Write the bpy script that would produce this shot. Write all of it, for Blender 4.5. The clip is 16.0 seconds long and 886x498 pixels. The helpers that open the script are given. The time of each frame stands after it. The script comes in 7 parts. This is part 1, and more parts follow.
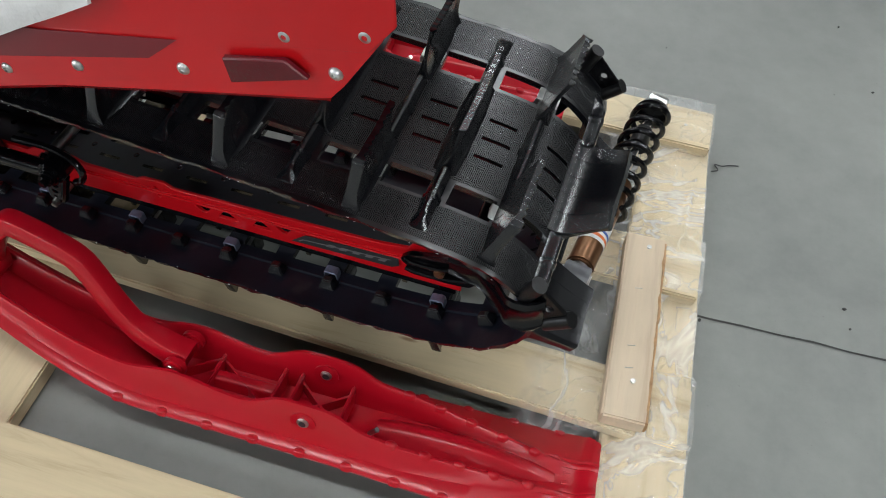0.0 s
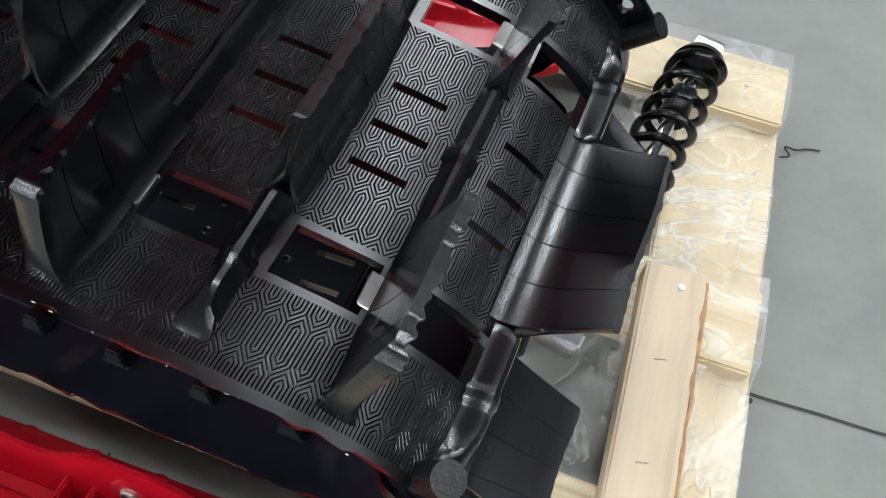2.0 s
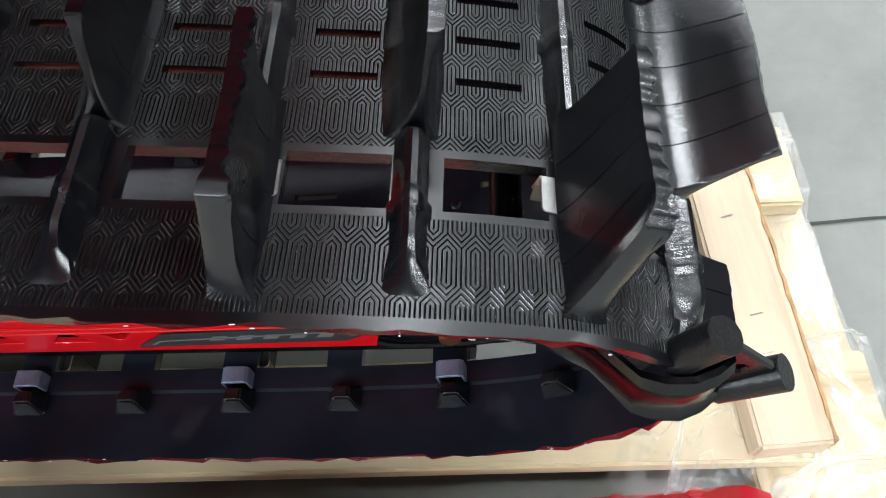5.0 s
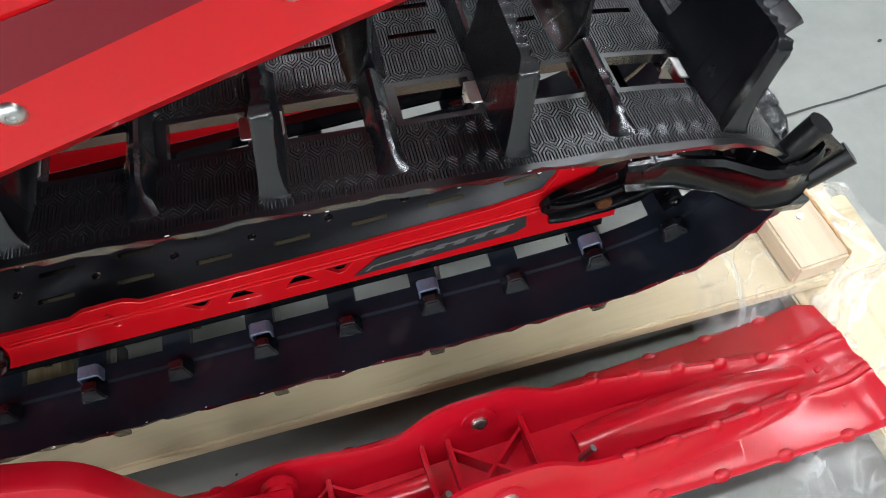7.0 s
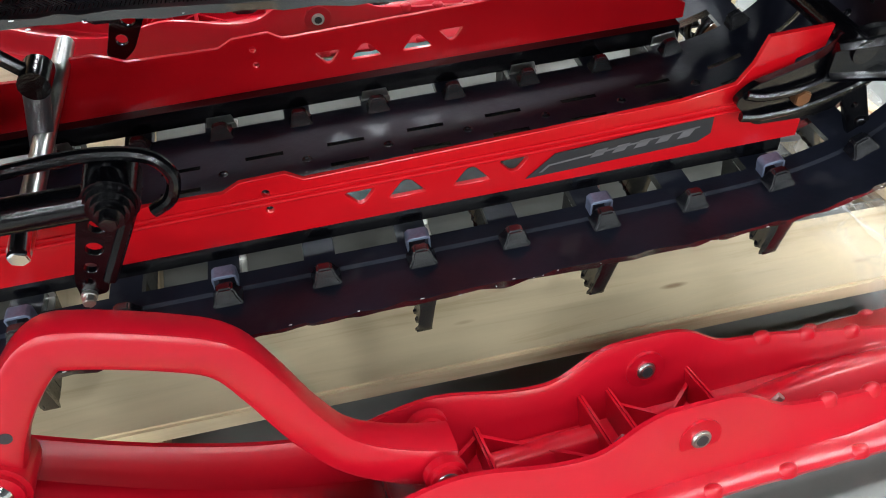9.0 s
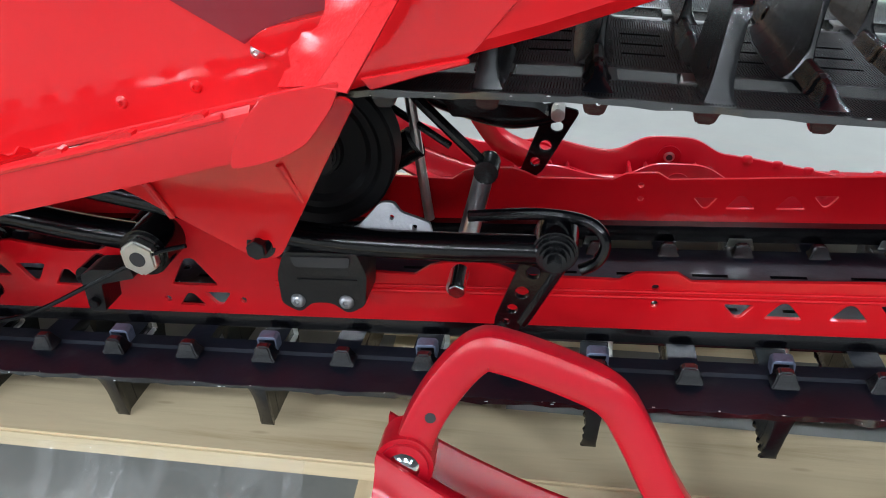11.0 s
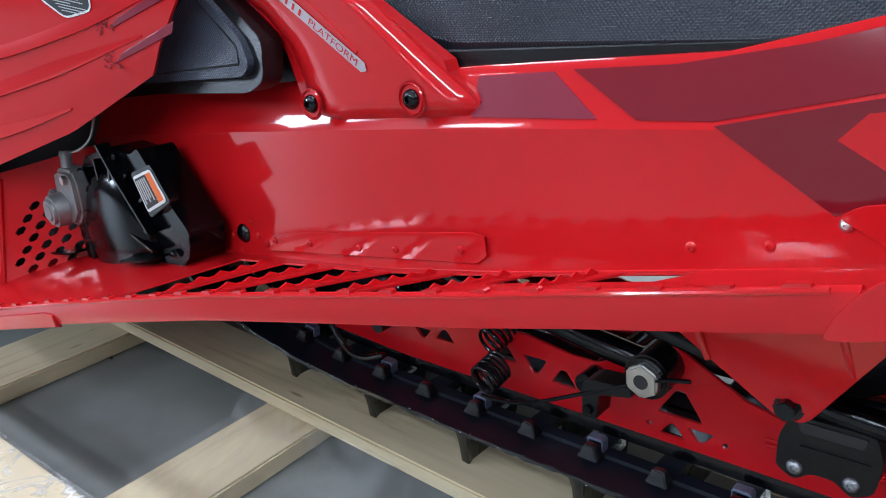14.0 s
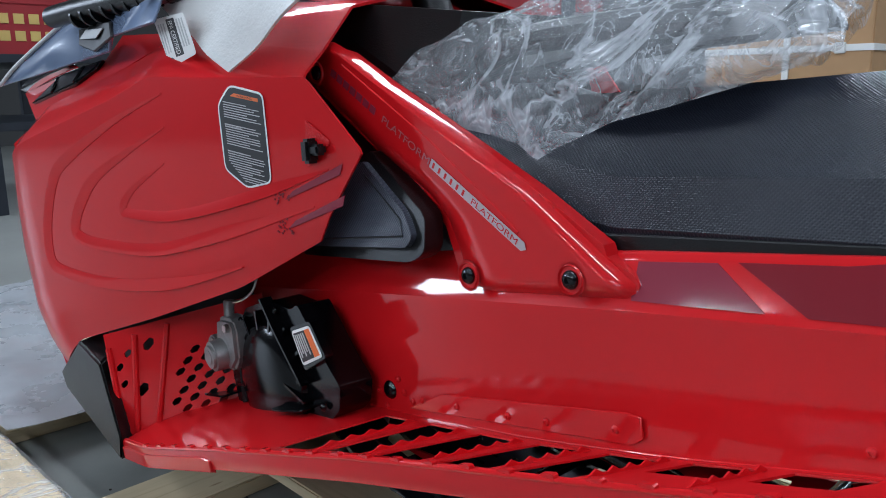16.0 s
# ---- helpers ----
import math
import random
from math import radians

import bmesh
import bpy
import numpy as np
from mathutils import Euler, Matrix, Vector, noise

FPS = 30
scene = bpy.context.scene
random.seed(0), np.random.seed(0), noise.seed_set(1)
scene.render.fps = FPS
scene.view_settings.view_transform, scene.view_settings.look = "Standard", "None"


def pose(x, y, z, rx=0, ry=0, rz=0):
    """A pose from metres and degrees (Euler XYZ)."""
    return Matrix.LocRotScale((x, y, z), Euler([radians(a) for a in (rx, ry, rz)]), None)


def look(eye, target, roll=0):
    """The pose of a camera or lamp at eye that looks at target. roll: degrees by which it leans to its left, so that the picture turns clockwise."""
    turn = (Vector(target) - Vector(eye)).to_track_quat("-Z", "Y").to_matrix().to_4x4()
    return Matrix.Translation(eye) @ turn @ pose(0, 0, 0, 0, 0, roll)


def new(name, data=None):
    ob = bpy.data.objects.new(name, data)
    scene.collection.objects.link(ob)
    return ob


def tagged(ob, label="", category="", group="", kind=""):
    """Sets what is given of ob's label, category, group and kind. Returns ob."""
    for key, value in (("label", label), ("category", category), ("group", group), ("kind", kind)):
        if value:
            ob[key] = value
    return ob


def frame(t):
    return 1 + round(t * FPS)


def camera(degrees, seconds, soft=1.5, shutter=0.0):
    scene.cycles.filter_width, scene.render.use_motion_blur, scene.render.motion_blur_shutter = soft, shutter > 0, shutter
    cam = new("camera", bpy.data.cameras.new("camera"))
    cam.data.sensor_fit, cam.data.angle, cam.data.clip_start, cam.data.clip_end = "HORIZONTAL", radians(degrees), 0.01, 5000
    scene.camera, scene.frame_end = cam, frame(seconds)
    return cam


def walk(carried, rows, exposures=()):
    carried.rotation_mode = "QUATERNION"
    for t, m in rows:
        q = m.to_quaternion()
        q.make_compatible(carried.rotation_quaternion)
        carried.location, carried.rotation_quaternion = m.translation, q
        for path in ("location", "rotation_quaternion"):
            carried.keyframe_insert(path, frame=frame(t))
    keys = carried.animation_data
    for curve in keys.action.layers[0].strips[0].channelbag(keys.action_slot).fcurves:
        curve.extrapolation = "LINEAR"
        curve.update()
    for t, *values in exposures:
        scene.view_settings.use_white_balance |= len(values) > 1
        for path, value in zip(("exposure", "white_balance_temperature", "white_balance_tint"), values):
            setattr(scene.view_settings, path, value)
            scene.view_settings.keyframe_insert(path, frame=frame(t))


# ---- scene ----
cam = camera(59.47, 16.0, soft=1.0)
PATH = [
    (0, (0.428, -0.712, 1.164), (0.169, 0.41, -0.471), 4.1),
    (0.5, (0.419, -0.561, 1.048), (0.182, 0.526, -0.615), 4.6),
    (1, (0.424, -0.448, 0.933), (0.203, 0.581, -0.768), 4.8),
    (1.5, (0.429, -0.352, 0.863), (0.206, 0.649, -0.854), 6.4),
    (2, (0.436, -0.312, 0.824), (0.205, 0.645, -0.917), 6.4),
    (2.5, (0.434, -0.293, 0.815), (0.194, 0.617, -0.95), 5.3),
    (3, (0.413, -0.298, 0.815), (0.15, 0.608, -0.948), 4.0),
    (3.2, (0.398, -0.305, 0.809), (0.136, 0.601, -0.955), 2.9),
    (5.3, (0.265, -0.372, 0.772), (0.309, 0.622, -0.963), -3.7),
    (5.5, (0.24, -0.382, 0.775), (0.3, 0.621, -0.954), -5.0),
    (6, (0.152, -0.429, 0.811), (0.311, 0.604, -0.895), -4.5),
    (6.5, (0.083, -0.483, 0.842), (0.314, 0.558, -0.851), -3.2),
    (7, (0.052, -0.513, 0.872), (0.329, 0.519, -0.819), -2.2),
    (7.5, (0.008, -0.539, 0.84), (0.29, 0.497, -0.847), -1.6),
    (8, (-0.076, -0.57, 0.805), (0.332, 0.498, -0.836), 2.4),
    (8.2, (-0.093, -0.567, 0.765), (0.335, 0.541, -0.844), 2.7),
    (10.3, (-0.2488, -0.7120, 0.6398), (-0.1088, 0.9651, -0.4407), 0.87),
    (10.5, (-0.2582, -0.7162, 0.6406), (-0.2038, 0.9767, -0.4229), 0.56),
    (11, (-0.2883, -0.7334, 0.6494), (-0.4655, 0.9838, -0.3604), 0.23),
    (11.5, (-0.3144, -0.7519, 0.6538), (-0.6985, 0.9465, -0.3300), -0.21),
    (12, (-0.3387, -0.7631, 0.6565), (-0.9262, 0.8973, -0.2911), -0.71),
    (12.5, (-0.3532, -0.7696, 0.6585), (-1.1228, 0.8381, -0.2487), -1.23),
    (13, (-0.3646, -0.7741, 0.6639), (-1.2493, 0.8039, -0.1888), -1.10),
    (13.5, (-0.3766, -0.7849, 0.6739), (-1.3800, 0.7578, -0.1095), -0.94),
    (14, (-0.3881, -0.8007, 0.6850), (-1.5123, 0.6822, -0.0480), -0.70),
    (14.5, (-0.4056, -0.8168, 0.6956), (-1.6439, 0.6039, 0.0261), -0.78),
    (15, (-0.4164, -0.8281, 0.7099), (-1.7311, 0.5564, 0.1145), -0.98),
    (15.5, (-0.4199, -0.8392, 0.7280), (-1.7785, 0.5443, 0.2378), -0.61),
    (16, (-0.4202, -0.8454, 0.7420), (-1.8056, 0.5355, 0.3249), -0.84),
]
walk(cam, [(t, look(eye, target, roll)) for t, eye, target, roll in PATH],
     exposures=[(0, -0.78, 6500, 10), (1, -0.5, 6500, 10), (2.5, -0.32, 6400, 10), (5.5, 0.18, 6400, 10), (7, 0.06, 6400, 10), (8, 0.15, 6450, 10), (10.5, 0.45, 6200, 10), (11, 0.22, 6100, 10), (11.5, 0.1, 6000, 10),
                (12.5, -0.28, 5800, 10), (15, -0.45, 5550, 10), (16, -0.85, 5700, 10)])

# ---- light ----
# A wide warehouse hall with rows of bright ceiling panels.
world = bpy.data.worlds.new("hall_air")
scene.world = world
world.use_nodes = True
world.node_tree.nodes["Background"].inputs[0].default_value = (0.75, 0.8, 0.85, 1)
world.node_tree.nodes["Background"].inputs[1].default_value = 0.01
scene.view_settings.exposure = 0.0


def panel_lamp(x, y, z, sx, sy, watts):
    lamp = bpy.data.lights.new("ceiling_lamp", "AREA")
    lamp.shape, lamp.size, lamp.size_y, lamp.energy = "RECTANGLE", sx, sy, watts
    lamp.color = (0.92, 0.97, 1.0)
    ob = new("ceiling_lamp", lamp)
    ob.matrix_world = pose(x, y, z)
    return ob


# rows at -8 and -11.5 are unseen extras, added to light the skid's inside
LAMPS = [(x, y) for y in (-11.5, -8.0, -4.4, -0.35, 2.8, 6.4) for x in ((-4.6, -0.7, 3.2, 6.6) if y == -0.35 else (-6.9, -3.2, 0.5, 4.2))]
WATTS = {-11.5: 260, -8.0: 170, -4.4: 85, -0.35: 110, 2.8: 95, 6.4: 135}
for lx, ly in LAMPS:
    panel_lamp(lx, ly, 4.55, 1.9 if ly == -0.35 else 1.3, 0.36, WATTS[ly])
# Lamp at an unseen, assumed window, added for highlights on the tunnel's shoulder.
side_light = bpy.data.lights.new("assumed_window_lamp", "AREA")
side_light.shape, side_light.size, side_light.size_y, side_light.energy, side_light.color = "RECTANGLE", 1.9, 3.3, 900, (0.86, 0.93, 1.0)
side_lamp = new("assumed_window_lamp", side_light)
side_lamp.matrix_world = pose(-11.9, -6.1, 3.45, 0, -90, 0)

# ---- materials ----
def links(mat):
    mat.use_nodes = True
    nt = mat.node_tree
    return nt, nt.nodes["Principled BSDF"]


def node(nt, kind, **inputs):
    n = nt.nodes.new(kind)
    for k, v in inputs.items():
        key = int(k[1:]) if k[0] == "i" and k[1:].isdigit() else k
        if isinstance(v, bpy.types.NodeSocket):
            nt.links.new(v, n.inputs[key])
        else:
            n.inputs[key].default_value = v
    return n


def calc(nt, op, a, b=0.0, c=0.0):
    n = nt.nodes.new("ShaderNodeMath")
    n.operation = op
    for i, v in enumerate((a, b, c)):
        if isinstance(v, bpy.types.NodeSocket):
            nt.links.new(v, n.inputs[i])
        else:
            n.inputs[i].default_value = v
    return n.outputs[0]


def ramp(nt, fac, stops):
    n = nt.nodes.new("ShaderNodeValToRGB")
    el = n.color_ramp.elements
    while len(el) < len(stops):
        el.new(0.5)
    for e, (p, c) in zip(el, stops):
        e.position, e.color = p, (*c, 1) if len(c) == 3 else c
    nt.links.new(fac, n.inputs[0])
    return n.outputs[0]


def coords(nt, which="Object"):
    return nt.nodes.new("ShaderNodeTexCoord").outputs[which]


def shade(c, k):
    return tuple(min(1.0, v * k) for v in c)


def paint(name, color, rough=0.4, metal=0.0, var=0.12, scale=9.0, bump=0.0, bscale=300.0, coat=0.0, spots=0.0, spec=0.5, coat_rough=0.05):
    """A surface with cloudy tone, fine grain in gloss and relief, and faint dust specks."""
    mat = bpy.data.materials.new(name)
    nt, b = links(mat)
    co = coords(nt)
    cloud = node(nt, "ShaderNodeTexNoise", Vector=co, Scale=scale, Detail=5.0, Roughness=0.6).outputs[0]
    fine = node(nt, "ShaderNodeTexNoise", Vector=co, Scale=bscale, Detail=3.0).outputs[0]
    col = ramp(nt, cloud, [(0.25, shade(color, 1 - var)), (0.75, shade(color, 1 + var))])
    if spots:
        sp = ramp(nt, node(nt, "ShaderNodeTexNoise", Vector=co, Scale=bscale * 0.35, Detail=2.0).outputs[0],
                  [(0.66, (0, 0, 0)), (0.74, (spots, spots, spots))])
        mix = nt.nodes.new("ShaderNodeMix")
        mix.data_type = "RGBA"
        nt.links.new(sp, mix.inputs[0])
        nt.links.new(col, mix.inputs[6])
        mix.inputs[7].default_value = (0.55, 0.53, 0.5, 1)
        col = mix.outputs[2]
    nt.links.new(col, b.inputs["Base Color"])
    nt.links.new(calc(nt, "ADD", rough - 0.06, calc(nt, "MULTIPLY", cloud, 0.12)), b.inputs["Roughness"])
    b.inputs["Metallic"].default_value = metal
    b.inputs["Specular IOR Level"].default_value = spec
    if coat:
        b.inputs["Coat Weight"].default_value = coat
        b.inputs["Coat Roughness"].default_value = coat_rough
    if bump:
        bp = node(nt, "ShaderNodeBump", Height=fine, Strength=bump, Distance=0.002)
        nt.links.new(bp.outputs[0], b.inputs["Normal"])
    return mat


RED_PAINT = paint("red_lacquer", (0.55, 0.006, 0.009), 0.45, var=0.05, scale=5, bump=0.04, bscale=420, coat=0.9, spec=0.08, coat_rough=0.07)
RED_TEX = paint("red_textured_lacquer", (0.55, 0.006, 0.009), 0.4, var=0.05, scale=5, bump=0.9, bscale=330, coat=0.9, spec=0.1, coat_rough=0.17)
RED_ALU = paint("red_anodised_rail", (0.52, 0.004, 0.009), 0.35, metal=0.1, var=0.06, scale=6, bump=0.06, bscale=500, coat=0.6, spec=0.1, coat_rough=0.16)
RED_PLASTIC = paint("red_ski_plastic", (0.40, 0.003, 0.012), 0.32, var=0.07, scale=14, bump=0.16, bscale=45, coat=0.55, spec=0.2, coat_rough=0.24)
WINE = paint("wine_red_graphic", (0.18, 0.004, 0.012), 0.35, var=0.06, scale=6, bump=0.04, bscale=400, coat=0.9, spec=0.1, coat_rough=0.07)
WINE_PALE = paint("pale_wine_graphic", (0.22, 0.02, 0.04), 0.35, var=0.06, scale=6, bump=0.04, bscale=400, coat=0.9, spec=0.1, coat_rough=0.07)
RUBBER = paint("black_rubber", (0.0018, 0.0021, 0.0036), 0.25, var=0.3, scale=25, bump=0.08, bscale=300, spots=0.015, spec=0.8, coat=0.2, coat_rough=0.32)
BELT_IN = paint("inner_belt_rubber", (0.0085, 0.010, 0.0165), 0.34, var=0.45, scale=12, bump=0.28, bscale=60, spots=0.02, spec=0.27)
BLACK_STEEL = paint("black_powder_coat", (0.0014, 0.0014, 0.002), 0.17, var=0.2, scale=30, bump=0.1, bscale=350, spec=0.42)
BLACK_PLASTIC = paint("black_plastic", (0.0035, 0.0035, 0.0042), 0.36, var=0.2, scale=30, bump=0.2, bscale=400, spec=0.4)
STEEL = paint("zinc_steel", (0.62, 0.62, 0.6), 0.3, metal=1.0, var=0.12, scale=60, bump=0.1, bscale=300)
CHROME = paint("bright_rod", (0.8, 0.8, 0.82), 0.12, metal=1.0, var=0.04, scale=40)
GREY_ALU = paint("cast_aluminium", (0.33, 0.335, 0.35), 0.42, metal=0.9, var=0.15, scale=60, bump=0.3, bscale=420)
BRONZE = paint("bronze_anodised", (0.2, 0.1, 0.05), 0.3, metal=0.8, var=0.1, scale=40)
WHITE = paint("white_card", (0.78, 0.78, 0.76), 0.6, var=0.04, scale=12, bump=0.1, bscale=250)
ZINC = paint("bluish_zinc", (0.16, 0.19, 0.27), 0.5, metal=0.6, var=0.35, scale=90, bump=0.25, bscale=220)
# black print, and painted shade in bores, holes and behind the toe wall
INK = paint("black_ink_and_shade", (0.02, 0.02, 0.022), 0.5, var=0.1)
PRINT = paint("grey_print", (0.5, 0.5, 0.5), 0.5, var=0.1)
ORANGE = paint("orange_print", (0.75, 0.16, 0.03), 0.5, var=0.05)
SILVER = paint("silver_graphic", (0.5, 0.42, 0.44), 0.3, metal=0.3, var=0.05, coat=0.2)
DARK_LENS = paint("dark_red_reflector", (0.1, 0.003, 0.008), 0.12, var=0.2, scale=30, bump=0.3, bscale=500)
CARD = paint("brown_cardboard", (0.45, 0.27, 0.13), 0.75, var=0.08, scale=7, bump=0.15, bscale=200)
STRAP = paint("white_strap", (0.75, 0.75, 0.72), 0.5, var=0.05, bump=0.2, bscale=500)
WALL = paint("hall_wall_paint", (0.06, 0.06, 0.059), 0.7, var=0.06, scale=0.6, bump=0.1, bscale=40)
CEIL = paint("hall_ceiling_steel", (0.035, 0.035, 0.037), 0.6, var=0.06, scale=0.5)


def track_rubber():
    """Moulded rubber: raised lines in nested long hexagons, laid out by the belt's own metres."""
    mat = bpy.data.materials.new("moulded_track_rubber")
    nt, b = links(mat)
    uv = coords(nt, "UV")
    sep = node(nt, "ShaderNodeSeparateXYZ", Vector=uv)
    u, v = sep.outputs[0], sep.outputs[1]
    # two interleaved sets of long hexagons, points towards the belt's sides
    half, row, steep = 0.0072, 0.032, 1.2
    nv = 1.0 / math.sqrt(1.0 + steep * steep)
    nu = steep * nv
    flank = (row - half * steep) / 2

    def hexes(du, dv):
        def centred(x, shift, period):
            return calc(nt, "ABSOLUTE", calc(nt, "MULTIPLY", calc(nt, "SUBTRACT", calc(nt, "FRACT", calc(nt, "DIVIDE", calc(nt, "ADD", x, shift + 10 * period), period)), 0.5), period))
        au, av_ = centred(u, du, 2 * half), centred(v, dv, 2 * row)
        side = calc(nt, "ADD", calc(nt, "ADD", calc(nt, "MULTIPLY", au, nu), calc(nt, "MULTIPLY", av_, nv)), half - nu * half - nv * flank)
        return calc(nt, "MAXIMUM", au, side)

    d = calc(nt, "MINIMUM", hexes(0.0, 0.0), hexes(half, row))
    wave = calc(nt, "COSINE", calc(nt, "MULTIPLY", d, 2 * math.pi * 3 / half))
    line = calc(nt, "SMOOTH_MAX", wave, -0.1, 0.3)
    # plain border strips beside the windows and at the edge
    av = calc(nt, "ABSOLUTE", v)
    off = calc(nt, "ADD", calc(nt, "LESS_THAN", calc(nt, "ABSOLUTE", calc(nt, "SUBTRACT", av, 0.108)), 0.0235), calc(nt, "GREATER_THAN", av, 0.19))
    line = calc(nt, "MULTIPLY", line, calc(nt, "SUBTRACT", 1.0, calc(nt, "MINIMUM", off, 1.0)))
    bp = node(nt, "ShaderNodeBump", Height=line, Strength=1.0, Distance=0.002)
    co = coords(nt)
    fine = node(nt, "ShaderNodeTexNoise", Vector=co, Scale=300.0, Detail=2.0).outputs[0]
    bp2 = node(nt, "ShaderNodeBump", Height=fine, Strength=0.15, Distance=0.001, Normal=bp.outputs[0])
    nt.links.new(bp2.outputs[0], b.inputs["Normal"])
    cloud = node(nt, "ShaderNodeTexNoise", Vector=co, Scale=14.0, Detail=4.0).outputs[0]
    nt.links.new(ramp(nt, cloud, [(0.3, (0.0015, 0.0017, 0.0026)), (0.7, (0.0035, 0.0039, 0.006))]), b.inputs["Base Color"])
    # groove shade is put into the gloss: rougher and less specular than the ridges
    elevated = node(nt, "ShaderNodeMapRange", **{"Value": line, "From Min": 0.0, "From Max": 0.8, "To Min": 0.0, "To Max": 1.0}).outputs[0]
    nt.links.new(calc(nt, "SUBTRACT", calc(nt, "ADD", 0.27, calc(nt, "MULTIPLY", cloud, 0.14)), calc(nt, "MULTIPLY", elevated, 0.12)), b.inputs["Roughness"])
    nt.links.new(calc(nt, "ADD", 0.6, calc(nt, "MULTIPLY", elevated, 0.4)), b.inputs["Specular IOR Level"])
    b.inputs["Coat Weight"].default_value = 0.75
    b.inputs["Coat Roughness"].default_value = 0.26
    nt.links.new(bp2.outputs[0], b.inputs["Coat Normal"])
    return mat


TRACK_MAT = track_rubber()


def wood(name, light, dark, along="X", rough=0.62):
    """Sawn softwood: long growth lines, knots and a few stains."""
    mat = bpy.data.materials.new(name)
    nt, b = links(mat)
    co = coords(nt)
    rnd = nt.nodes.new("ShaderNodeObjectInfo").outputs["Random"]
    shift = node(nt, "ShaderNodeVectorMath", i0=co)
    cmb = node(nt, "ShaderNodeCombineXYZ", X=calc(nt, "MULTIPLY", rnd, 7.0), Y=calc(nt, "MULTIPLY", rnd, 3.0), Z=calc(nt, "MULTIPLY", rnd, 5.0))
    nt.links.new(cmb.outputs[0], shift.inputs[1])
    mp = nt.nodes.new("ShaderNodeMapping")
    mp.inputs["Scale"].default_value = (1.3, 16, 16) if along == "X" else (16, 1.3, 16)
    nt.links.new(shift.outputs[0], mp.inputs["Vector"])
    grain = node(nt, "ShaderNodeTexNoise", Vector=mp.outputs[0], Scale=2.2, Detail=7.0, Roughness=0.62, Distortion=0.5).outputs[0]
    mp2 = nt.nodes.new("ShaderNodeMapping")
    mp2.inputs["Scale"].default_value = (1.0, 4.5, 4.5) if along == "X" else (4.5, 1.0, 4.5)
    nt.links.new(shift.outputs[0], mp2.inputs["Vector"])
    vor = nt.nodes.new("ShaderNodeTexVoronoi")
    vor.inputs["Scale"].default_value = 4.0
    nt.links.new(mp2.outputs[0], vor.inputs["Vector"])
    knot = ramp(nt, vor.outputs["Distance"], [(0.03, (1, 1, 1)), (0.075, (0, 0, 0))])
    base = ramp(nt, grain, [(0.28, dark), (0.46, light), (0.6, shade(light, 1.08)), (0.78, shade(dark, 1.1))])
    mix = nt.nodes.new("ShaderNodeMix")
    mix.data_type = "RGBA"
    nt.links.new(calc(nt, "MULTIPLY", knot, 0.75), mix.inputs[0])
    nt.links.new(base, mix.inputs[6])
    mix.inputs[7].default_value = (0.2, 0.1, 0.04, 1)
    nt.links.new(mix.outputs[2], b.inputs["Base Color"])
    b.inputs["Roughness"].default_value = rough
    bp = node(nt, "ShaderNodeBump", Height=grain, Strength=0.35, Distance=0.002)
    nt.links.new(bp.outputs[0], b.inputs["Normal"])
    return mat


PINE_X = wood("pale_pine", (0.58, 0.475, 0.3), (0.41, 0.305, 0.16), "X")
PINE_Y = wood("pale_pine_across", (0.58, 0.475, 0.3), (0.41, 0.305, 0.16), "Y")
PINE_RAW = wood("rough_pine_block", (0.62, 0.5, 0.36), (0.5, 0.38, 0.26), "Y", 0.75)
BARK = paint("brown_bark", (0.4, 0.23, 0.11), 0.85, var=0.4, scale=60, bump=0.9, bscale=150)


def concrete():
    mat = bpy.data.materials.new("trowelled_concrete")
    nt, b = links(mat)
    co = coords(nt)
    big = node(nt, "ShaderNodeTexNoise", Vector=co, Scale=1.1, Detail=6.0, Roughness=0.6).outputs[0]
    mid = node(nt, "ShaderNodeTexNoise", Vector=co, Scale=11.0, Detail=6.0, Roughness=0.7).outputs[0]
    fine = node(nt, "ShaderNodeTexNoise", Vector=co, Scale=170.0, Detail=3.0).outputs[0]
    tone = calc(nt, "ADD", calc(nt, "MULTIPLY", big, 0.6), calc(nt, "MULTIPLY", mid, 0.4))
    base = ramp(nt, tone, [(0.3, (0.155, 0.16, 0.15)), (0.5, (0.21, 0.215, 0.2)), (0.7, (0.26, 0.265, 0.245))])
    speck = ramp(nt, fine, [(0.7, (0, 0, 0)), (0.78, (0.6, 0.6, 0.6))])
    mix = nt.nodes.new("ShaderNodeMix")
    mix.data_type = "RGBA"
    nt.links.new(speck, mix.inputs[0])
    nt.links.new(base, mix.inputs[6])
    mix.inputs[7].default_value = (0.13, 0.13, 0.12, 1)
    nt.links.new(mix.outputs[2], b.inputs["Base Color"])
    nt.links.new(calc(nt, "ADD", 0.3, calc(nt, "MULTIPLY", mid, 0.3)), b.inputs["Roughness"])
    bp = node(nt, "ShaderNodeBump", Height=fine, Strength=0.12, Distance=0.001)
    nt.links.new(bp.outputs[0], b.inputs["Normal"])
    return mat


CONCRETE = concrete()


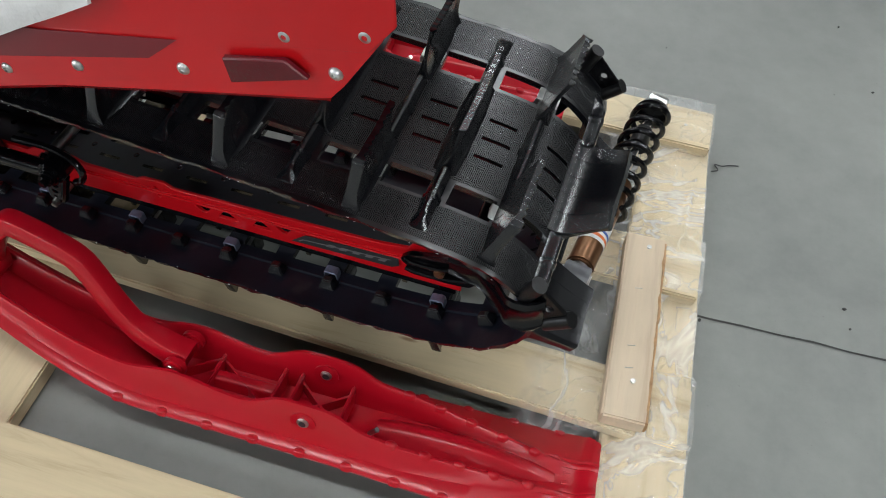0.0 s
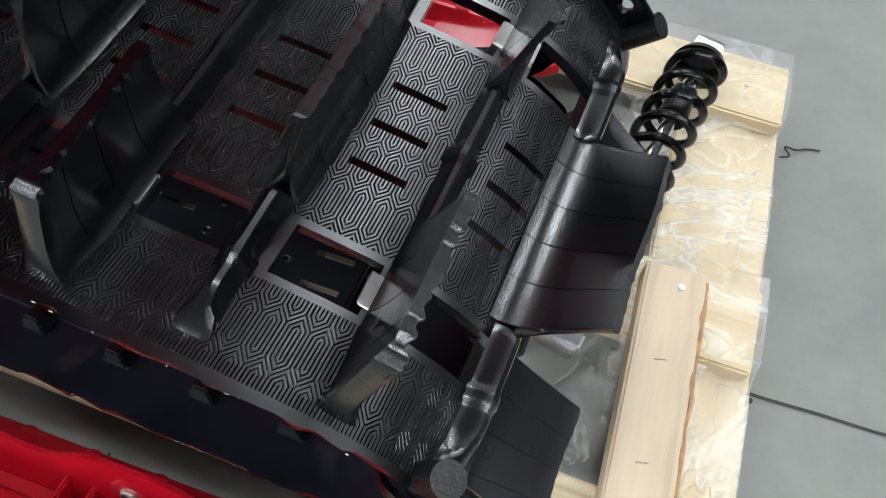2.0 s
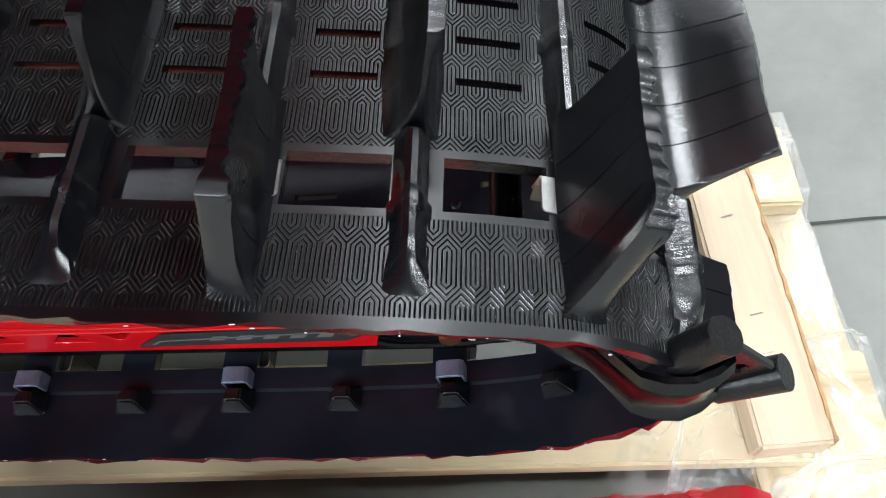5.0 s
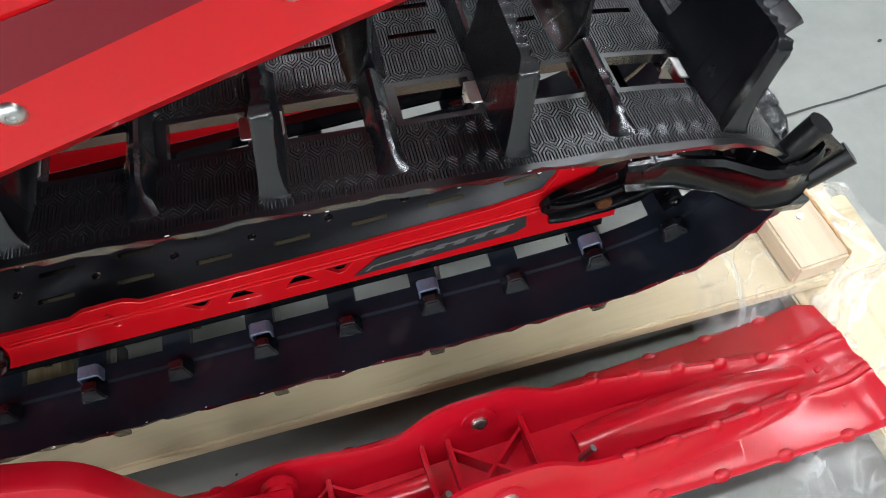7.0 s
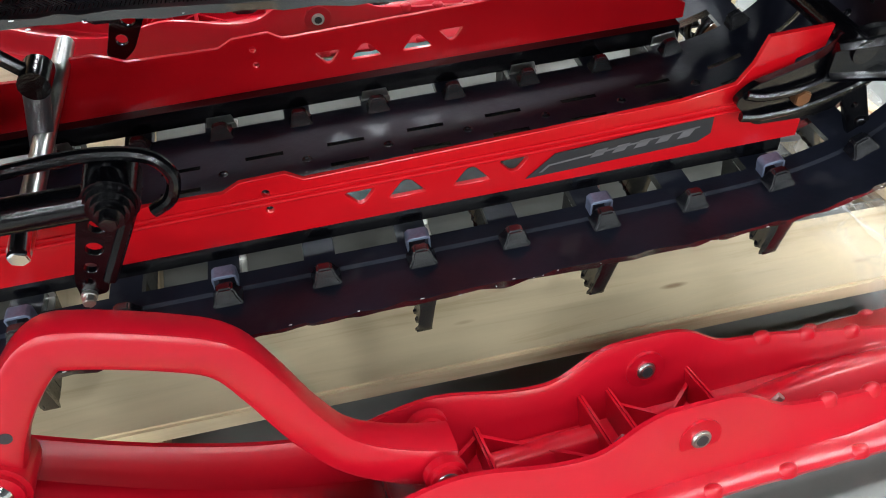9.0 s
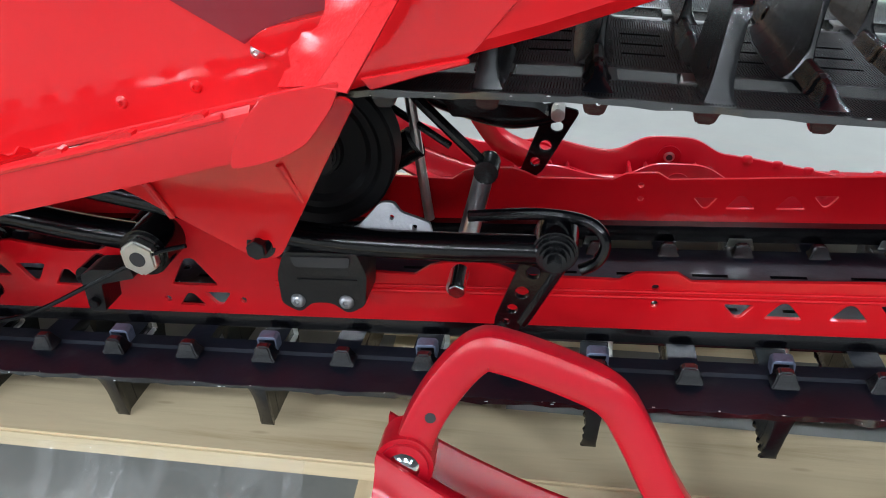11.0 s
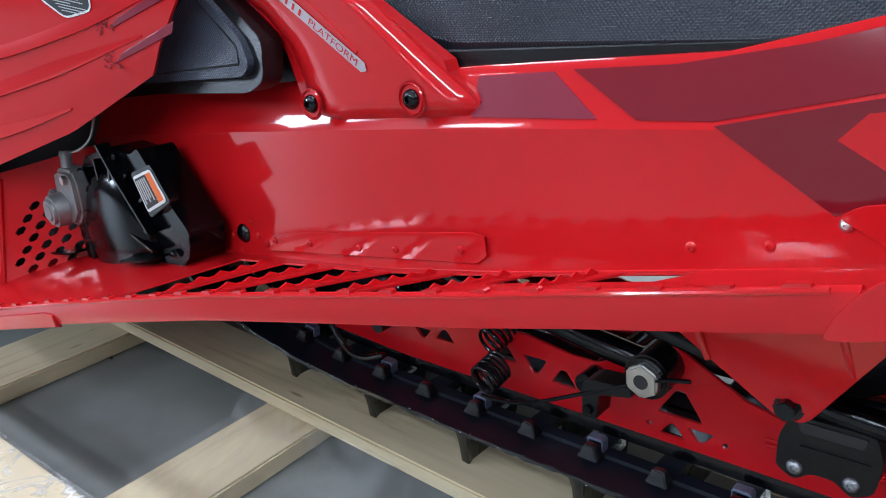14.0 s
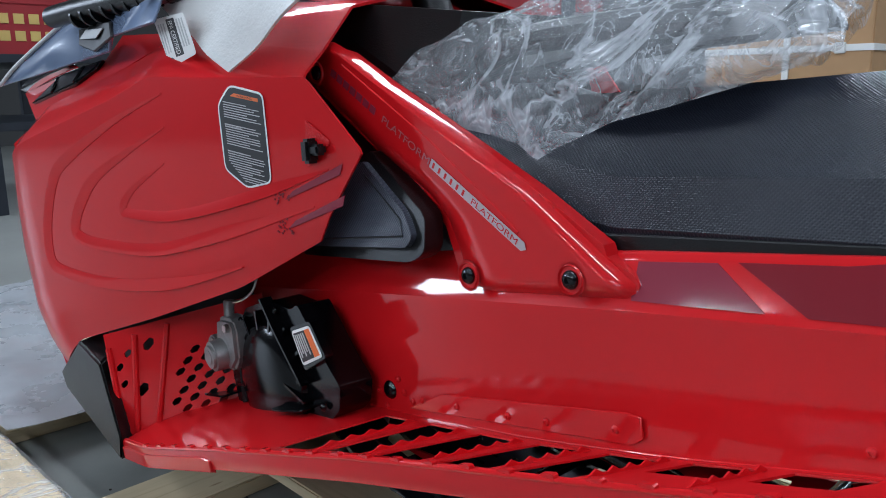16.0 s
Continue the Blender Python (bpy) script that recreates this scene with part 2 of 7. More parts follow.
def film(name, alpha=0.22, scale=9.0, tint=(0.9, 0.9, 0.88), rough=0.12, lines=0.45, fade=None):
    """Thin clear plastic film; along its creases, painted glints make it whiter and more opaque."""
    mat = bpy.data.materials.new(name)
    nt, b = links(mat)
    co = coords(nt)
    ns = node(nt, "ShaderNodeTexNoise", Vector=co, Scale=scale, Detail=4.0, Roughness=0.6, Distortion=1.4).outputs[0]
    n2 = node(nt, "ShaderNodeTexNoise", Vector=co, Scale=scale * 2.7, Detail=3.0, Roughness=0.55, Distortion=2.0).outputs[0]
    crease = calc(nt, "ABSOLUTE", calc(nt, "SUBTRACT", ns, 0.5))
    crease2 = calc(nt, "ABSOLUTE", calc(nt, "SUBTRACT", n2, 0.5))
    line = ramp(nt, crease, [(0.0, (1, 1, 1)), (0.045, (0, 0, 0))])
    line2 = ramp(nt, crease2, [(0.0, (0.6, 0.6, 0.6)), (0.035, (0, 0, 0))])
    b.inputs["Base Color"].default_value = (*tint, 1)
    b.inputs["Roughness"].default_value = rough
    b.inputs["Specular IOR Level"].default_value = 0.9
    glints = calc(nt, "MULTIPLY", calc(nt, "MAXIMUM", line, line2), calc(nt, "MULTIPLY", ns, lines * 2.0))
    total = calc(nt, "ADD", alpha, glints)
    if fade:
        x = node(nt, "ShaderNodeSeparateXYZ", Vector=co).outputs[0]
        ragged = calc(nt, "ADD", x, calc(nt, "MULTIPLY", calc(nt, "SUBTRACT", ns, 0.5), 0.12))
        total = calc(nt, "MULTIPLY", total, ramp(nt, calc(nt, "DIVIDE", calc(nt, "SUBTRACT", ragged, fade[0]), fade[1] - fade[0]), [(0.0, (0, 0, 0)), (1.0, (1, 1, 1))]))
    nt.links.new(total, b.inputs["Alpha"])
    bp = node(nt, "ShaderNodeBump", Height=calc(nt, "ADD", crease, calc(nt, "MULTIPLY", crease2, 0.4)), Strength=1.0, Distance=0.05)
    nt.links.new(bp.outputs[0], b.inputs["Normal"])
    return mat


FILM = film("pallet_film", 0.1, 3.0, rough=0.15, lines=0.36, fade=(-0.12, -0.04))
BAG = film("seat_bag_film", 0.2, 5.0, (0.8, 0.83, 0.86), 0.16, 0.3)
FILM_BEAM = film("beam_film", 0.1, 4.0, rough=0.08, lines=0.5)
FILM_THIN = film("thin_floor_film", 0.018, 3.0, rough=0.12, lines=0.07)


def vinyl(name="stamped_black_vinyl", low=(0.008, 0.009, 0.014), high=(0.016, 0.018, 0.026), spec=0.42):
    """Seat cover with a fine stamped grid."""
    mat = bpy.data.materials.new(name)
    nt, b = links(mat)
    co = coords(nt)
    sep = node(nt, "ShaderNodeSeparateXYZ", Vector=co)
    k = 2 * math.pi / 0.0085
    up = calc(nt, "ADD", calc(nt, "MULTIPLY", sep.outputs[1], 0.62), calc(nt, "MULTIPLY", sep.outputs[2], 0.78))
    p = calc(nt, "SINE", calc(nt, "MULTIPLY", calc(nt, "ADD", sep.outputs[0], up), k))
    q = calc(nt, "SINE", calc(nt, "MULTIPLY", calc(nt, "SUBTRACT", sep.outputs[0], up), k))
    h = calc(nt, "MULTIPLY", calc(nt, "ABSOLUTE", p), calc(nt, "ABSOLUTE", q))
    bp = node(nt, "ShaderNodeBump", Height=h, Strength=0.45, Distance=0.0012)
    nt.links.new(bp.outputs[0], b.inputs["Normal"])
    cloud = node(nt, "ShaderNodeTexNoise", Vector=co, Scale=7.0, Detail=4.0).outputs[0]
    nt.links.new(ramp(nt, cloud, [(0.3, low), (0.7, high)]), b.inputs["Base Color"])
    b.inputs["Specular IOR Level"].default_value = spec
    nt.links.new(calc(nt, "ADD", 0.24, calc(nt, "MULTIPLY", cloud, 0.12)), b.inputs["Roughness"])
    return mat


VINYL = vinyl()

# ---- shapes ----
BASE = {}
SLED = Matrix(((0.99542, 0.05973, -0.07466, 0.0), (-0.05989, 0.9982, 0.0, 0.0), (0.07452, 0.00447, 0.99721, -0.007), (0, 0, 0, 1)))


def thing(name, label, category, at=(0, 0, 0), m=None, group=""):
    """An empty at the base of a thing; its parts are given in the thing's frame m and keep to the base at."""
    ob = new(name)
    ob.empty_display_size = 0.05
    ob.matrix_world = (m or Matrix()) @ Matrix.Translation(at)
    BASE[ob.name] = Vector(at)
    return tagged(ob, label, category, group)


def finish(bm, name, mat, angle=32):
    bmesh.ops.recalc_face_normals(bm, faces=bm.faces)
    me = bpy.data.meshes.new(name)
    bm.to_mesh(me)
    bm.free()
    me.materials.append(mat)
    me.polygons.foreach_set("use_smooth", [True] * len(me.polygons))
    me.set_sharp_from_angle(angle=radians(angle))
    return me


def part(name, bm, mat, parent, label="", angle=32):
    """Links a bmesh as one mesh object under a thing or under a part."""
    at = BASE.get(parent.name, Vector())
    bmesh.ops.translate(bm, vec=-at, verts=bm.verts)
    ob = new(name, finish(bm, name, mat, angle))
    ob.parent = parent
    BASE[ob.name] = at
    return tagged(ob, label)


def whole(name, bm, mat, label, category, at=(0, 0, 0), m=None, kind="", group="", angle=32):
    """A thing that is one mesh."""
    bmesh.ops.translate(bm, vec=-Vector(at), verts=bm.verts)
    ob = new(name, finish(bm, name, mat, angle))
    ob.matrix_world = (m or Matrix()) @ Matrix.Translation(at)
    BASE[ob.name] = Vector(at)
    return tagged(ob, label, category, group, kind)


def sharp_edges(bm, deg=30):
    return [e for e in bm.edges if len(e.link_faces) == 2 and e.calc_face_angle(0) > radians(deg)]


def soften(bm, width, seg=1, deg=30):
    if width > 0:
        bmesh.ops.recalc_face_normals(bm, faces=bm.faces)
        bmesh.ops.bevel(bm, geom=sharp_edges(bm, deg), offset=width, segments=seg, affect="EDGES", clamp_overlap=True)
    return bm


def join(*bms):
    """Several bmeshes in one."""
    out = bmesh.new()
    for b in bms:
        me = bpy.data.meshes.new("tmp")
        b.to_mesh(me)
        b.free()
        out.from_mesh(me)
        bpy.data.meshes.remove(me)
    return out


def slab(outline, thick, to, holes=(), bevel=0.0, seg=1):
    """A plate cut from an outline in (u, v) with holes, thick along w; to(u, v, w) lays it into the frame."""
    bm = bmesh.new()
    for loop in (outline, *holes):
        vs = [bm.verts.new((p[0], p[1], 0)) for p in loop]
        for i in range(len(vs)):
            bm.edges.new((vs[i - 1], vs[i]))
    bmesh.ops.triangle_fill(bm, edges=bm.edges[:], use_beauty=True)
    got = bmesh.ops.extrude_face_region(bm, geom=bm.faces[:])
    bmesh.ops.translate(bm, vec=(0, 0, thick), verts=[g for g in got["geom"] if isinstance(g, bmesh.types.BMVert)])
    soften(bm, bevel, seg)
    for v in bm.verts:
        v.co = Vector(to(*v.co))
    return bm


def xz(y):
    """Lays a plate upright along the sled's length; w runs away from the viewer's side."""
    return lambda u, v, w: (u, y + w, v)


def xy(z):
    return lambda u, v, w: (u, v, z + w)


def box(x0, x1, y0, y1, z0, z1, bevel=0.002, seg=2):
    bm = bmesh.new()
    bmesh.ops.create_cube(bm, size=1)
    for v in bm.verts:
        v.co = Vector(((x0 + x1) / 2 + v.co.x * (x1 - x0), (y0 + y1) / 2 + v.co.y * (y1 - y0), (z0 + z1) / 2 + v.co.z * (z1 - z0)))
    return soften(bm, bevel, seg)


def rod(p0, p1, r, r2=None, sides=16, bevel=0.0):
    p0, p1 = Vector(p0), Vector(p1)
    bm = bmesh.new()
    bmesh.ops.create_cone(bm, cap_ends=True, segments=sides, radius1=r, radius2=r if r2 is None else r2, depth=(p1 - p0).length)
    soften(bm, bevel, 2, 50)
    m = Matrix.Translation((p0 + p1) / 2) @ (p1 - p0).to_track_quat("Z", "Y").to_matrix().to_4x4()
    bmesh.ops.transform(bm, matrix=m, verts=bm.verts)
    return bm


def hexa(p0, p1, r):
    return rod(p0, p1, r, sides=6, bevel=r * 0.12)


def ring_pts(c, u, v, r, n):
    return [c + u * (r * math.cos(2 * math.pi * i / n)) + v * (r * math.sin(2 * math.pi * i / n)) for i in range(n)]


def smooth_line(pts, steps=6):
    """A Catmull-Rom line through points."""
    pts = [Vector(p) for p in pts]
    out = []
    for i in range(len(pts) - 1):
        a, b, c, d = pts[max(i - 1, 0)], pts[i], pts[i + 1], pts[min(i + 2, len(pts) - 1)]
        for k in range(steps):
            t = k / steps
            out.append(0.5 * (2 * b + (c - a) * t + (2 * a - 5 * b + 4 * c - d) * t * t + (3 * b - a - 3 * c + d) * t ** 3))
    return out + [pts[-1]]


def tube(pts, r, sides=10, profile=None, up=(0, 0, 1), closed=False):
    """Sweeps a round or given profile (list of (a, b)) along points."""
    pts = [Vector(p) for p in pts]
    n = len(pts)
    bm = bmesh.new()
    rings, u = [], None
    for i in range(n):
        if closed:
            d = (pts[(i + 1) % n] - pts[i - 1]).normalized()
        else:
            d = (pts[min(i + 1, n - 1)] - pts[max(i - 1, 0)]).normalized()
        if profile or u is None:
            w = Vector(up)
            if abs(w.dot(d)) > 0.95 and not profile:
                w = Vector((0, 1, 0)) if abs(d.y) < 0.9 else Vector((1, 0, 0))
            u = (w - d * w.dot(d)).normalized()
        else:
            u = (u - d * u.dot(d)).normalized()
        v = d.cross(u)
        rad = r[i] if isinstance(r, (list, tuple)) else r
        if profile:
            rings.append([bm.verts.new(pts[i] + v * (a * rad) + u * (b * rad)) for a, b in profile])
        else:
            rings.append([bm.verts.new(p) for p in ring_pts(pts[i], u, v, rad, sides)])
    m = len(rings[0])
    for i in range(n if closed else n - 1):
        a, b = rings[i], rings[(i + 1) % n]
        for k in range(m):
            bm.faces.new((a[k], a[(k + 1) % m], b[(k + 1) % m], b[k]))
    if not closed:
        bm.faces.new(rings[0][::-1])
        bm.faces.new(rings[-1])
    return bm


def loft(sections, close=True, caps=True):
    """Skins rings of equal length."""
    bm = bmesh.new()
    rings = [[bm.verts.new(p) for p in s] for s in sections]
    m = len(rings[0])
    for a, b in zip(rings, rings[1:]):
        for k in range(m if close else m - 1):
            bm.faces.new((a[k], a[(k + 1) % m], b[(k + 1) % m], b[k]))
    if close and caps:
        bm.faces.new(rings[0][::-1])
        bm.faces.new(rings[-1])
    return bm


def thicken(bm, d):
    """Gives an open sheet a thickness."""
    bmesh.ops.recalc_face_normals(bm, faces=bm.faces)
    bmesh.ops.solidify(bm, geom=bm.faces[:], thickness=d)
    return bm


def button(at, axis, r, h, sides=18):
    """A domed bolt head with a socket."""
    at, axis = Vector(at), Vector(axis).normalized()
    q = axis.to_track_quat("Z", "Y").to_matrix()
    prof = [(0.0, 0.55), (0.32, 0.55), (0.36, 1.0), (0.62, 0.9), (0.85, 0.6), (1.0, 0.15), (1.0, 0.0)]
    rings = []
    for k, (a, b) in enumerate(prof):
        a = max(a, 0.02)
        rings.append([at + q @ Vector((r * a * math.cos(2 * math.pi * i / sides), r * a * math.sin(2 * math.pi * i / sides), h * b)) for i in range(sides)])
    return loft(rings)


def circle(cx, cy, r, n=14):
    return [(cx + r * math.cos(2 * math.pi * i / n), cy + r * math.sin(2 * math.pi * i / n)) for i in range(n)]


def slot(cx, cy, length, width, ang=0.0, n=5):
    c, s, h, r = math.cos(ang), math.sin(ang), length / 2 - width / 2, width / 2
    pts = [(h + r * math.sin(math.pi * i / n), -r * math.cos(math.pi * i / n)) for i in range(n + 1)]
    pts += [(-h - r * math.sin(math.pi * i / n), r * math.cos(math.pi * i / n)) for i in range(n + 1)]
    return [(cx + c * a - s * b, cy + s * a + c * b) for a, b in pts]


def rounded(pts, r, n=3):
    """Rounds the corners of an outline."""
    out = []
    k = len(pts)
    for i in range(k):
        p, a, b = Vector(pts[i]), Vector(pts[i - 1]), Vector(pts[(i + 1) % k])
        da, db = a - p, b - p
        s = min(r, da.length * 0.45, db.length * 0.45)
        q0, q1 = p + da.normalized() * s, p + db.normalized() * s
        for j in range(n + 1):
            t = j / n
            out.append(tuple(q0 * (1 - t) ** 2 + p * (2 * t * (1 - t)) + q1 * t * t))
    return out


def words(text, to):
    """Flat letters of the built-in font, one unit wide in all, mapped by to(u, v) with v in letter heights."""
    curve = bpy.data.curves.new("letters", "FONT")
    curve.body = text
    tmp = new("letters", curve)
    bpy.context.view_layer.update()
    flat = bpy.data.meshes.new_from_object(tmp.evaluated_get(bpy.context.evaluated_depsgraph_get()))
    bpy.data.objects.remove(tmp)
    bm = bmesh.new()
    bm.from_mesh(flat)
    bpy.data.meshes.remove(flat)
    wide = max(v.co.x for v in bm.verts)
    for v in bm.verts:
        v.co = Vector(to(v.co.x / wide, v.co.y / 0.7))
    return bm

# ---- the hall ----
whole("floor", box(-12, 9, -14, 11, -0.2, 0.0, 0), CONCRETE, "grey trowelled concrete warehouse floor with fine cracks", "floor", kind="structure")
whole("ceiling", box(-12.2, 9.2, -14.2, 11.2, 5.2, 5.4, 0), CEIL, "pale steel warehouse ceiling", "ceiling", kind="structure")
for nm, b in (("wall_north", (-12, 9, 11, 11.2)), ("wall_south", (-12, 9, -14.2, -14)), ("wall_east", (9, 9.2, -14.2, 11.2)), ("wall_west", (-12.2, -12, -14.2, 11.2))):
    whole(nm, box(*b, 0, 5.2, 0), WALL, "plain grey warehouse wall", "wall", kind="structure")
# no window is known here; this frame is made up round the added lamp
win = thing("assumed_window", "assumed white-framed window round an added lamp, high in the end wall", "window", (-12.0, -6.1, 2.35))
tagged(win, "assumed white-framed window round an added lamp, high in the end wall", "window", kind="structure")
for a, b, c, d in ((-7.95, -7.85, 2.35, 4.55), (-4.4, -4.3, 2.35, 4.55)):
    part("window_frame", box(-12.0, -11.93, a, b, c, d, 0.004), WHITE, win)
for c, d in ((2.35, 2.45), (4.45, 4.55)):
    part("window_frame", box(-12.0, -11.935, -7.85, -4.4, c, d, 0.004), WHITE, win)
part("window_sill", box(-12.0, -11.85, -7.95, -4.3, 2.3, 2.35, 0.004), WHITE, win)
# fixtures for all lamps, the two added front rows too
for lx, ly in LAMPS:
    lamp = thing("ceiling_light", "white steel ceiling light fixture hung under the roof", "light", (lx, ly, 4.58), group="ceiling lights")
    part("housing", box(lx - 1.0, lx + 1.0, ly - 0.22, ly + 0.22, 4.585, 4.66, 0.01), CEIL, lamp)
    for dx in (-0.5, 0.5):
        part("hanger", rod((lx + dx, ly, 4.65), (lx + dx, ly, 5.2), 0.006, sides=6), STEEL, lamp)

# A control joint and hairline cracks in the floor.
def floor_line(pts, w):
    bm = bmesh.new()
    vs = []
    for i, (x, y) in enumerate(pts):
        d = Vector(pts[min(i + 1, len(pts) - 1)]) - Vector(pts[max(i - 1, 0)])
        n = Vector((-d.y, d.x)).normalized() * w * (0.6 + 0.8 * random.random()) / 2
        vs.append((bm.verts.new((x + n.x, y + n.y, 0.0012)), bm.verts.new((x - n.x, y - n.y, 0.0012))))
    for a, b in zip(vs, vs[1:]):
        bm.faces.new((a[0], b[0], b[1], a[1]))
    return bm


CRACK = paint("dark_crack_dust", (0.045, 0.045, 0.042), 0.9, var=0.3, scale=60)
line = [(0.55 + i * 0.06, 0.083 + 0.03 * i * 0.06 + random.uniform(-0.003, 0.003)) for i in range(60)]
whole("floor_crack", floor_line(line, 0.004), CRACK, "dark hairline crack running across the concrete floor", "crack", kind="structure")
line = [(1.5 + i * 0.05 + random.uniform(-0.01, 0.01), 0.9 + i * 0.06) for i in range(30)]
whole("floor_crack", floor_line(line, 0.002), CRACK, "faint hairline crack in the concrete floor", "crack", kind="structure")

# Grit and crumbs on the concrete.
bm = bmesh.new()
for i in range(150):
    x, y = random.uniform(-1.9, 2.6), random.uniform(-0.5, 3.2)
    r = random.uniform(0.0012, 0.0045)
    got = bmesh.ops.create_icosphere(bm, subdivisions=1, radius=r, matrix=pose(x, y, r * 0.5, 0, 0, random.uniform(0, 90)) @ Matrix.Diagonal((1, 0.7, 0.5, 1)))
whole("floor_grit", bm, CRACK, "small dark crumbs and grit scattered on the concrete", "grit", kind="stuff")
line = smooth_line([(0.703, 0.435, 0.002), (0.715, 0.44, 0.005), (0.708, 0.455, 0.003), (0.722, 0.452, 0.006), (0.735, 0.462, 0.002), (0.755, 0.466, 0.003)], 5)
whole("string_scrap", tube(line, 0.0012, 6), INK, "short black scrap of string lying on the concrete", "string", at=(0.703, 0.435, 0.0))

# ---- pallet ----
TOP, LOW = 0.058, 0.032
pallet = thing("wooden_pallet", "pale pine shipping pallet of long beams on cross boards", "pallet", (-0.8, 0.0, 0.0))
# The end board and its block sit a little askew on the beams.
END = Matrix.Translation((0.694, -0.19, 0.0)) @ pose(0, 0, 0, 0, 0, 2.05) @ Matrix.Translation((-0.7, 0.19, 0.0))


def askew(bm, m):
    bmesh.ops.transform(bm, matrix=m, verts=bm.verts)
    return bm


def beam_bar(x0, x1, y0, y1, skew):
    bm = box(x0, x1, y0, y1, LOW + 0.001, TOP, 0.003)
    for v in bm.verts:
        v.co.y += skew * (0.5 - v.co.x)
    return bm


for y0, y1, skew, end in ((-0.56, -0.45, 0.0, 0.71), (-0.192, -0.086, 0.022, 0.702), (0.08, 0.186, 0.0, 0.692), (0.435, 0.54, 0.0, 0.682)):
    part("beam", beam_bar(-2.75, end, y0, y1, skew), PINE_X, pallet)
part("cross_board", askew(box(0.583, 0.716, -0.565, 0.565, 0.001, LOW, 0.003), END), PINE_Y, pallet)
for x0, x1 in ((-0.435, -0.285), (-1.225, -1.112), (-1.745, -1.605), (-2.3, -2.16), (-2.76, -2.62)):
    part("cross_board", box(x0, x1, -0.565, 0.565, 0.001, LOW, 0.003), PINE_Y, pallet)
for x, y in ((0.655, 0.3), (0.655, 0.32), (0.69, 0.335), (0.6, 0.5), (0.66, 0.49), (0.67, -0.13), (0.63, -0.15)):
    z = TOP if y > 0.455 or -0.185 < y < -0.08 else LOW
    part("nail", askew(rod((x, y, z - 0.004), (x, y, z + 0.0012), 0.0035, sides=8), END), STEEL, pallet)

block = thing("wood_block", "rough pine block with bark edge screwed to the pallet", "block", (0.608, -0.01, TOP), END)
part("board", box(0.572, 0.641, -0.186, 0.165, TOP + 0.001, TOP + 0.034, 0.003), PINE_RAW, block)
sec = []
for i in range(40):
    y = -0.184 + i * 0.0087
    w = 0.0035 + 0.004 * noise.noise((y * 30, 0, 0))
    h = 0.03 + 0.004 * noise.noise((y * 50, 5, 0))
    sec.append([(0.6405, y, TOP + 0.003), (0.6405 + w * 0.7, y, TOP + 0.004), (0.6405 + w, y, TOP + h * 0.6), (0.64 + w * 0.35, y, TOP + h + 0.005), (0.638 - 0.006 * max(0.0, noise.noise((y * 40, 2, 0))), y, TOP + h + 0.0052)])
part("bark_edge", loft(sec), BARK, block, "brown flaking bark")
for x, y in ((0.612, 0.14), (0.612, -0.12)):
    part("screw", join(rod((x, y, TOP + 0.03), (x, y, TOP + 0.0362), 0.0042, sides=10), rod((x, y, TOP + 0.03), (x, y, TOP + 0.0366), 0.002, sides=6)), STEEL, block)
for y in (-0.06, -0.1, 0.05):
    part("staple", tube([(0.597, y, TOP + 0.0345), (0.609, y + 0.002, TOP + 0.0355)], 0.0006, 6), STEEL, block)

# ---- snowmobile: base and track ----
sled = thing("snowmobile", "red and black mountain snowmobile, skis unmounted, on a pallet", "snowmobile", (-0.6, 0.0, 0.118), SLED)

PITCH = 0.0848
# Middle line of the belt's outer face: lower run, rear bend, upper run, front bend.
LOOP = [(-1.24, 0.22), (-1.1, 0.2), (-0.9, 0.193), (-0.6, 0.19), (-0.2, 0.188), (0.1, 0.188), (0.26, 0.19), (0.34, 0.197), (0.4, 0.215), (0.443, 0.248), (0.47, 0.295),
        (0.472, 0.335), (0.452, 0.372), (0.41, 0.404), (0.34, 0.424), (0.24, 0.439), (0.1, 0.456), (-0.06, 0.472), (-0.22, 0.487), (-0.42, 0.494), (-0.7, 0.49),
        (-1.0, 0.482), (-1.25, 0.47), (-1.4, 0.44), (-1.46, 0.37), (-1.43, 0.3), (-1.35, 0.25)]
dense = smooth_line([(x, 0, z) for x, z in LOOP + [LOOP[0]]], 14)
run = [0.0]
for p, q in zip(dense, dense[1:]):
    run.append(run[-1] + (q - p).length)
def on_loop(s):
    """Place and outward normal on the belt at length s."""
    s = s % run[-1]
    i = int(np.searchsorted(run, s)) or 1
    t = (s - run[i - 1]) / (run[i] - run[i - 1])
    p = dense[i - 1].lerp(dense[i], t)
    a, b = dense[max(i - 2, 0)], dense[min(i + 1, len(dense) - 1)]
    d = (b - a).normalized()
    return p, d, Vector((d.z, 0, -d.x))


def nearest(x, upper):
    return float(run[min((i for i in range(len(dense)) if (dense[i].z > 0.36) == upper), key=lambda i: abs(dense[i].x - x))])


# Rows of lugs: even steps forward along the upper run and the lower run, a fitted step round the rear bend.
S_UP, S_LOW = nearest(0.403, True), nearest(0.326, False)
BEND = 2 * round((S_UP - S_LOW) / PITCH / 2)
FRONT = (run[-1] - (S_UP - S_LOW)) / PITCH
ROWS = BEND + 2 * int(FRONT / 2)
STEP = PITCH
N_LOW = 19


def row_s(r):
    """Length along the belt of lug row r: 0 on the rear bend's upper side, rising forward on the upper run, falling round the bend to the lower run."""
    if r >= 0:
        return S_UP + r * PITCH
    if r >= -BEND:
        return S_UP + r * (S_UP - S_LOW) / BEND
    return S_LOW + (r + BEND) * PITCH * 0.99


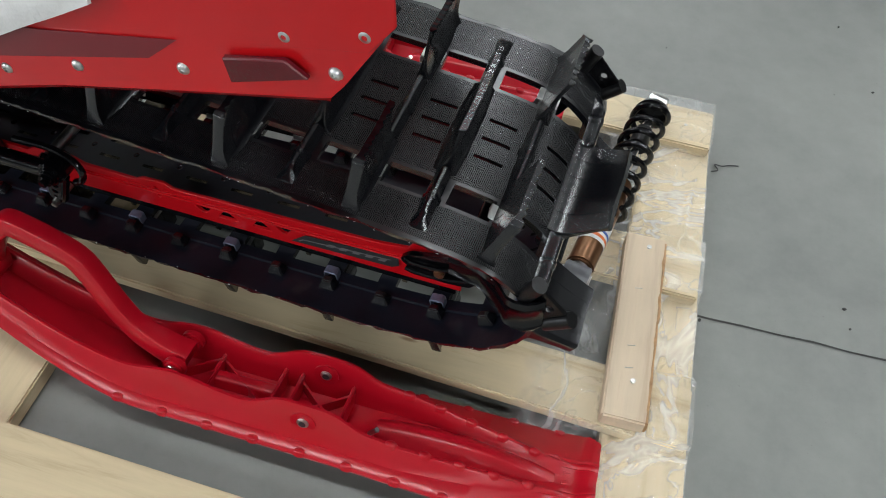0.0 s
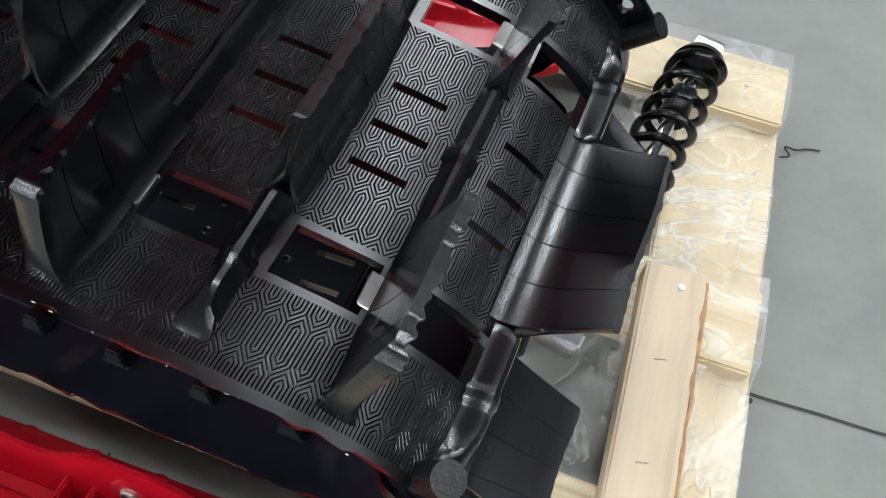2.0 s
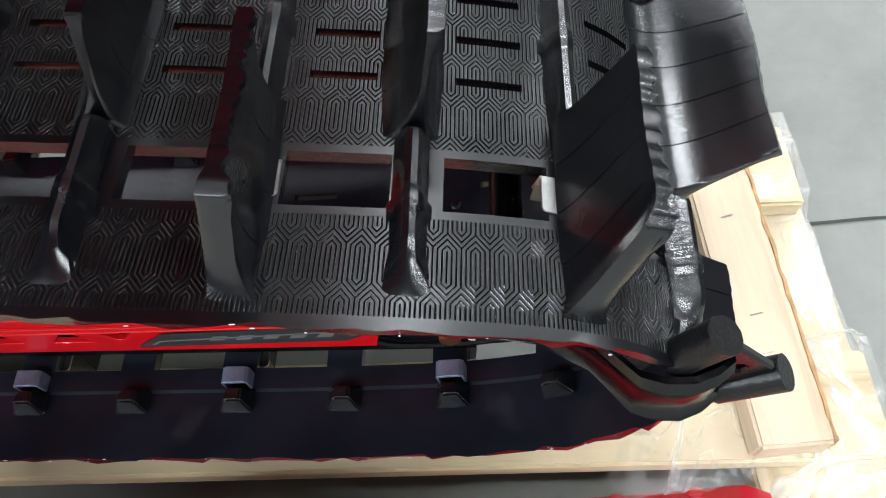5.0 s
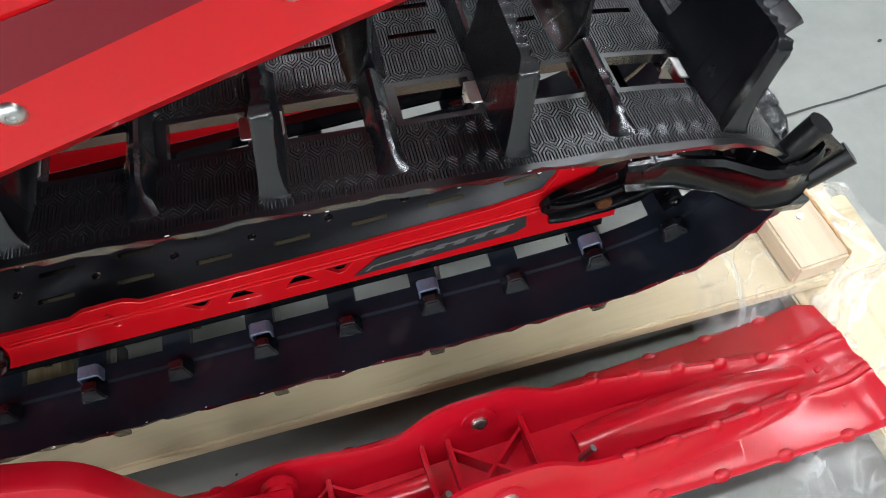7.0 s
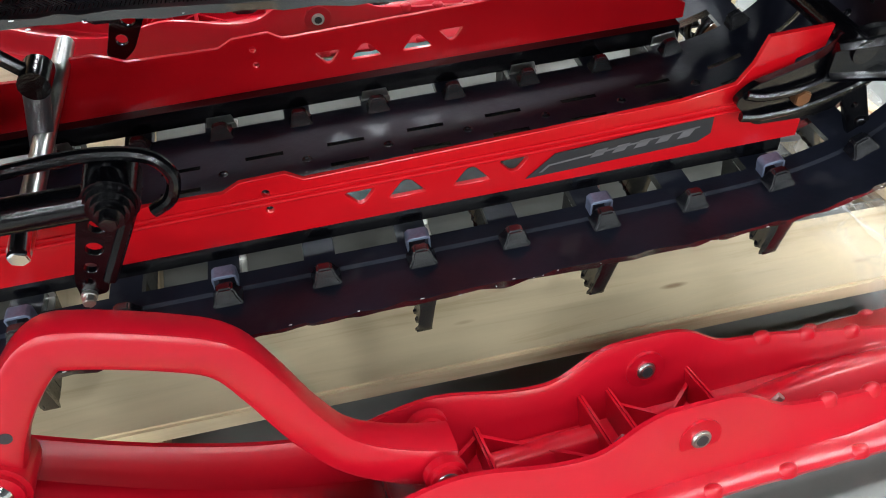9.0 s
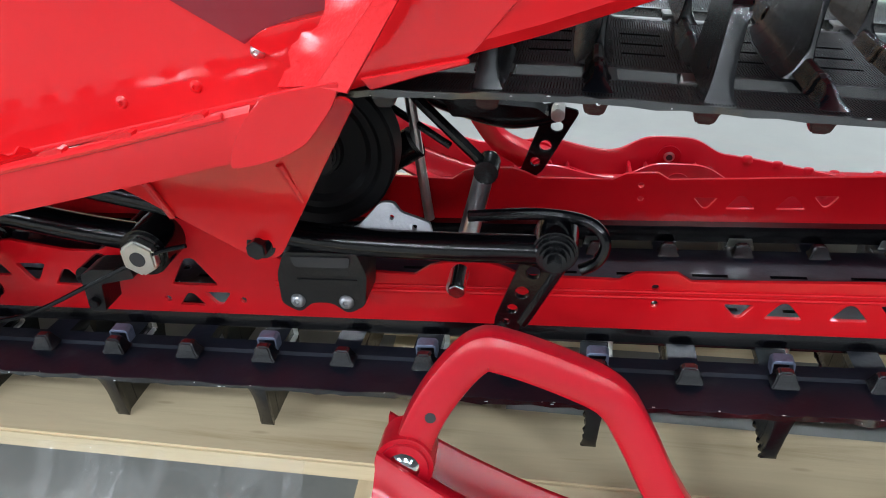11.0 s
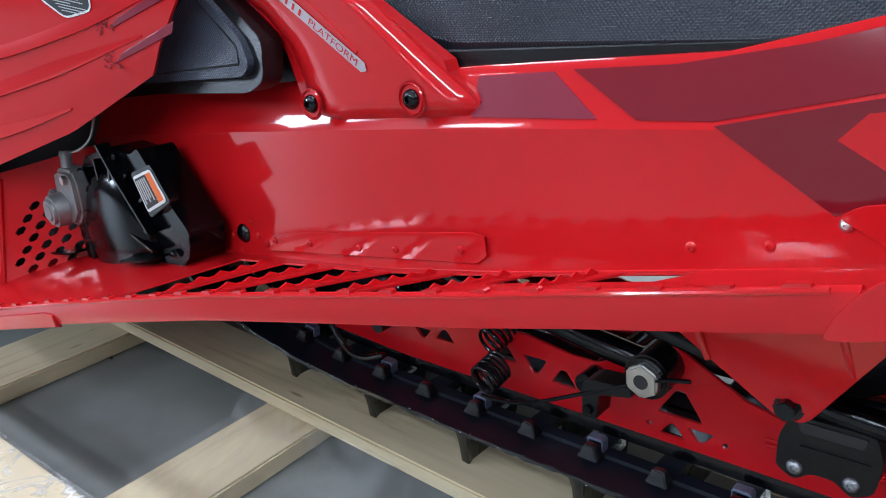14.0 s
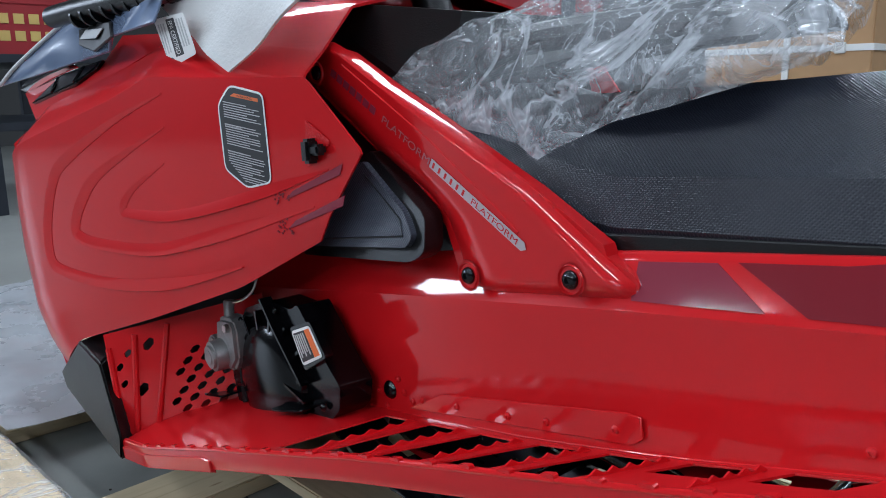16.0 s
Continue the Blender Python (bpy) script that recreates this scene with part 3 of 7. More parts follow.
ROW_IDS = list(range(-BEND - N_LOW, ROWS - BEND - N_LOW))


def sag(y):
    """The belt hangs a little lower along its middle."""
    return 0.014 * (1.0 - min(1.0, abs(y) / 0.2) ** 2)


def belt_sheet():
    """The belt with a row of windows on each side and three slots in every field of its middle."""
    near_y = [0.003, 0.0305, 0.0362, 0.06, 0.09, 0.126, 0.143, 0.1445, 0.17, 0.192, 0.196]
    grid = sorted([-y for y in near_y] + near_y)
    bm = bmesh.new()
    uvl = bm.loops.layers.uv.new("metres")
    cuts = [0.0, 0.13, 0.27, 0.5, 0.73, 0.8]
    lines, ss = [], []
    for r in ROW_IDS:
        a, b = row_s(r), row_s(r + 1)
        if r == ROW_IDS[-1]:
            b = row_s(ROW_IDS[0]) + run[-1]
        for c in cuts:
            p, d, n = on_loop(a + (b - a) * c)
            ss.append((r + c) * PITCH)
            k = 1.0 if p.z > 0.33 else 0.35
            lines.append([(bm.verts.new((p.x, y, p.z - k * sag(y))), bm.verts.new(p - n * (0.0095 if abs(y) < 0.1437 else 0.0055) + Vector((0, y, -k * sag(y))))) for y in grid])
    m = len(lines)
    holes = set()
    for i in range(m):
        c = i % len(cuts)
        for k in range(len(grid) - 1):
            y = (grid[k] + grid[k + 1]) / 2
            if (0.09 < abs(y) < 0.126 and c in (1, 2, 3, 4)) or (c in (2, 3) and (abs(y) < 0.003 or 0.0305 < abs(y) < 0.0362)):
                holes.add((i, k))

    def quad(vs, s0, s1, y0, y1, slot_no=0):
        f = bm.faces.new(vs)
        f.material_index = slot_no
        for lp, (s, y) in zip(f.loops, ((s0, y0), (s1, y0), (s1, y1), (s0, y1))):
            lp[uvl].uv = (s, y)

    for i in range(m):
        j = (i + 1) % m
        s0, s1 = ss[i], ss[j] if j else ss[i] + 0.2 * PITCH
        for k in range(len(grid) - 1):
            if (i, k) in holes:
                continue
            a, b, c, d = lines[i][k], lines[j][k], lines[j][k + 1], lines[i][k + 1]
            quad((a[0], b[0], c[0], d[0]), s0, s1, grid[k], grid[k + 1])
            f = bm.faces.new((a[1], d[1], c[1], b[1]))
            f.material_index = 1
            if k == 0 or (i, k - 1) in holes:
                bm.faces.new((a[0], a[1], b[1], b[0]))
            if k == len(grid) - 2 or (i, k + 1) in holes:
                bm.faces.new((d[0], c[0], c[1], d[1]))
            if ((i - 1) % m, k) in holes:
                bm.faces.new((a[0], d[0], d[1], a[1]))
            if (j, k) in holes:
                bm.faces.new((b[0], b[1], c[1], c[0]))
    rng = random.Random(2)
    for v in bm.verts:
        if abs(v.co.y) > 0.1955:
            v.co.y += rng.uniform(-0.0014, 0.0022) * (1 if v.co.y > 0 else -1)
            v.co.z += rng.uniform(-0.0008, 0.0008)
    return bm


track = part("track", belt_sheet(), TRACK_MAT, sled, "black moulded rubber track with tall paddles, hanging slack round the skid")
track.data.materials.append(BELT_IN)


def paddle(y0, y1, in0, in1, post0, h=0.076, lines=5, seed=1, root=1.0, bitten=1.0):
    """A rubber paddle of flat panels parted by thin incised lines, with a thick scalloped lip, slanted ends and a filleted root; x along the belt, z outward."""
    rng = random.Random(seed)
    wide = y1 - y0
    cuts = [k / lines for k in range(1, lines)]
    tt = [0.0, 0.012, 0.03, 0.97, 0.988, 1.0] + [i / 44 for i in range(1, 44)]
    tt = [t for t in tt if min(abs(t - c) for c in cuts) * wide > 0.0016]
    for c in cuts:
        tt += [c + k / wide for k in (-0.0011, -0.0005, -0.0002, 0.0002, 0.0005, 0.0011)]
    tt = sorted(tt)
    bites = [rng.uniform(-0.15, 0.15) + k for k in range(-1, 14)]
    depth = [rng.uniform(0.0014, 0.0036) for k in bites]
    prof = ((0.0, 0.0175), (0.04, 0.0125), (0.1, 0.0078), (0.2, 0.0036), (0.33, 0.0011), (0.45, 0.0), (0.8, 0.0), (0.93, 0.0))
    sec = []
    for t in tt:
        gap = min(abs(t - c) for c in cuts) * wide
        cut = 0.0009 if gap < 0.0003 else 0.0
        e = min(t * wide / 0.013, 9.0) if post0 > 0 else (min((1 - t) * wide / 0.013, 9.0) if post0 < 0 else 9.0)
        post = max(0.0, 1.0 - e)
        near = min(range(len(bites)), key=lambda k: abs(t * wide / 0.0135 - bites[k]))
        g = abs(t * wide / 0.0135 - bites[near])
        bite = bitten * depth[near] * math.sqrt(max(0.0, 1 - (g / 0.36) ** 2))
        hh = h - 0.0009 * math.sin(t * 9 + seed) - 0.25 * bite - 0.0035 * post ** 2
        w = 0.0026 + 0.0042 * post
        lean = -0.0065
        ring = []
        for f, ex in prof:
            y = (y0 + in0 * f) * (1 - t) + (y1 - in1 * f) * t
            ring.append((-w - ex * 0.7 + cut + lean * f - (0.0012 if f > 0.9 else 0.0), y, hh * f))
        y = (y0 + in0) * (1 - t) + (y1 - in1) * t
        ring += [(-w + lean - 0.0034 + bite, y, hh * 0.955), (-w + lean - 0.003 + bite, y, hh), (w + lean + 0.0006, y, hh)]
        for f, ex in reversed(prof):
            y = (y0 + in0 * f) * (1 - t) + (y1 - in1 * f) * t
            ring.append((w + ex * root - cut + lean * f, y, hh * f))
        sec.append(ring)
    for i, k in ((0, -1), (-1, 1)):
        mid = sum((Vector(p) for p in sec[i]), Vector()) / len(sec[i])
        rounding = [((p[0] - mid.x) * 0.6 + mid.x, p[1] + k * 0.0014, p[2] * 0.98) for p in sec[i]]
        sec.insert(0 if k < 0 else len(sec), rounding)
    return loft(sec)


def rib_bar(y0, y1, foot0, foot1):
    """A low rounded bar over a cross rod with a collar at mid length, flaring into a splayed foot at the belt's edge."""
    sec = []
    n = 36
    for i in range(n + 1):
        t = i / n
        y = y0 + (y1 - y0) * t
        w, h = 0.0064, 0.0152
        end = min(1.0, (y - y0) / 0.03 if foot0 else 9, (y1 - y) / 0.03 if foot1 else 9)
        blunt = min(1.0, 9 if foot0 else (y - y0) / 0.006, 9 if foot1 else (y1 - y) / 0.006)
        if end < 1:
            w, h = 0.0064 + 0.0075 * (1 - end) ** 1.4, 0.0152 * (0.16 + 0.84 * end ** 0.8)
        if 0.47 < t < 0.56:
            w, h = w + 0.0014, h + 0.0012
        h *= 0.55 + 0.45 * blunt
        sec.append([(-w * 1.5, y, 0), (-w * 1.05, y, h * 0.3), (-w * 0.92, y, h * 0.62), (-w * 0.5, y, h * 0.95), (0, y, h * 1.04), (w * 0.5, y, h * 0.95), (w * 0.92, y, h * 0.62), (w * 1.05, y, h * 0.3), (w * 1.5, y, 0)])
    return loft(sec)


def clip_plate():
    """A folded steel guide clip over the edge of a window."""
    bm = slab(rounded([(-0.016, -0.011), (0.016, -0.011), (0.016, 0.011), (-0.016, 0.011)], 0.003), 0.0018, lambda u, v, w: (u, v, w + 0.0008), bevel=0.0005)
    ear = slab([(-0.016, 0), (0.016, 0), (0.013, 0.014), (-0.013, 0.014)], 0.0018, lambda u, v, w: (u, 0.0095 + w, -v - 0.006), bevel=0.0005)
    top = slab([(-0.016, 0), (0.016, 0), (0.016, 0.012), (-0.016, 0.012)], 0.0018, lambda u, v, w: (u, 0.0105 + w, v - 0.0105), bevel=0.0005)
    return join(bm, ear, top)


def drive_nub():
    """A tapered drive lug on the belt's inner face."""
    sec = []
    for h, a, b in ((0, 0.0135, 0.0105), (0.007, 0.0095, 0.0075), (0.0125, 0.008, 0.006), (0.016, 0.006, 0.0045)):
        sec.append([(-a, -b, -h), (a, -b, -h), (a, b, -h), (-a, b, -h)])
    return soften(loft(sec), 0.0015, 2)


def inner_clip():
    """The bright folded saddle of a guide clip, as it shows inside the belt."""
    o = [(-0.0085, 0.0), (-0.0105, 0.003), (-0.0105, 0.016), (-0.0075, 0.019), (0.0075, 0.019), (0.0105, 0.016), (0.0105, 0.003), (0.0085, 0.0), (0.0065, 0.0), (0.0085, 0.004), (0.0085, 0.0155), (-0.0085, 0.0155), (-0.0085, 0.004), (-0.0065, 0.0)]
    return slab(o, 0.013, lambda u, v, w: (u, w - 0.0065, -v), (), 0.0005)


def rest_mesh(name, bm, mat):
    return finish(bm, name, mat)


KIT = {
    "out": rest_mesh("paddle", paddle(-0.184, -0.06, 0.016, 0.008, 1, lines=4, seed=3, root=0.22), RUBBER),
    "out_far": rest_mesh("paddle", paddle(0.06, 0.184, 0.008, 0.016, -1, lines=4, seed=4, root=0.22), RUBBER),
    "mid": rest_mesh("paddle", paddle(-0.078, 0.086, 0.014, 0.014, 0, h=0.071, lines=5, seed=5, bitten=0.5), RUBBER),
    "rib_mid": rest_mesh("cross_rib", rib_bar(-0.062, 0.062, False, False), RUBBER),
    "rib_near": rest_mesh("cross_rib", rib_bar(-0.18, -0.08, True, False), RUBBER),
    "rib_far": rest_mesh("cross_rib", rib_bar(0.08, 0.18, False, True), RUBBER),
    "clip": rest_mesh("guide_clip", clip_plate(), STEEL),
    "saddle": rest_mesh("guide_clip", inner_clip(), ZINC),
    "dot": rest_mesh("moulded_stud", button((0, 0, 0), (0, 0, -1), 0.0062, 0.0035, 10), RUBBER),
    "nub": rest_mesh("drive_nub", drive_nub(), RUBBER),
}


MIDDLE = {"out": -0.15, "out_far": 0.15, "rib_near": -0.15, "rib_far": 0.15, "mid": 0.05}


def on_track(kind, s, y=0.0, sink=0.0, inside=False, turn=False):
    p, d, n = on_loop(s)
    m = Matrix(((d.x, 0, n.x, p.x), (0, 1, 0, y), (d.z, 0, n.z, p.z - (1.0 if p.z > 0.33 else 0.35) * sag(y if y else MIDDLE.get(kind, 0.0))), (0, 0, 0, 1)))
    m = m @ Matrix.Translation((0, 0, -0.0075 if inside else -sink))
    if turn:
        m = m @ Matrix.Diagonal((1, -1, 1, 1))
    ob = new(KIT[kind].name, KIT[kind])
    ob.parent = track
    ob.matrix_basis = Matrix.Translation(-BASE[track.name]) @ m
    return ob


for r in ROW_IDS:
    s = row_s(r)
    kinds = ("out", "rib_mid", "out_far") if r % 2 == 0 else ("rib_near", "mid", "rib_far")
    for k in kinds:
        on_track(k, s, sink=0.0005)
    for y in (-0.152, -0.082, 0.082, 0.152):
        on_track("nub", s, y, inside=True)
    if r % 2 == 0:
        for y in (-0.11, 0.11):
            on_track("clip", s, y, turn=y > 0)
        if r < -BEND + 4:
            for y in (-0.137, 0.137):
                on_track("saddle", s, y, inside=True)
    if r < -BEND + 4:
        for y in (-0.017, 0.017):
            on_track("dot", s, y, inside=True)

# White flecks of dried release paste on the belt's near edge.
rng = random.Random(12)
bm = bmesh.new()
for i in range(130):
    p, d, n = on_loop(rng.uniform(0, run[-1]))
    q = p - n * rng.uniform(0.0, 0.0075)
    bmesh.ops.create_icosphere(bm, subdivisions=1, radius=1.0, matrix=Matrix.Translation((q.x, -0.1968 + rng.uniform(-0.0006, 0.0006), q.z)) @ Matrix.Diagonal((rng.uniform(0.0004, 0.0022), 0.0004, rng.uniform(0.0003, 0.0007), 1)))
tagged(part("edge_fleck", bm, WHITE, track, "white flecks along the belt edge"), "white flecks along the belt edge", kind="stuff")

# ---- snowmobile: skid frame inside the track ----
RAIL = [(-1.3, 0.262), (-1.2, 0.262), (-1.06, 0.262), (-0.95, 0.297), (-0.86, 0.312), (-0.79, 0.316), (-0.725, 0.305), (-0.69, 0.305), (-0.655, 0.322), (-0.625, 0.347), (-0.598, 0.35), (-0.575, 0.338),
        (-0.52, 0.308), (-0.47, 0.296), (-0.42, 0.29), (-0.355, 0.287), (-0.338, 0.298), (-0.322, 0.302), (-0.28, 0.302), (-0.266, 0.297), (-0.25, 0.289), (-0.16, 0.287), (-0.145, 0.295), (-0.108, 0.296), (-0.095, 0.287),
        (0.1, 0.291), (0.23, 0.295), (0.278, 0.302), (0.29, 0.32), (0.298, 0.344), (0.355, 0.345), (0.352, 0.325), (0.328, 0.318), (0.325, 0.3), (0.33, 0.262), (0.352, 0.25), (0.352, 0.232)]
RAIL_LOW = [(0.352, 0.232), (-1.0, 0.232), (-1.2, 0.243), (-1.3, 0.255)]


def tri(cx, cz, w, h, up=True):
    k = 1 if up else -1
    return rounded([(cx - w / 2, cz - k * h / 2), (cx - w * 0.1, cz + k * h / 2), (cx + w * 0.1, cz + k * h / 2), (cx + w / 2, cz - k * h / 2)], 0.003, 2)


def rail_holes():
    out = [tri(-0.59, 0.283, 0.052, 0.032), tri(-0.598, 0.249, 0.03, 0.015), tri(-0.567, 0.251, 0.03, 0.015, False), tri(-0.735, 0.272, 0.036, 0.02), tri(-0.776, 0.277, 0.036, 0.022, False),
           tri(-0.82, 0.282, 0.036, 0.02), tri(-0.69, 0.263, 0.03, 0.016, False), tri(-0.92, 0.281, 0.034, 0.016), tri(-0.96, 0.275, 0.03, 0.014, False)]
    out += [tri(-0.052, 0.257, 0.028, 0.014, False), tri(-0.012, 0.258, 0.034, 0.017), tri(0.044, 0.258, 0.034, 0.017), tri(0.082, 0.26, 0.028, 0.014, False)]
    for x, z in ((-0.625, 0.249), (-0.54, 0.25), (-0.66, 0.29), (-0.127, 0.262), (-0.127, 0.28)):
        out.append(circle(x, z, 0.0035, 10))
    return out


def rail(y, s, dz=0.0):
    """One pressed rail: web with cut-outs, stiffening beads, a slider foot and its wear strip."""
    web = slab(RAIL + RAIL_LOW[1:], 0.005 * s, lambda u, v, w: (u, y + w, v + dz), rail_holes(), 0.0008)
    r = part("rail", web, RED_ALU, sled, "red anodised aluminium skid rail with triangular cut-outs")
    for z0, h in ((0.2695, 0.0022), (0.2755, 0.0016)):
        z0 += dz
        part("bead", tube([(-0.5, y - 0.0005 * s, z0 - 0.001), (-0.2, y - 0.0005 * s, z0), (0.1, y - 0.0005 * s, z0 + 0.002), (0.29, y - 0.0005 * s, z0 + 0.006)], h, 8), RED_ALU, r)
    prof = [(-0.0065, 0.012), (-0.0065, 0.006), (-0.0078, 0.003), (-0.0078, -0.008), (0.0078, -0.008), (0.0078, 0.003), (0.0065, 0.006), (0.0065, 0.012)]
    line = [(-1.28, y + 0.0125 * s, 0.243 + dz), (-1.15, y + 0.0125 * s, 0.232 + dz), (-1.0, y + 0.0125 * s, 0.222 + dz), (-0.8, y + 0.0125 * s, 0.221 + dz), (0.342, y + 0.0125 * s, 0.221 + dz)]
    part("slider_strip", tube(line, 1.0, profile=prof), BLACK_STEEL, sled, "black plastic wear strip under a rail")
    return r


near = rail(-0.122, 1, -0.006)
far = rail(0.12, -1, -0.014)


# Dark graphic at the rear of the near rail, with plain slanted bars.
dy, dz = -0.1235, -0.006
def on_rail(w):
    return lambda u, v, k: (u, dy + w + k, v + dz)


part("rail_decal", slab([(0.092, 0.244), (0.118, 0.266), (0.262, 0.275), (0.262, 0.256), (0.25, 0.249)], 0.0008, on_rail(-0.0008)), INK, near, "black rail decal with pale slanted bars")
bars = [slab([(0.15 + i * 0.02, 0.2545 + i * 0.0006), (0.155 + i * 0.02, 0.2615 + i * 0.0008), (0.166 + i * 0.02, 0.262 + i * 0.0008), (0.161 + i * 0.02, 0.2552 + i * 0.0006)], 0.0004, on_rail(-0.0013)) for i in range(5)]
bars.append(slab([(0.104, 0.2485), (0.112, 0.2555), (0.25, 0.2665), (0.25, 0.2652), (0.113, 0.254), (0.107, 0.2485)], 0.0004, on_rail(-0.0013)))
part("decal", join(*bars), paint("dark_grey_print", (0.12, 0.115, 0.12), 0.4, var=0.1), near, "grey slanted print bars")

# Cast shock bracket bolted to the rail end, and the bent rear bumper bracket on either side.
for s, y in ((1, -0.128), (-1, 0.135)):
    o = rounded([(0.27, 0.288), (0.284, 0.302), (0.316, 0.311), (0.34, 0.318), (0.362, 0.336), (0.385, 0.34), (0.41, 0.335), (0.44, 0.31), (0.44, 0.292), (0.402, 0.29), (0.378, 0.273), (0.37, 0.262), (0.336, 0.258), (0.294, 0.26)], 0.006)
    br = part("axle_bracket", slab(o, -0.008 * s, xz(y), [slot(0.365, 0.315, 0.026, 0.007, 0.35)], 0.0022, 2), BLACK_STEEL, sled, "black pressed steel axle bracket")
    for z0, z1 in ((0.2915, 0.304), (0.271, 0.28)):
        part("rib", tube(smooth_line([(0.279, y - 0.0085 * s, (z0 + z1) / 2 - 0.003), (0.295, y - 0.0105 * s, z0), (0.33, y - 0.011 * s, z0 + 0.002), (0.362, y - 0.0105 * s, z1), (0.395, y - 0.0105 * s, z1 + 0.012)], 3), 0.0042, 10), BLACK_STEEL, br)
    part("bolt", hexa((0.329, y - 0.006 * s, 0.2855), (0.329, y - 0.0165 * s, 0.2855), 0.0082), BRONZE, br, "coppery hex bolt")
    strut = slab(rounded([(0.376, 0.276), (0.398, 0.283), (0.418, 0.236), (0.428, 0.224), (0.404, 0.216), (0.398, 0.228)], 0.004), -0.006 * s, xz(y + 0.004 * s), [circle(0.3965, 0.256, 0.0032, 8)], 0.0012)
    part("roller_strut", strut, BLACK_STEEL, br)
    part("strut_bolt", button((0.409, y - 0.002 * s, 0.236), (0, -s, 0), 0.0055, 0.004, 10), BLACK_STEEL, br)
    ox, oz = (0.0, 0.0) if s > 0 else (-0.026, 0.026)
    arm = [(0.345, 0.013, 0.318, 0.018), (0.385, 0.019, 0.318, 0.021), (0.415, 0.039, 0.327, 0.024), (0.436, 0.066, 0.334, 0.028), (0.448, 0.0715, 0.337, 0.029), (0.462, 0.073, 0.34, 0.03), (0.474, 0.069, 0.343, 0.029), (0.483, 0.062, 0.345, 0.027)]
    ring = [[(x + ox * k / 7, y - (o + e) * s, z + oz * k / 7 + g * h) for g, e in ((-1, 0.0), (-1, 0.004), (-0.75, 0.0075), (-0.55, 0.003), (0.55, 0.003), (0.75, 0.0075), (1, 0.004), (1, 0.0), (0, -0.002))] for k, (x, o, z, h) in enumerate(arm)]
    part("bumper_arm", loft(ring), BLACK_STEEL, br, "", 40)
    # the channel-shaped tip, its two long edges rolled into round bars
    tip = slab([(0.455, 0.362), (0.473, 0.396), (0.514, 0.345), (0.484, 0.318)], -0.006 * s, lambda u, v, w: (u + ox, y - 0.058 * s + w, v + oz), [circle(0.487, 0.356, 0.0055, 10)], 0.0015)
    tp = part("bumper_tip", tip, BLACK_STEEL, br)
    for p, q in (((0.455, 0.362), (0.473, 0.397)), ((0.484, 0.318), (0.516, 0.344))):
        part("rolled_edge", tube([(p[0] + ox, y - 0.06 * s, p[1] + oz), (q[0] + ox, y - 0.062 * s, q[1] + oz)], 0.0105, 14), BLACK_PLASTIC, tp)

# Cross tubes between the rails.
for x, z, r, mat in ((-0.31, 0.285, 0.009, STEEL), (0.368, 0.327, 0.011, BLACK_STEEL), (-0.69, 0.285, 0.012, BLACK_STEEL), (-1.02, 0.275, 0.01, BLACK_STEEL)):
    part("cross_tube", rod((x, -0.15, z), (x, 0.155, z), r), mat, sled, "bare steel cross tube" if mat == STEEL else "")
part("rail_bolt", join(rod((-0.307, -0.132, 0.294), (-0.307, -0.158, 0.29), 0.0075, sides=14), hexa((-0.307, -0.157, 0.29), (-0.307, -0.163, 0.289), 0.0085)), CHROME, sled, "long zinc-plated rail bolt")
part("far_rail_bolt", join(hexa((-0.285, 0.132, 0.248), (-0.285, 0.141, 0.248), 0.009), rod((-0.285, 0.125, 0.248), (-0.285, 0.134, 0.248), 0.005)), CHROME, sled)

# Rubber bump stop on the near rail, with a plain raised bar where its lettering sits.
o = rounded([(-0.466, 0.329), (-0.396, 0.329), (-0.389, 0.305), (-0.394, 0.272), (-0.412, 0.262), (-0.426, 0.274), (-0.446, 0.274), (-0.46, 0.262), (-0.477, 0.272), (-0.476, 0.305)], 0.006)
stop = part("bump_stop", slab(o, -0.038, xz(-0.127), (), 0.004, 2), BLACK_PLASTIC, sled, "black rubber bump stop with two rivets")
part("pocket", slab(rounded([(-0.46, 0.325), (-0.402, 0.325), (-0.405, 0.314), (-0.457, 0.314)], 0.003), -0.0015, xz(-0.1648)), INK, stop)
part("emblem_bar", slab(rounded([(-0.466, 0.285), (-0.456, 0.301), (-0.398, 0.301), (-0.408, 0.285)], 0.002), -0.0018, xz(-0.1648)), BLACK_PLASTIC, stop)
for x, z in ((-0.46, 0.276), (-0.412, 0.276)):
    part("rivet", button((x, -0.165, z), (0, -1, 0.1), 0.0074, 0.0042), GREY_ALU, stop, "aluminium dome rivet")

# Rear swing arm: fat black tube, weld plate, torsion link and rods.
arm = part("swing_arm", tube(smooth_line([(-0.66, -0.165, 0.4), (-0.5, -0.175, 0.37), (-0.44, -0.185, 0.36), (-0.38, -0.19, 0.356), (-0.3, -0.19, 0.353), (-0.215, -0.19, 0.352)], 5), 0.0125, 16), BLACK_STEEL, sled, "fat black steel swing arm")
part("gusset_plate", slab(rounded([(-0.406, 0.355), (-0.32, 0.356), (-0.323, 0.368), (-0.348, 0.376), (-0.354, 0.384), (-0.366, 0.384), (-0.385, 0.365)], 0.003), 0.004, lambda u, v, w: (u, -0.178 + w + (v - 0.362) * 0.35, v), [circle(-0.336, 0.364, 0.0024, 8), circle(-0.356, 0.372, 0.0022, 8)]), GREY_ALU, arm, "grey steel weld plate")
part("pivot_boss", rod((-0.216, -0.165, 0.355), (-0.216, -0.2, 0.354), 0.019, sides=20, bevel=0.002), BLACK_STEEL, arm)
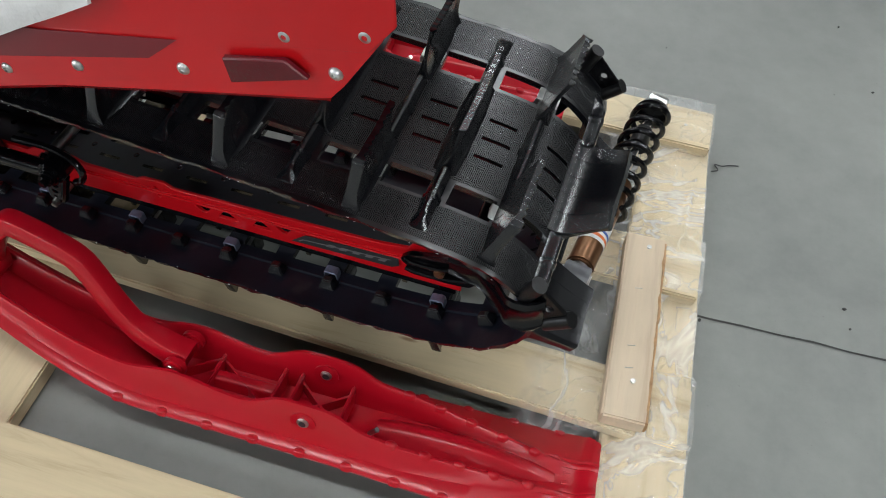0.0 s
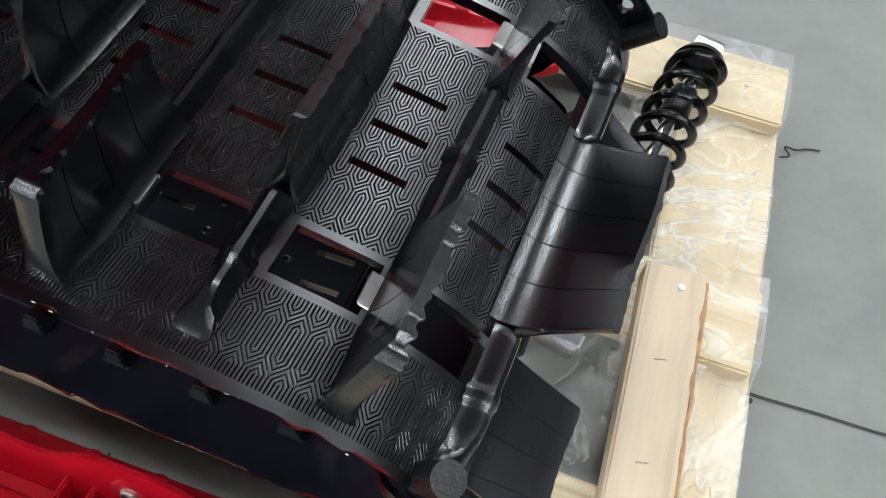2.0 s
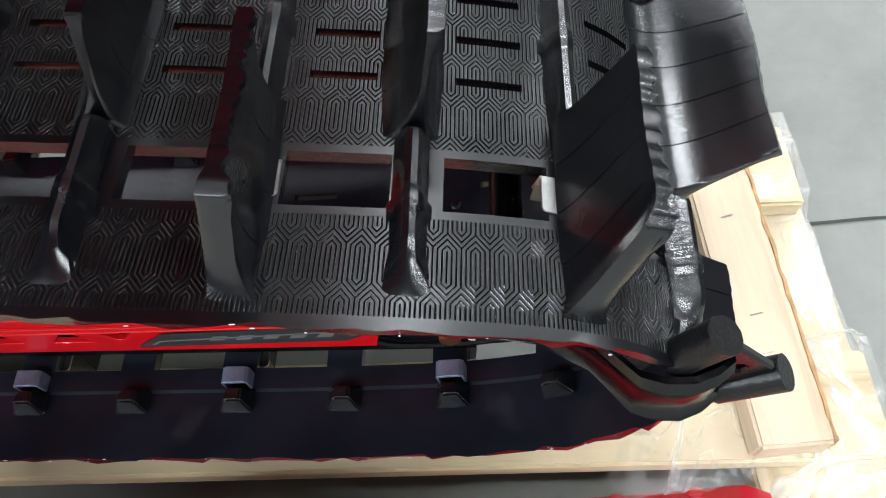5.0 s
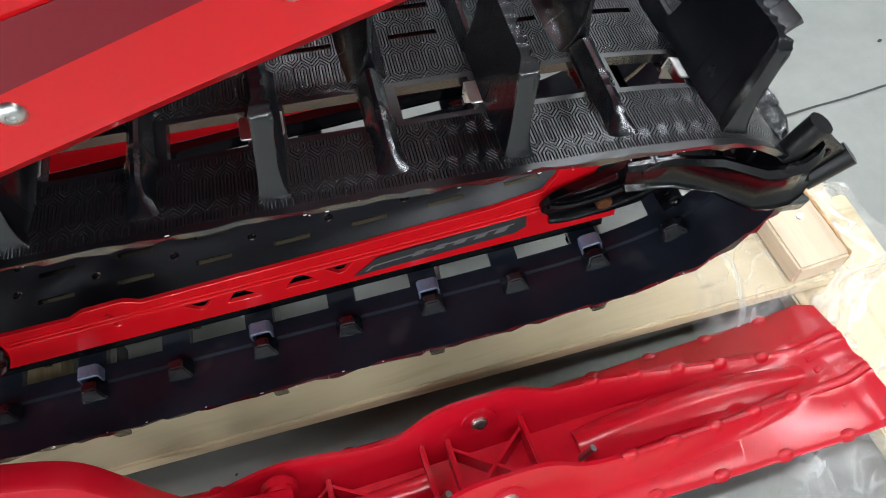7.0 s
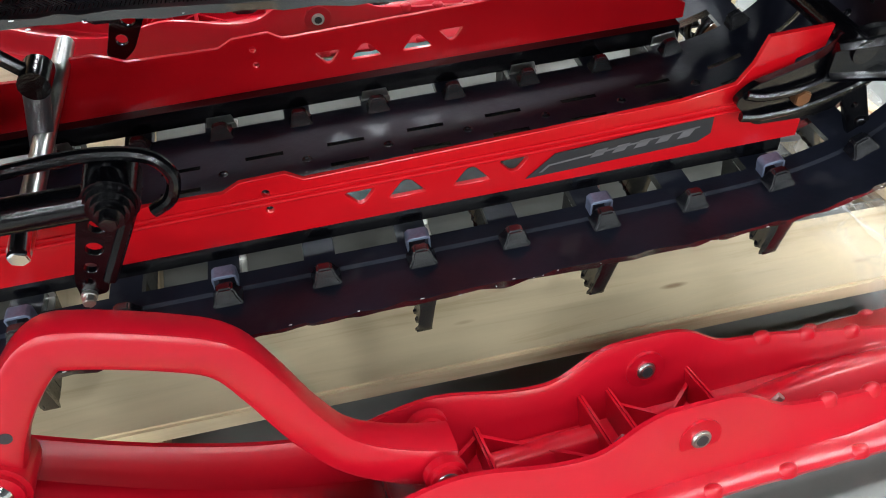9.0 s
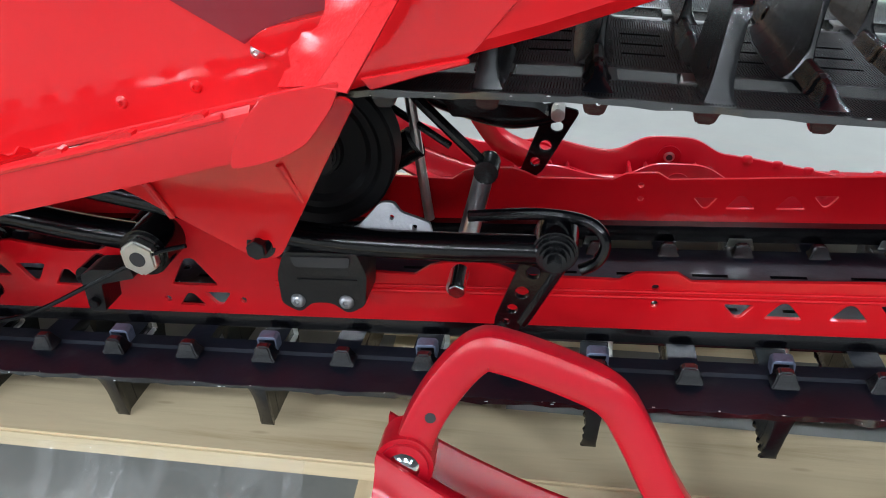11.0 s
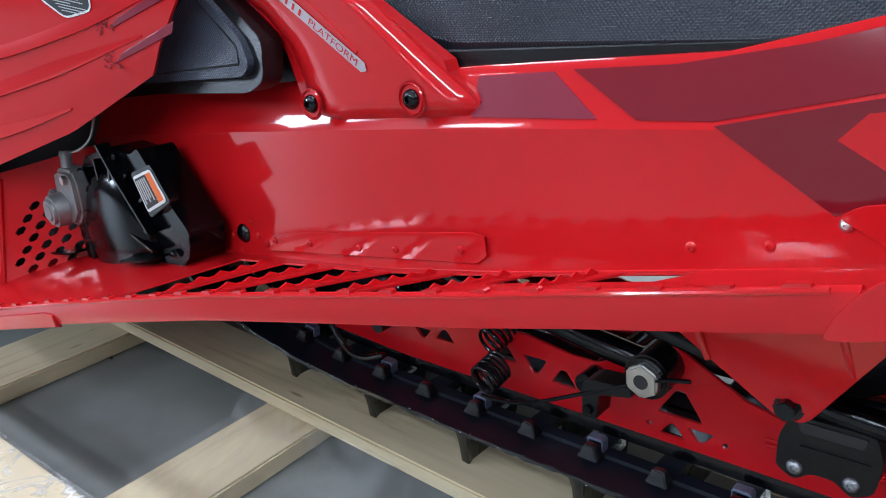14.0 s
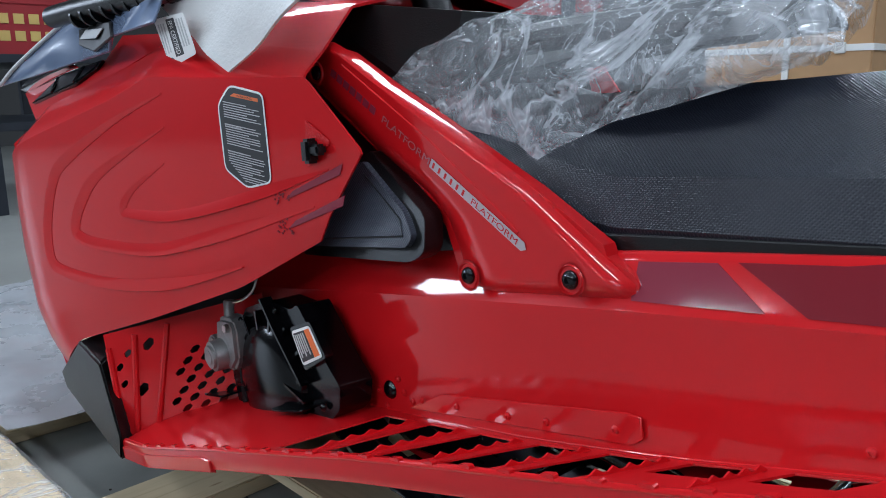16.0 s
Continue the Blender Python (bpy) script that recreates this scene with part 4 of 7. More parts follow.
for k, (r, y) in enumerate(((0.0155, -0.204), (0.0125, -0.208), (0.0095, -0.213))):
    part("washer", rod((-0.216, y + 0.004, 0.353), (-0.216, y, 0.353), r, sides=20), BLACK_STEEL, arm)
part("pivot_bolt", hexa((-0.216, -0.212, 0.353), (-0.216, -0.219, 0.353), 0.0065), BLACK_STEEL, arm)
hook = smooth_line([(-0.29, -0.17, 0.372), (-0.23, -0.172, 0.376), (-0.19, -0.178, 0.372), (-0.176, -0.182, 0.356), (-0.182, -0.184, 0.338), (-0.196, -0.185, 0.33)], 5)
part("torsion_loop", tube(hook, 0.005, 10), BLACK_STEEL, arm)
link = slab(rounded([(-0.238, 0.356), (-0.206, 0.35), (-0.212, 0.33), (-0.244, 0.276), (-0.252, 0.258), (-0.272, 0.256), (-0.27, 0.277), (-0.248, 0.331)], 0.004), -0.006, lambda u, v, w: (u, -0.176 + w - (v - 0.25) * 0.06, v), [circle(-0.235, 0.327, 0.0062), circle(-0.245, 0.306, 0.0062), circle(-0.254, 0.288, 0.005), circle(-0.26, 0.274, 0.003)], 0.0012)
lk = part("coupler_link", link, BLACK_STEEL, sled, "black drilled coupler link")
part("flange", tube([(-0.21, -0.185, 0.336), (-0.246, -0.182, 0.272)], 0.0055, 8), BLACK_STEEL, lk)
part("link_bolt", join(rod((-0.265, -0.15, 0.262), (-0.265, -0.186, 0.26), 0.0058), hexa((-0.265, -0.185, 0.26), (-0.265, -0.192, 0.2595), 0.005)), STEEL, lk)

flink = slab(rounded([(-0.238, 0.356), (-0.2, 0.346), (-0.246, 0.268), (-0.262, 0.256), (-0.276, 0.264)], 0.006), 0.006, xz(0.15), [circle(-0.228, 0.327, 0.0075), circle(-0.242, 0.302, 0.0075), circle(-0.255, 0.281, 0.006)], 0.001)
part("far_coupler_link", flink, BLACK_STEEL, sled, "black drilled coupler link on the far side")
part("upper_arm", tube(smooth_line([(-0.47, 0.14, 0.42), (-0.402, 0.145, 0.382), (-0.34, 0.15, 0.353), (-0.281, 0.15, 0.338), (-0.22, 0.15, 0.348)], 5), 0.0125, 14), BLACK_STEEL, sled, "black far-side swing arm")
part("upper_arm_bracket", slab(rounded([(-0.36, 0.376), (-0.25, 0.364), (-0.235, 0.352), (-0.35, 0.354)], 0.004), 0.03, xz(0.115)), BLACK_STEEL, sled)
part("arm_bolt", hexa((-0.226, 0.12, 0.352), (-0.226, 0.155, 0.352), 0.009), STEEL, sled)
for a, b, r in (((-0.374, 0.0, 0.45), (-0.362, 0.0, 0.278), 0.0055), ((-0.39, 0.0, 0.445), (-0.295, 0.0, 0.341), 0.006), ((-0.4, 0.0, 0.414), (-0.333, 0.0, 0.365), 0.004)):
    part("pull_rod", tube([a, b], r, 10), BLACK_STEEL if r != 0.0055 else STEEL, sled)
part("rod_eye", rod((-0.295, -0.014, 0.34), (-0.295, 0.016, 0.34), 0.013), BLACK_STEEL, sled)
part("spacer_tube", tube([(-0.32, -0.002, 0.262), (-0.299, 0.0, 0.332)], 0.0105, 14), GREY_ALU, sled, "dull aluminium spacer tube")

# Big carrier wheel behind the tunnel gusset.
def wheel(c, r, w):
    prof = [(0.3, 0.5), (0.34, 0.5), (0.36, 0.3), (0.62, 0.22), (0.7, 0.36), (0.78, 0.36), (0.84, 0.5), (0.97, 0.5), (1.0, 0.42), (1.0, -0.42), (0.97, -0.5), (0.84, -0.5), (0.7, -0.36), (0.36, -0.3), (0.3, -0.5)]
    sec = []
    for i in range(41):
        a = 2 * math.pi * i / 40
        sec.append([(c[0] + r * p * math.cos(a), c[1] + w * q, c[2] + r * p * math.sin(a)) for p, q in prof])
    bm = loft(sec, True, False)
    bmesh.ops.remove_doubles(bm, verts=bm.verts, dist=1e-6)
    return bm


wh = part("carrier_wheel", wheel((-0.455, -0.06, 0.392), 0.082, -0.035), paint("dull_black_rubber", (0.003, 0.003, 0.0036), 0.5, var=0.3, scale=40, bump=0.1, bscale=200, spec=0.22), sled, "black rubber-rimmed carrier wheel")
part("hub", join(rod((-0.455, -0.03, 0.392), (-0.455, -0.085, 0.392), 0.025, bevel=0.003), hexa((-0.455, -0.08, 0.392), (-0.455, -0.095, 0.392), 0.011)), BLACK_PLASTIC, wh)
part("front_shock_body", tube([(-0.44, 0.0, 0.33), (-0.37, 0.0, 0.37)], 0.018, 14), BLACK_STEEL, sled)

# Lower front arm with its hex end, and the loose torsion springs.
part("front_arm", tube(smooth_line([(-1.0, -0.14, 0.4), (-0.85, -0.14, 0.372), (-0.7, -0.14, 0.34), (-0.62, -0.14, 0.327)], 4), 0.0145, 14), BLACK_STEEL, sled, "black front torque arm")
ha = part("arm_hub", rod((-0.611, -0.11, 0.321), (-0.611, -0.162, 0.321), 0.025, sides=22, bevel=0.003), BLACK_STEEL, sled)
part("hex_nut", hexa((-0.611, -0.16, 0.321), (-0.611, -0.172, 0.321), 0.02), STEEL, ha, "bare steel hex nut")
part("nut_bore", rod((-0.611, -0.168, 0.321), (-0.611, -0.1725, 0.321), 0.008), INK, ha)


def coil(p0, p1, r, turns, wire, n=22):
    p0, p1 = Vector(p0), Vector(p1)
    d = (p1 - p0).normalized()
    u = d.orthogonal().normalized()
    v = d.cross(u)
    pts = []
    for i in range(int(turns * n) + 1):
        a = 2 * math.pi * i / n
        pts.append(p0.lerp(p1, i / (turns * n)) + u * (r * math.cos(a)) + v * (r * math.sin(a)))
    return pts


def spring(name, pts, wire, mat, parent, label=""):
    return part(name, tube(pts, wire, 8), mat, parent, label)


spring("torsion_spring", coil((-0.826, -0.15, 0.298), (-0.812, -0.075, 0.328), 0.0165, 10, 0.0026), 0.0024, BLACK_STEEL, sled, "loose black torsion spring")
spring("torsion_spring", coil((-0.81, -0.185, 0.268), (-0.806, -0.15, 0.278), 0.0175, 6, 0.0026), 0.0024, BLACK_STEEL, sled)
leg = smooth_line([(-0.81, -0.186, 0.2505), (-0.777, -0.182, 0.25), (-0.738, -0.175, 0.259), (-0.665, -0.17, 0.293), (-0.6, -0.168, 0.324), (-0.561, -0.166, 0.334)], 5)
part("spring_leg", tube(leg, 0.0024, 8), BLACK_STEEL, sled)
pr = part("spring_perch", slab(rounded([(-0.682, 0.258), (-0.664, 0.258), (-0.66, 0.29), (-0.622, 0.298), (-0.624, 0.308), (-0.668, 0.306), (-0.68, 0.3)], 0.003), -0.03, xz(-0.14), (), 0.002), BLACK_PLASTIC, sled, "black plastic spring perch")
part("perch_bolt", hexa((-0.672, -0.168, 0.27), (-0.672, -0.176, 0.27), 0.006), BLACK_STEEL, pr)
hook = smooth_line([(-1.075, -0.19, 0.31), (-1.068, -0.19, 0.282), (-1.042, -0.19, 0.252), (-1.01, -0.19, 0.247), (-0.969, -0.19, 0.262)], 5)
part("limiter_wire", tube(hook, 0.004, 10), BLACK_STEEL, sled)

# ---- snowmobile: tunnel, running board, gusset and strut ----
TY = 0.24
# Bottom edge and upper crease of the tunnel's side, front to rear.
BOT = [(-1.72, 0.345), (-1.45, 0.356), (-1.18, 0.382), (-0.9, 0.412), (-0.72, 0.441), (-0.4, 0.505), (-0.25, 0.533), (-0.04, 0.594), (0.1, 0.626), (0.272, 0.664)]
CREASE = [(-1.72, 0.51), (-1.3, 0.548), (-1.0, 0.571), (-0.756, 0.589), (-0.52, 0.602), (-0.35, 0.64), (-0.1, 0.73), (0.15, 0.8), (0.345, 0.835)]


def lerp_line(pts, x):
    xs = [p[0] for p in pts]
    return float(np.interp(x, xs, [p[1] for p in pts]))


def tunnel_side(s):
    """Side sheet with a flared lower lip, a soft crease and a bevelled shoulder; s -1 near side, 1 far side."""
    xs = sorted(set([-1.72 + i * 0.06 for i in range(34)] + [0.272, 0.3]))
    sec = []
    for x in xs:
        b, c = lerp_line(BOT, x), lerp_line(CREASE, x)
        lip = min(1.0, max(0.0, (x + 0.36) / 0.08))
        top = c + 0.052
        sec.append([(x, s * (TY + 0.006 - 0.008 * lip), b), (x, s * (TY + 0.003 + 0.002 * lip), b + 0.005 * lip + 0.004), (x, s * (TY + 0.002), b + 0.02 * lip + 0.012), (x, s * TY, b + 0.6 * (c - b)),
                    (x, s * TY, c - 0.004), (x, s * (TY - 0.004), c + 0.003), (x, s * (TY - 0.005), c + 0.0055), (x, s * (TY - 0.021), top - 0.0085), (x, s * (TY - 0.022), top - 0.006), (x, s * (TY - 0.028), top), (x, s * 0.12, top + 0.006), (x, 0, top + 0.008)])
    # the rear end is cut on a slant
    last = sec[-1]
    for k, (x, z) in enumerate(((0.276, 0.664), (0.282, 0.676), (0.295, 0.69), (0.335, 0.745), (0.352, 0.82), (0.354, 0.83), (0.3545, 0.834), (0.3575, 0.871), (0.358, 0.875), (0.36, 0.882), (0.36, 0.888), (0.36, 0.89))):
        last[k] = (x, last[k][1], z)
    return thicken(loft(sec, False), 0.0022)


tun = part("tunnel", tunnel_side(-1), RED_PAINT, sled, "red lacquered aluminium tunnel with wine-red graphics", angle=24)
part("tunnel_half", tunnel_side(1), RED_PAINT, sled, "", 24)

# Wine-red graphics laid on the side.
GY = -TY - 0.0016
part("graphic", slab([(-0.518, 0.6015), (-0.427, 0.542), (-0.415, 0.55), (-0.389, 0.559), (-0.345, 0.567), (-0.256, 0.581), (-0.121, 0.619), (0.094, 0.67), (0.134, 0.70), (-0.02, 0.675), (-0.1, 0.665), (-0.2, 0.672), (-0.3, 0.655), (-0.352, 0.638), (-0.43, 0.6215)], 0.0006, xz(GY - 0.001)), WINE, tun, "wine-red graphic")
part("graphic_light", slab([(-0.43, 0.597), (-0.412, 0.6165), (-0.351, 0.625), (-0.2, 0.655), (-0.17, 0.62), (-0.25, 0.6), (-0.347, 0.585), (-0.396, 0.577)], 0.0006, xz(GY - 0.002)), RED_PAINT, tun)
part("graphic_mark", slab([(-0.272, 0.594), (-0.258, 0.594), (-0.2, 0.625), (-0.214, 0.632)], 0.0006, xz(GY - 0.002)), SILVER, tun)


def shoulder(u, v, w):
    """From length and height over the crease to the bevelled shoulder."""
    c = lerp_line(CREASE, u)
    return (u, -(TY - 0.0045 - (v - 0.004) * 0.42) - 0.0012 + w, c + v)


# paler than the side's wine: the shoulder's reflection is put into its colour
part("shoulder_graphic", slab([(-0.76, 0.006), (-0.76, 0.043), (-0.675, 0.044), (-0.622, 0.004)], 0.0008, shoulder), WINE_PALE, tun)
part("shoulder_graphic", slab([(-0.655, 0.045), (-0.56, 0.045), (-0.46, 0.045), (-0.36, 0.045), (-0.3, 0.045), (-0.3, 0.002), (-0.36, 0.002), (-0.44, 0.002), (-0.52, 0.002), (-0.585, 0.003)], 0.0008, shoulder), WINE, tun)

for x, z, r in ((-0.419, 0.5365, 0.0085), (-0.309, 0.556, 0.0105), (-0.209, 0.575, 0.0105), (-0.105, 0.606, 0.0105), (-0.002, 0.636, 0.0105), (0.129, 0.666, 0.0105), (0.289, 0.702, 0.0105), (0.248, 0.732, 0.0115), (0.322, 0.749, 0.0115)):
    part("tunnel_bolt", button((x, -TY - 0.001, z), (0, -1, 0), r * 0.66, 0.0045), STEEL, tun, "zinc-plated button bolt")
for x, z in ((-0.471, 0.512), (-0.533, 0.501)):
    part("rivet", button((x, -TY - 0.001, z), (0, -1, 0), 0.0052, 0.003, 10), RED_PAINT, tun)
part("reflector", slab([(0.183, 0.699), (0.185, 0.671), (0.267, 0.696), (0.247, 0.712)], -0.007, xz(-TY - 0.004), (), 0.0015), DARK_LENS, tun, "dark red reflector lens")
part("rear_plate", slab([(0.22, 0.717), (0.324, 0.734), (0.35, 0.765), (0.352, 0.83), (0.2, 0.80)], -0.0025, xz(-TY - 0.002), (), 0.0008), RED_PAINT, tun)

# Fixing plate behind the strut, and the flat under-lip.
part("strut_plate", slab(rounded([(-0.425, 0.543), (-0.41, 0.553), (-0.3, 0.572), (-0.22, 0.585), (-0.27, 0.53), (-0.36, 0.508)], 0.006), -0.003, xz(-TY - 0.003), (), 0.0008), RED_PAINT, tun)
part("under_lip", slab([(-0.345, 0.5195), (-0.27, 0.5315), (-0.269, 0.528), (-0.3, 0.521), (-0.338, 0.511)], -0.004, xz(-TY - 0.01), (), 0.001), RED_PAINT, tun)

# Running board.
OUT = [(-1.62, -0.47, 0.262), (-1.5, -0.475, 0.283), (-1.3, -0.455, 0.329), (-1.0, -0.42, 0.392), (-0.863, -0.4, 0.4145), (-0.722, -0.379, 0.4365), (-0.663, -0.371, 0.446), (-0.572, -0.36, 0.4635), (-0.489, -0.353, 0.479), (-0.413, -0.348, 0.4945), (-0.38, -0.346, 0.501)]


def outer(x):
    xs = [p[0] for p in OUT]
    return float(np.interp(x, xs, [p[1] for p in OUT])), float(np.interp(x, xs, [p[2] for p in OUT]))


BAND = 0.034


def board_at(u, v, w):
    """u along, v from 0 at the tunnel to 1 at the outer rim."""
    yo, zo = outer(u)
    zi = lerp_line(BOT, u)
    return (u, -TY + (yo + TY) * v, zi + (zo + BAND * 0.82 - zi) * v + w)


cuts = []
for i in range(7):
    x = -1.115 + i * 0.094
    far_v = 0.88 if i < 5 else 0.52
    cuts.append(rounded([(x - 0.036, 0.12), (x + 0.032, 0.12), (x + 0.032 - 0.034 * far_v, far_v), (x - 0.036 - 0.034 * far_v, far_v)], 0.004, 2))

def board_sheet():
    bm = slab([(-1.62 + i * 0.0635, 0.0) for i in range(21)] + [(-0.35 - i * 0.0635, 1.0) for i in range(21)], 0.0025, lambda u, v, w: (u, v, w), cuts)
    for v in bm.verts:
        v.co = Vector(board_at(*v.co))
    return bm


rb = part("running_board", board_sheet(), RED_PAINT, sled, "red running board with slanted cut-outs and toothed grips", angle=25)
sec = []
for i in range(45):
    x = -1.62 + i * (1.236 / 44)
    yo, zo = outer(x)
    sec.append([(x, yo + 0.012, zo + BAND * 0.86), (x, yo + 0.002, zo + BAND), (x, yo - 0.002, zo + BAND * 0.9), (x, yo - 0.004, zo + BAND * 0.5), (x, yo, zo + 0.002), (x, yo + 0.008, zo)])
part("rim", thicken(loft(sec, False), 0.002), RED_PAINT, rb, "", 40)
jo = []
for i in range(13):
    x = -1.615 + i * 0.0262
    yo, zo = outer(x)
    top = 0.62 if i < 12 else 0.5
    jo.append([(x, yo + 0.001, zo + BAND * top), (x, yo - 0.0065, zo + BAND * top), (x, yo - 0.0045, zo - 0.001), (x, yo + 0.004, zo - 0.004)])
part("rim_sleeve", soften(loft(jo), 0.001), RED_PAINT, rb)
sec = []
for i in range(45):
    x = -1.6 + i * (1.2 / 44)
    yo, zo = outer(x)
    sec.append((x, yo - 0.0022, zo + BAND * 0.93))
part("rim_ledge", tube(sec, 0.0026, 8), RED_PAINT, rb)
for i in range(24):
    x = -1.5 + i * 0.047
    yo, zo = outer(x)
    tooth = slab([(-0.009, 0), (0.009, 0), (0.0085, 0.005), (0.0065, 0.0065), (-0.0065, 0.0065), (-0.0085, 0.005)], 0.007, lambda u, v, w, x=x, yo=yo, zo=zo: (x + u, yo - 0.003 + w, zo + BAND * 0.9 + v + u * 0.23))
    part("rim_tooth", tooth, RED_PAINT, rb)
# Toothed grips along one flank of each cut-out.
for i in range(6):
    x = -1.115 + i * 0.094
    pts = [(0, 0)]
    for k in range(5):
        pts += [(0.02 + k * 0.15, 0.003), (0.08 + k * 0.15, 0.0075), (0.13 + k * 0.15, 0.003)]
    pts += [(0.8, 0)]
    def to(u, v, w, x=x):
        p = board_at(x + 0.036 - 0.028 * (0.12 + u * 0.95), 0.12 + u * 0.95, 0.002)
        return (p[0] + w, p[1], p[2] + v)
    part("grip", slab(pts, 0.002, to), RED_PAINT, rb)
# Riveted strip along the tunnel's foot.
strip = [(-1.12, 0.012), (-0.755, 0.012), (-0.742, 0.02), (-0.745, 0.042), (-0.76, 0.046), (-1.05, 0.04)]
part("foot_strip", slab(strip, -0.0025, lambda u, v, w: (u, -TY - 0.004 + w, lerp_line(BOT, u) + v), (), 0.0008), RED_PAINT, rb)
for x in (-1.09, -1.02, -0.93, -0.87, -0.776):
    part("rivet", button((x, -TY - 0.0065, lerp_line(BOT, x) + 0.027), (0, -1, 0), 0.0048, 0.0028, 10), RED_PAINT, rb)
fb = (-1.165, -TY - 0.002, 0.416)
part("foot_bolt", button(fb, (0, -1, 0), 0.0135, 0.006), BLACK_STEEL, rb, "black button bolt")
for dx, dz in ((-0.026, -0.006), (0.02, 0.02), (0.032, 0.002), (0.05, -0.006), (-0.01, -0.026), (-0.065, -0.01), (-0.05, -0.035)):
    part("rivet", button((fb[0] + dx, fb[1], fb[2] + dz), (0, -1, 0), 0.005, 0.0028, 10), RED_PAINT, rb)

# Gusset under the board that carries the skid bolt.
o = rounded([(-0.57, 0.455), (-0.4, 0.502), (-0.352, 0.514), (-0.345, 0.508), (-0.431, 0.373), (-0.438, 0.3665), (-0.456, 0.366), (-0.466, 0.373), (-0.537, 0.43)], 0.004)
gus = part("gusset", slab(o, -0.004, lambda u, v, w: (u, -0.232 - (v - 0.36) * 0.25 + w, v), (), 0.001), RED_PAINT, sled, "red triangular suspension gusset")
for a in ((-0.52, 0.445), (-0.41, 0.46)):
    part("bead", tube([(a[0], -0.262, a[1]), (a[0] + 0.008, -0.25, a[1] - 0.035)], 0.003, 8), RED_PAINT, gus)
part("flange_washer", rod((-0.4485, -0.234, 0.3805), (-0.4485, -0.2425, 0.3805), 0.0128, sides=24, bevel=0.002), BLACK_STEEL, gus)
part("skid_bolt", hexa((-0.4485, -0.242, 0.3805), (-0.4485, -0.2515, 0.3805), 0.0088), BLACK_STEEL, gus, "black hex skid bolt")

# Slanted strut from the board's rear end up to the tunnel top: a folded angle with a serrated step edge.
o = rounded([(-0.402, 0.496), (-0.3965, 0.5125), (-0.386, 0.528), (-0.3725, 0.5415), (-0.326, 0.5495), (-0.333, 0.534), (-0.351, 0.5125), (-0.366, 0.5045), (-0.385, 0.499)], 0.005)
st = part("strut", slab(o, -0.004, lambda u, v, w: (u, -0.3475 + w, v), (), 0.0012), RED_PAINT, sled, "slanted red strut with a serrated textured step edge")
top_bm, face_bm = bmesh.new(), bmesh.new()
tops, faces = [], []
for k in range(49):
    t = k / 48
    f = Vector((-0.3405 + 0.1245 * t, -0.351 + 0.09 * t, 0.547 + 0.156 * t))
    jag = (0.0035 if (k // 4) % 2 else 0.0) + 0.0006 * (k % 3)
    tops.append((top_bm.verts.new(f), top_bm.verts.new(f + Vector((-0.0155 - jag * 0.4, 0.0068 + jag * 0.3, -0.0026))), top_bm.verts.new(f + Vector((-0.0275 - jag, 0.0125 + jag * 0.5, -0.0045 + jag)))))
    wide = 0.0175 - 0.0095 * min(1.0, t * 2.5)
    faces.append((face_bm.verts.new(f + Vector((0.0, -0.0005, -0.0005))), face_bm.verts.new(f + Vector((wide, -0.0015, -0.004)))))
for p, q in zip(tops, tops[1:]):
    top_bm.faces.new((p[0], q[0], q[1], p[1]))
    top_bm.faces.new((p[1], q[1], q[2], p[2]))
for p, q in zip(faces, faces[1:]):
    face_bm.faces.new((p[0], q[0], q[1], p[1]))
part("step_edge", thicken(top_bm, 0.003), RED_TEX, st, "grainy serrated step edge")
part("strut_face", thicken(face_bm, 0.003), RED_TEX, st)

# ---- snowmobile: bodywork, seat and fittings at the front ----
def flow(pts, n):
    """n + 1 points evenly along a broken line."""
    pts = [Vector(p) for p in pts]
    acc = [0.0]
    for a, b in zip(pts, pts[1:]):
        acc.append(acc[-1] + (b - a).length)
    out = []
    for i in range(n + 1):
        s = acc[-1] * i / n
        k = max(1, min(len(pts) - 1, int(np.searchsorted(acc, s))))
        t = (s - acc[k - 1]) / (acc[k] - acc[k - 1])
        out.append(pts[k - 1].lerp(pts[k], t))
    return out


def coons(low, top, left, right, n, m, to):
    """A patch between four edges given in (u, v); left and right run from low to top."""
    lo, hi, le, ri = flow(low, n), flow(top, n), flow(left, m), flow(right, m)
    bm = bmesh.new()
    g = []
    for j in range(m + 1):
        row, t = [], j / m
        for i in range(n + 1):
            s = i / n
            p = lo[i] * (1 - t) + hi[i] * t + le[j] * (1 - s) + ri[j] * s
            p -= lo[0] * ((1 - s) * (1 - t)) + lo[n] * (s * (1 - t)) + hi[0] * ((1 - s) * t) + hi[n] * (s * t)
            row.append(bm.verts.new(to(p.x, p.y, s, t)))
        g.append(row)
    for a, b in zip(g, g[1:]):
        for i in range(n):
            bm.faces.new((a[i], a[i + 1], b[i + 1], b[i]))
    return bm


def side_y(x):
    return -0.30 + (x + 1.1) * 0.25


def panel_at(u, v, s=0.5, t=0.5):
    y = side_y(u)
    if s < 0.1:
        y += 0.018 * (1 - s / 0.1) ** 2
    if t < 0.14:
        y += 0.007 * (1 - t / 0.14)
    if t > 0.86:
        y += 0.06 * (t - 0.86) / 0.14
    return (u, y, v)


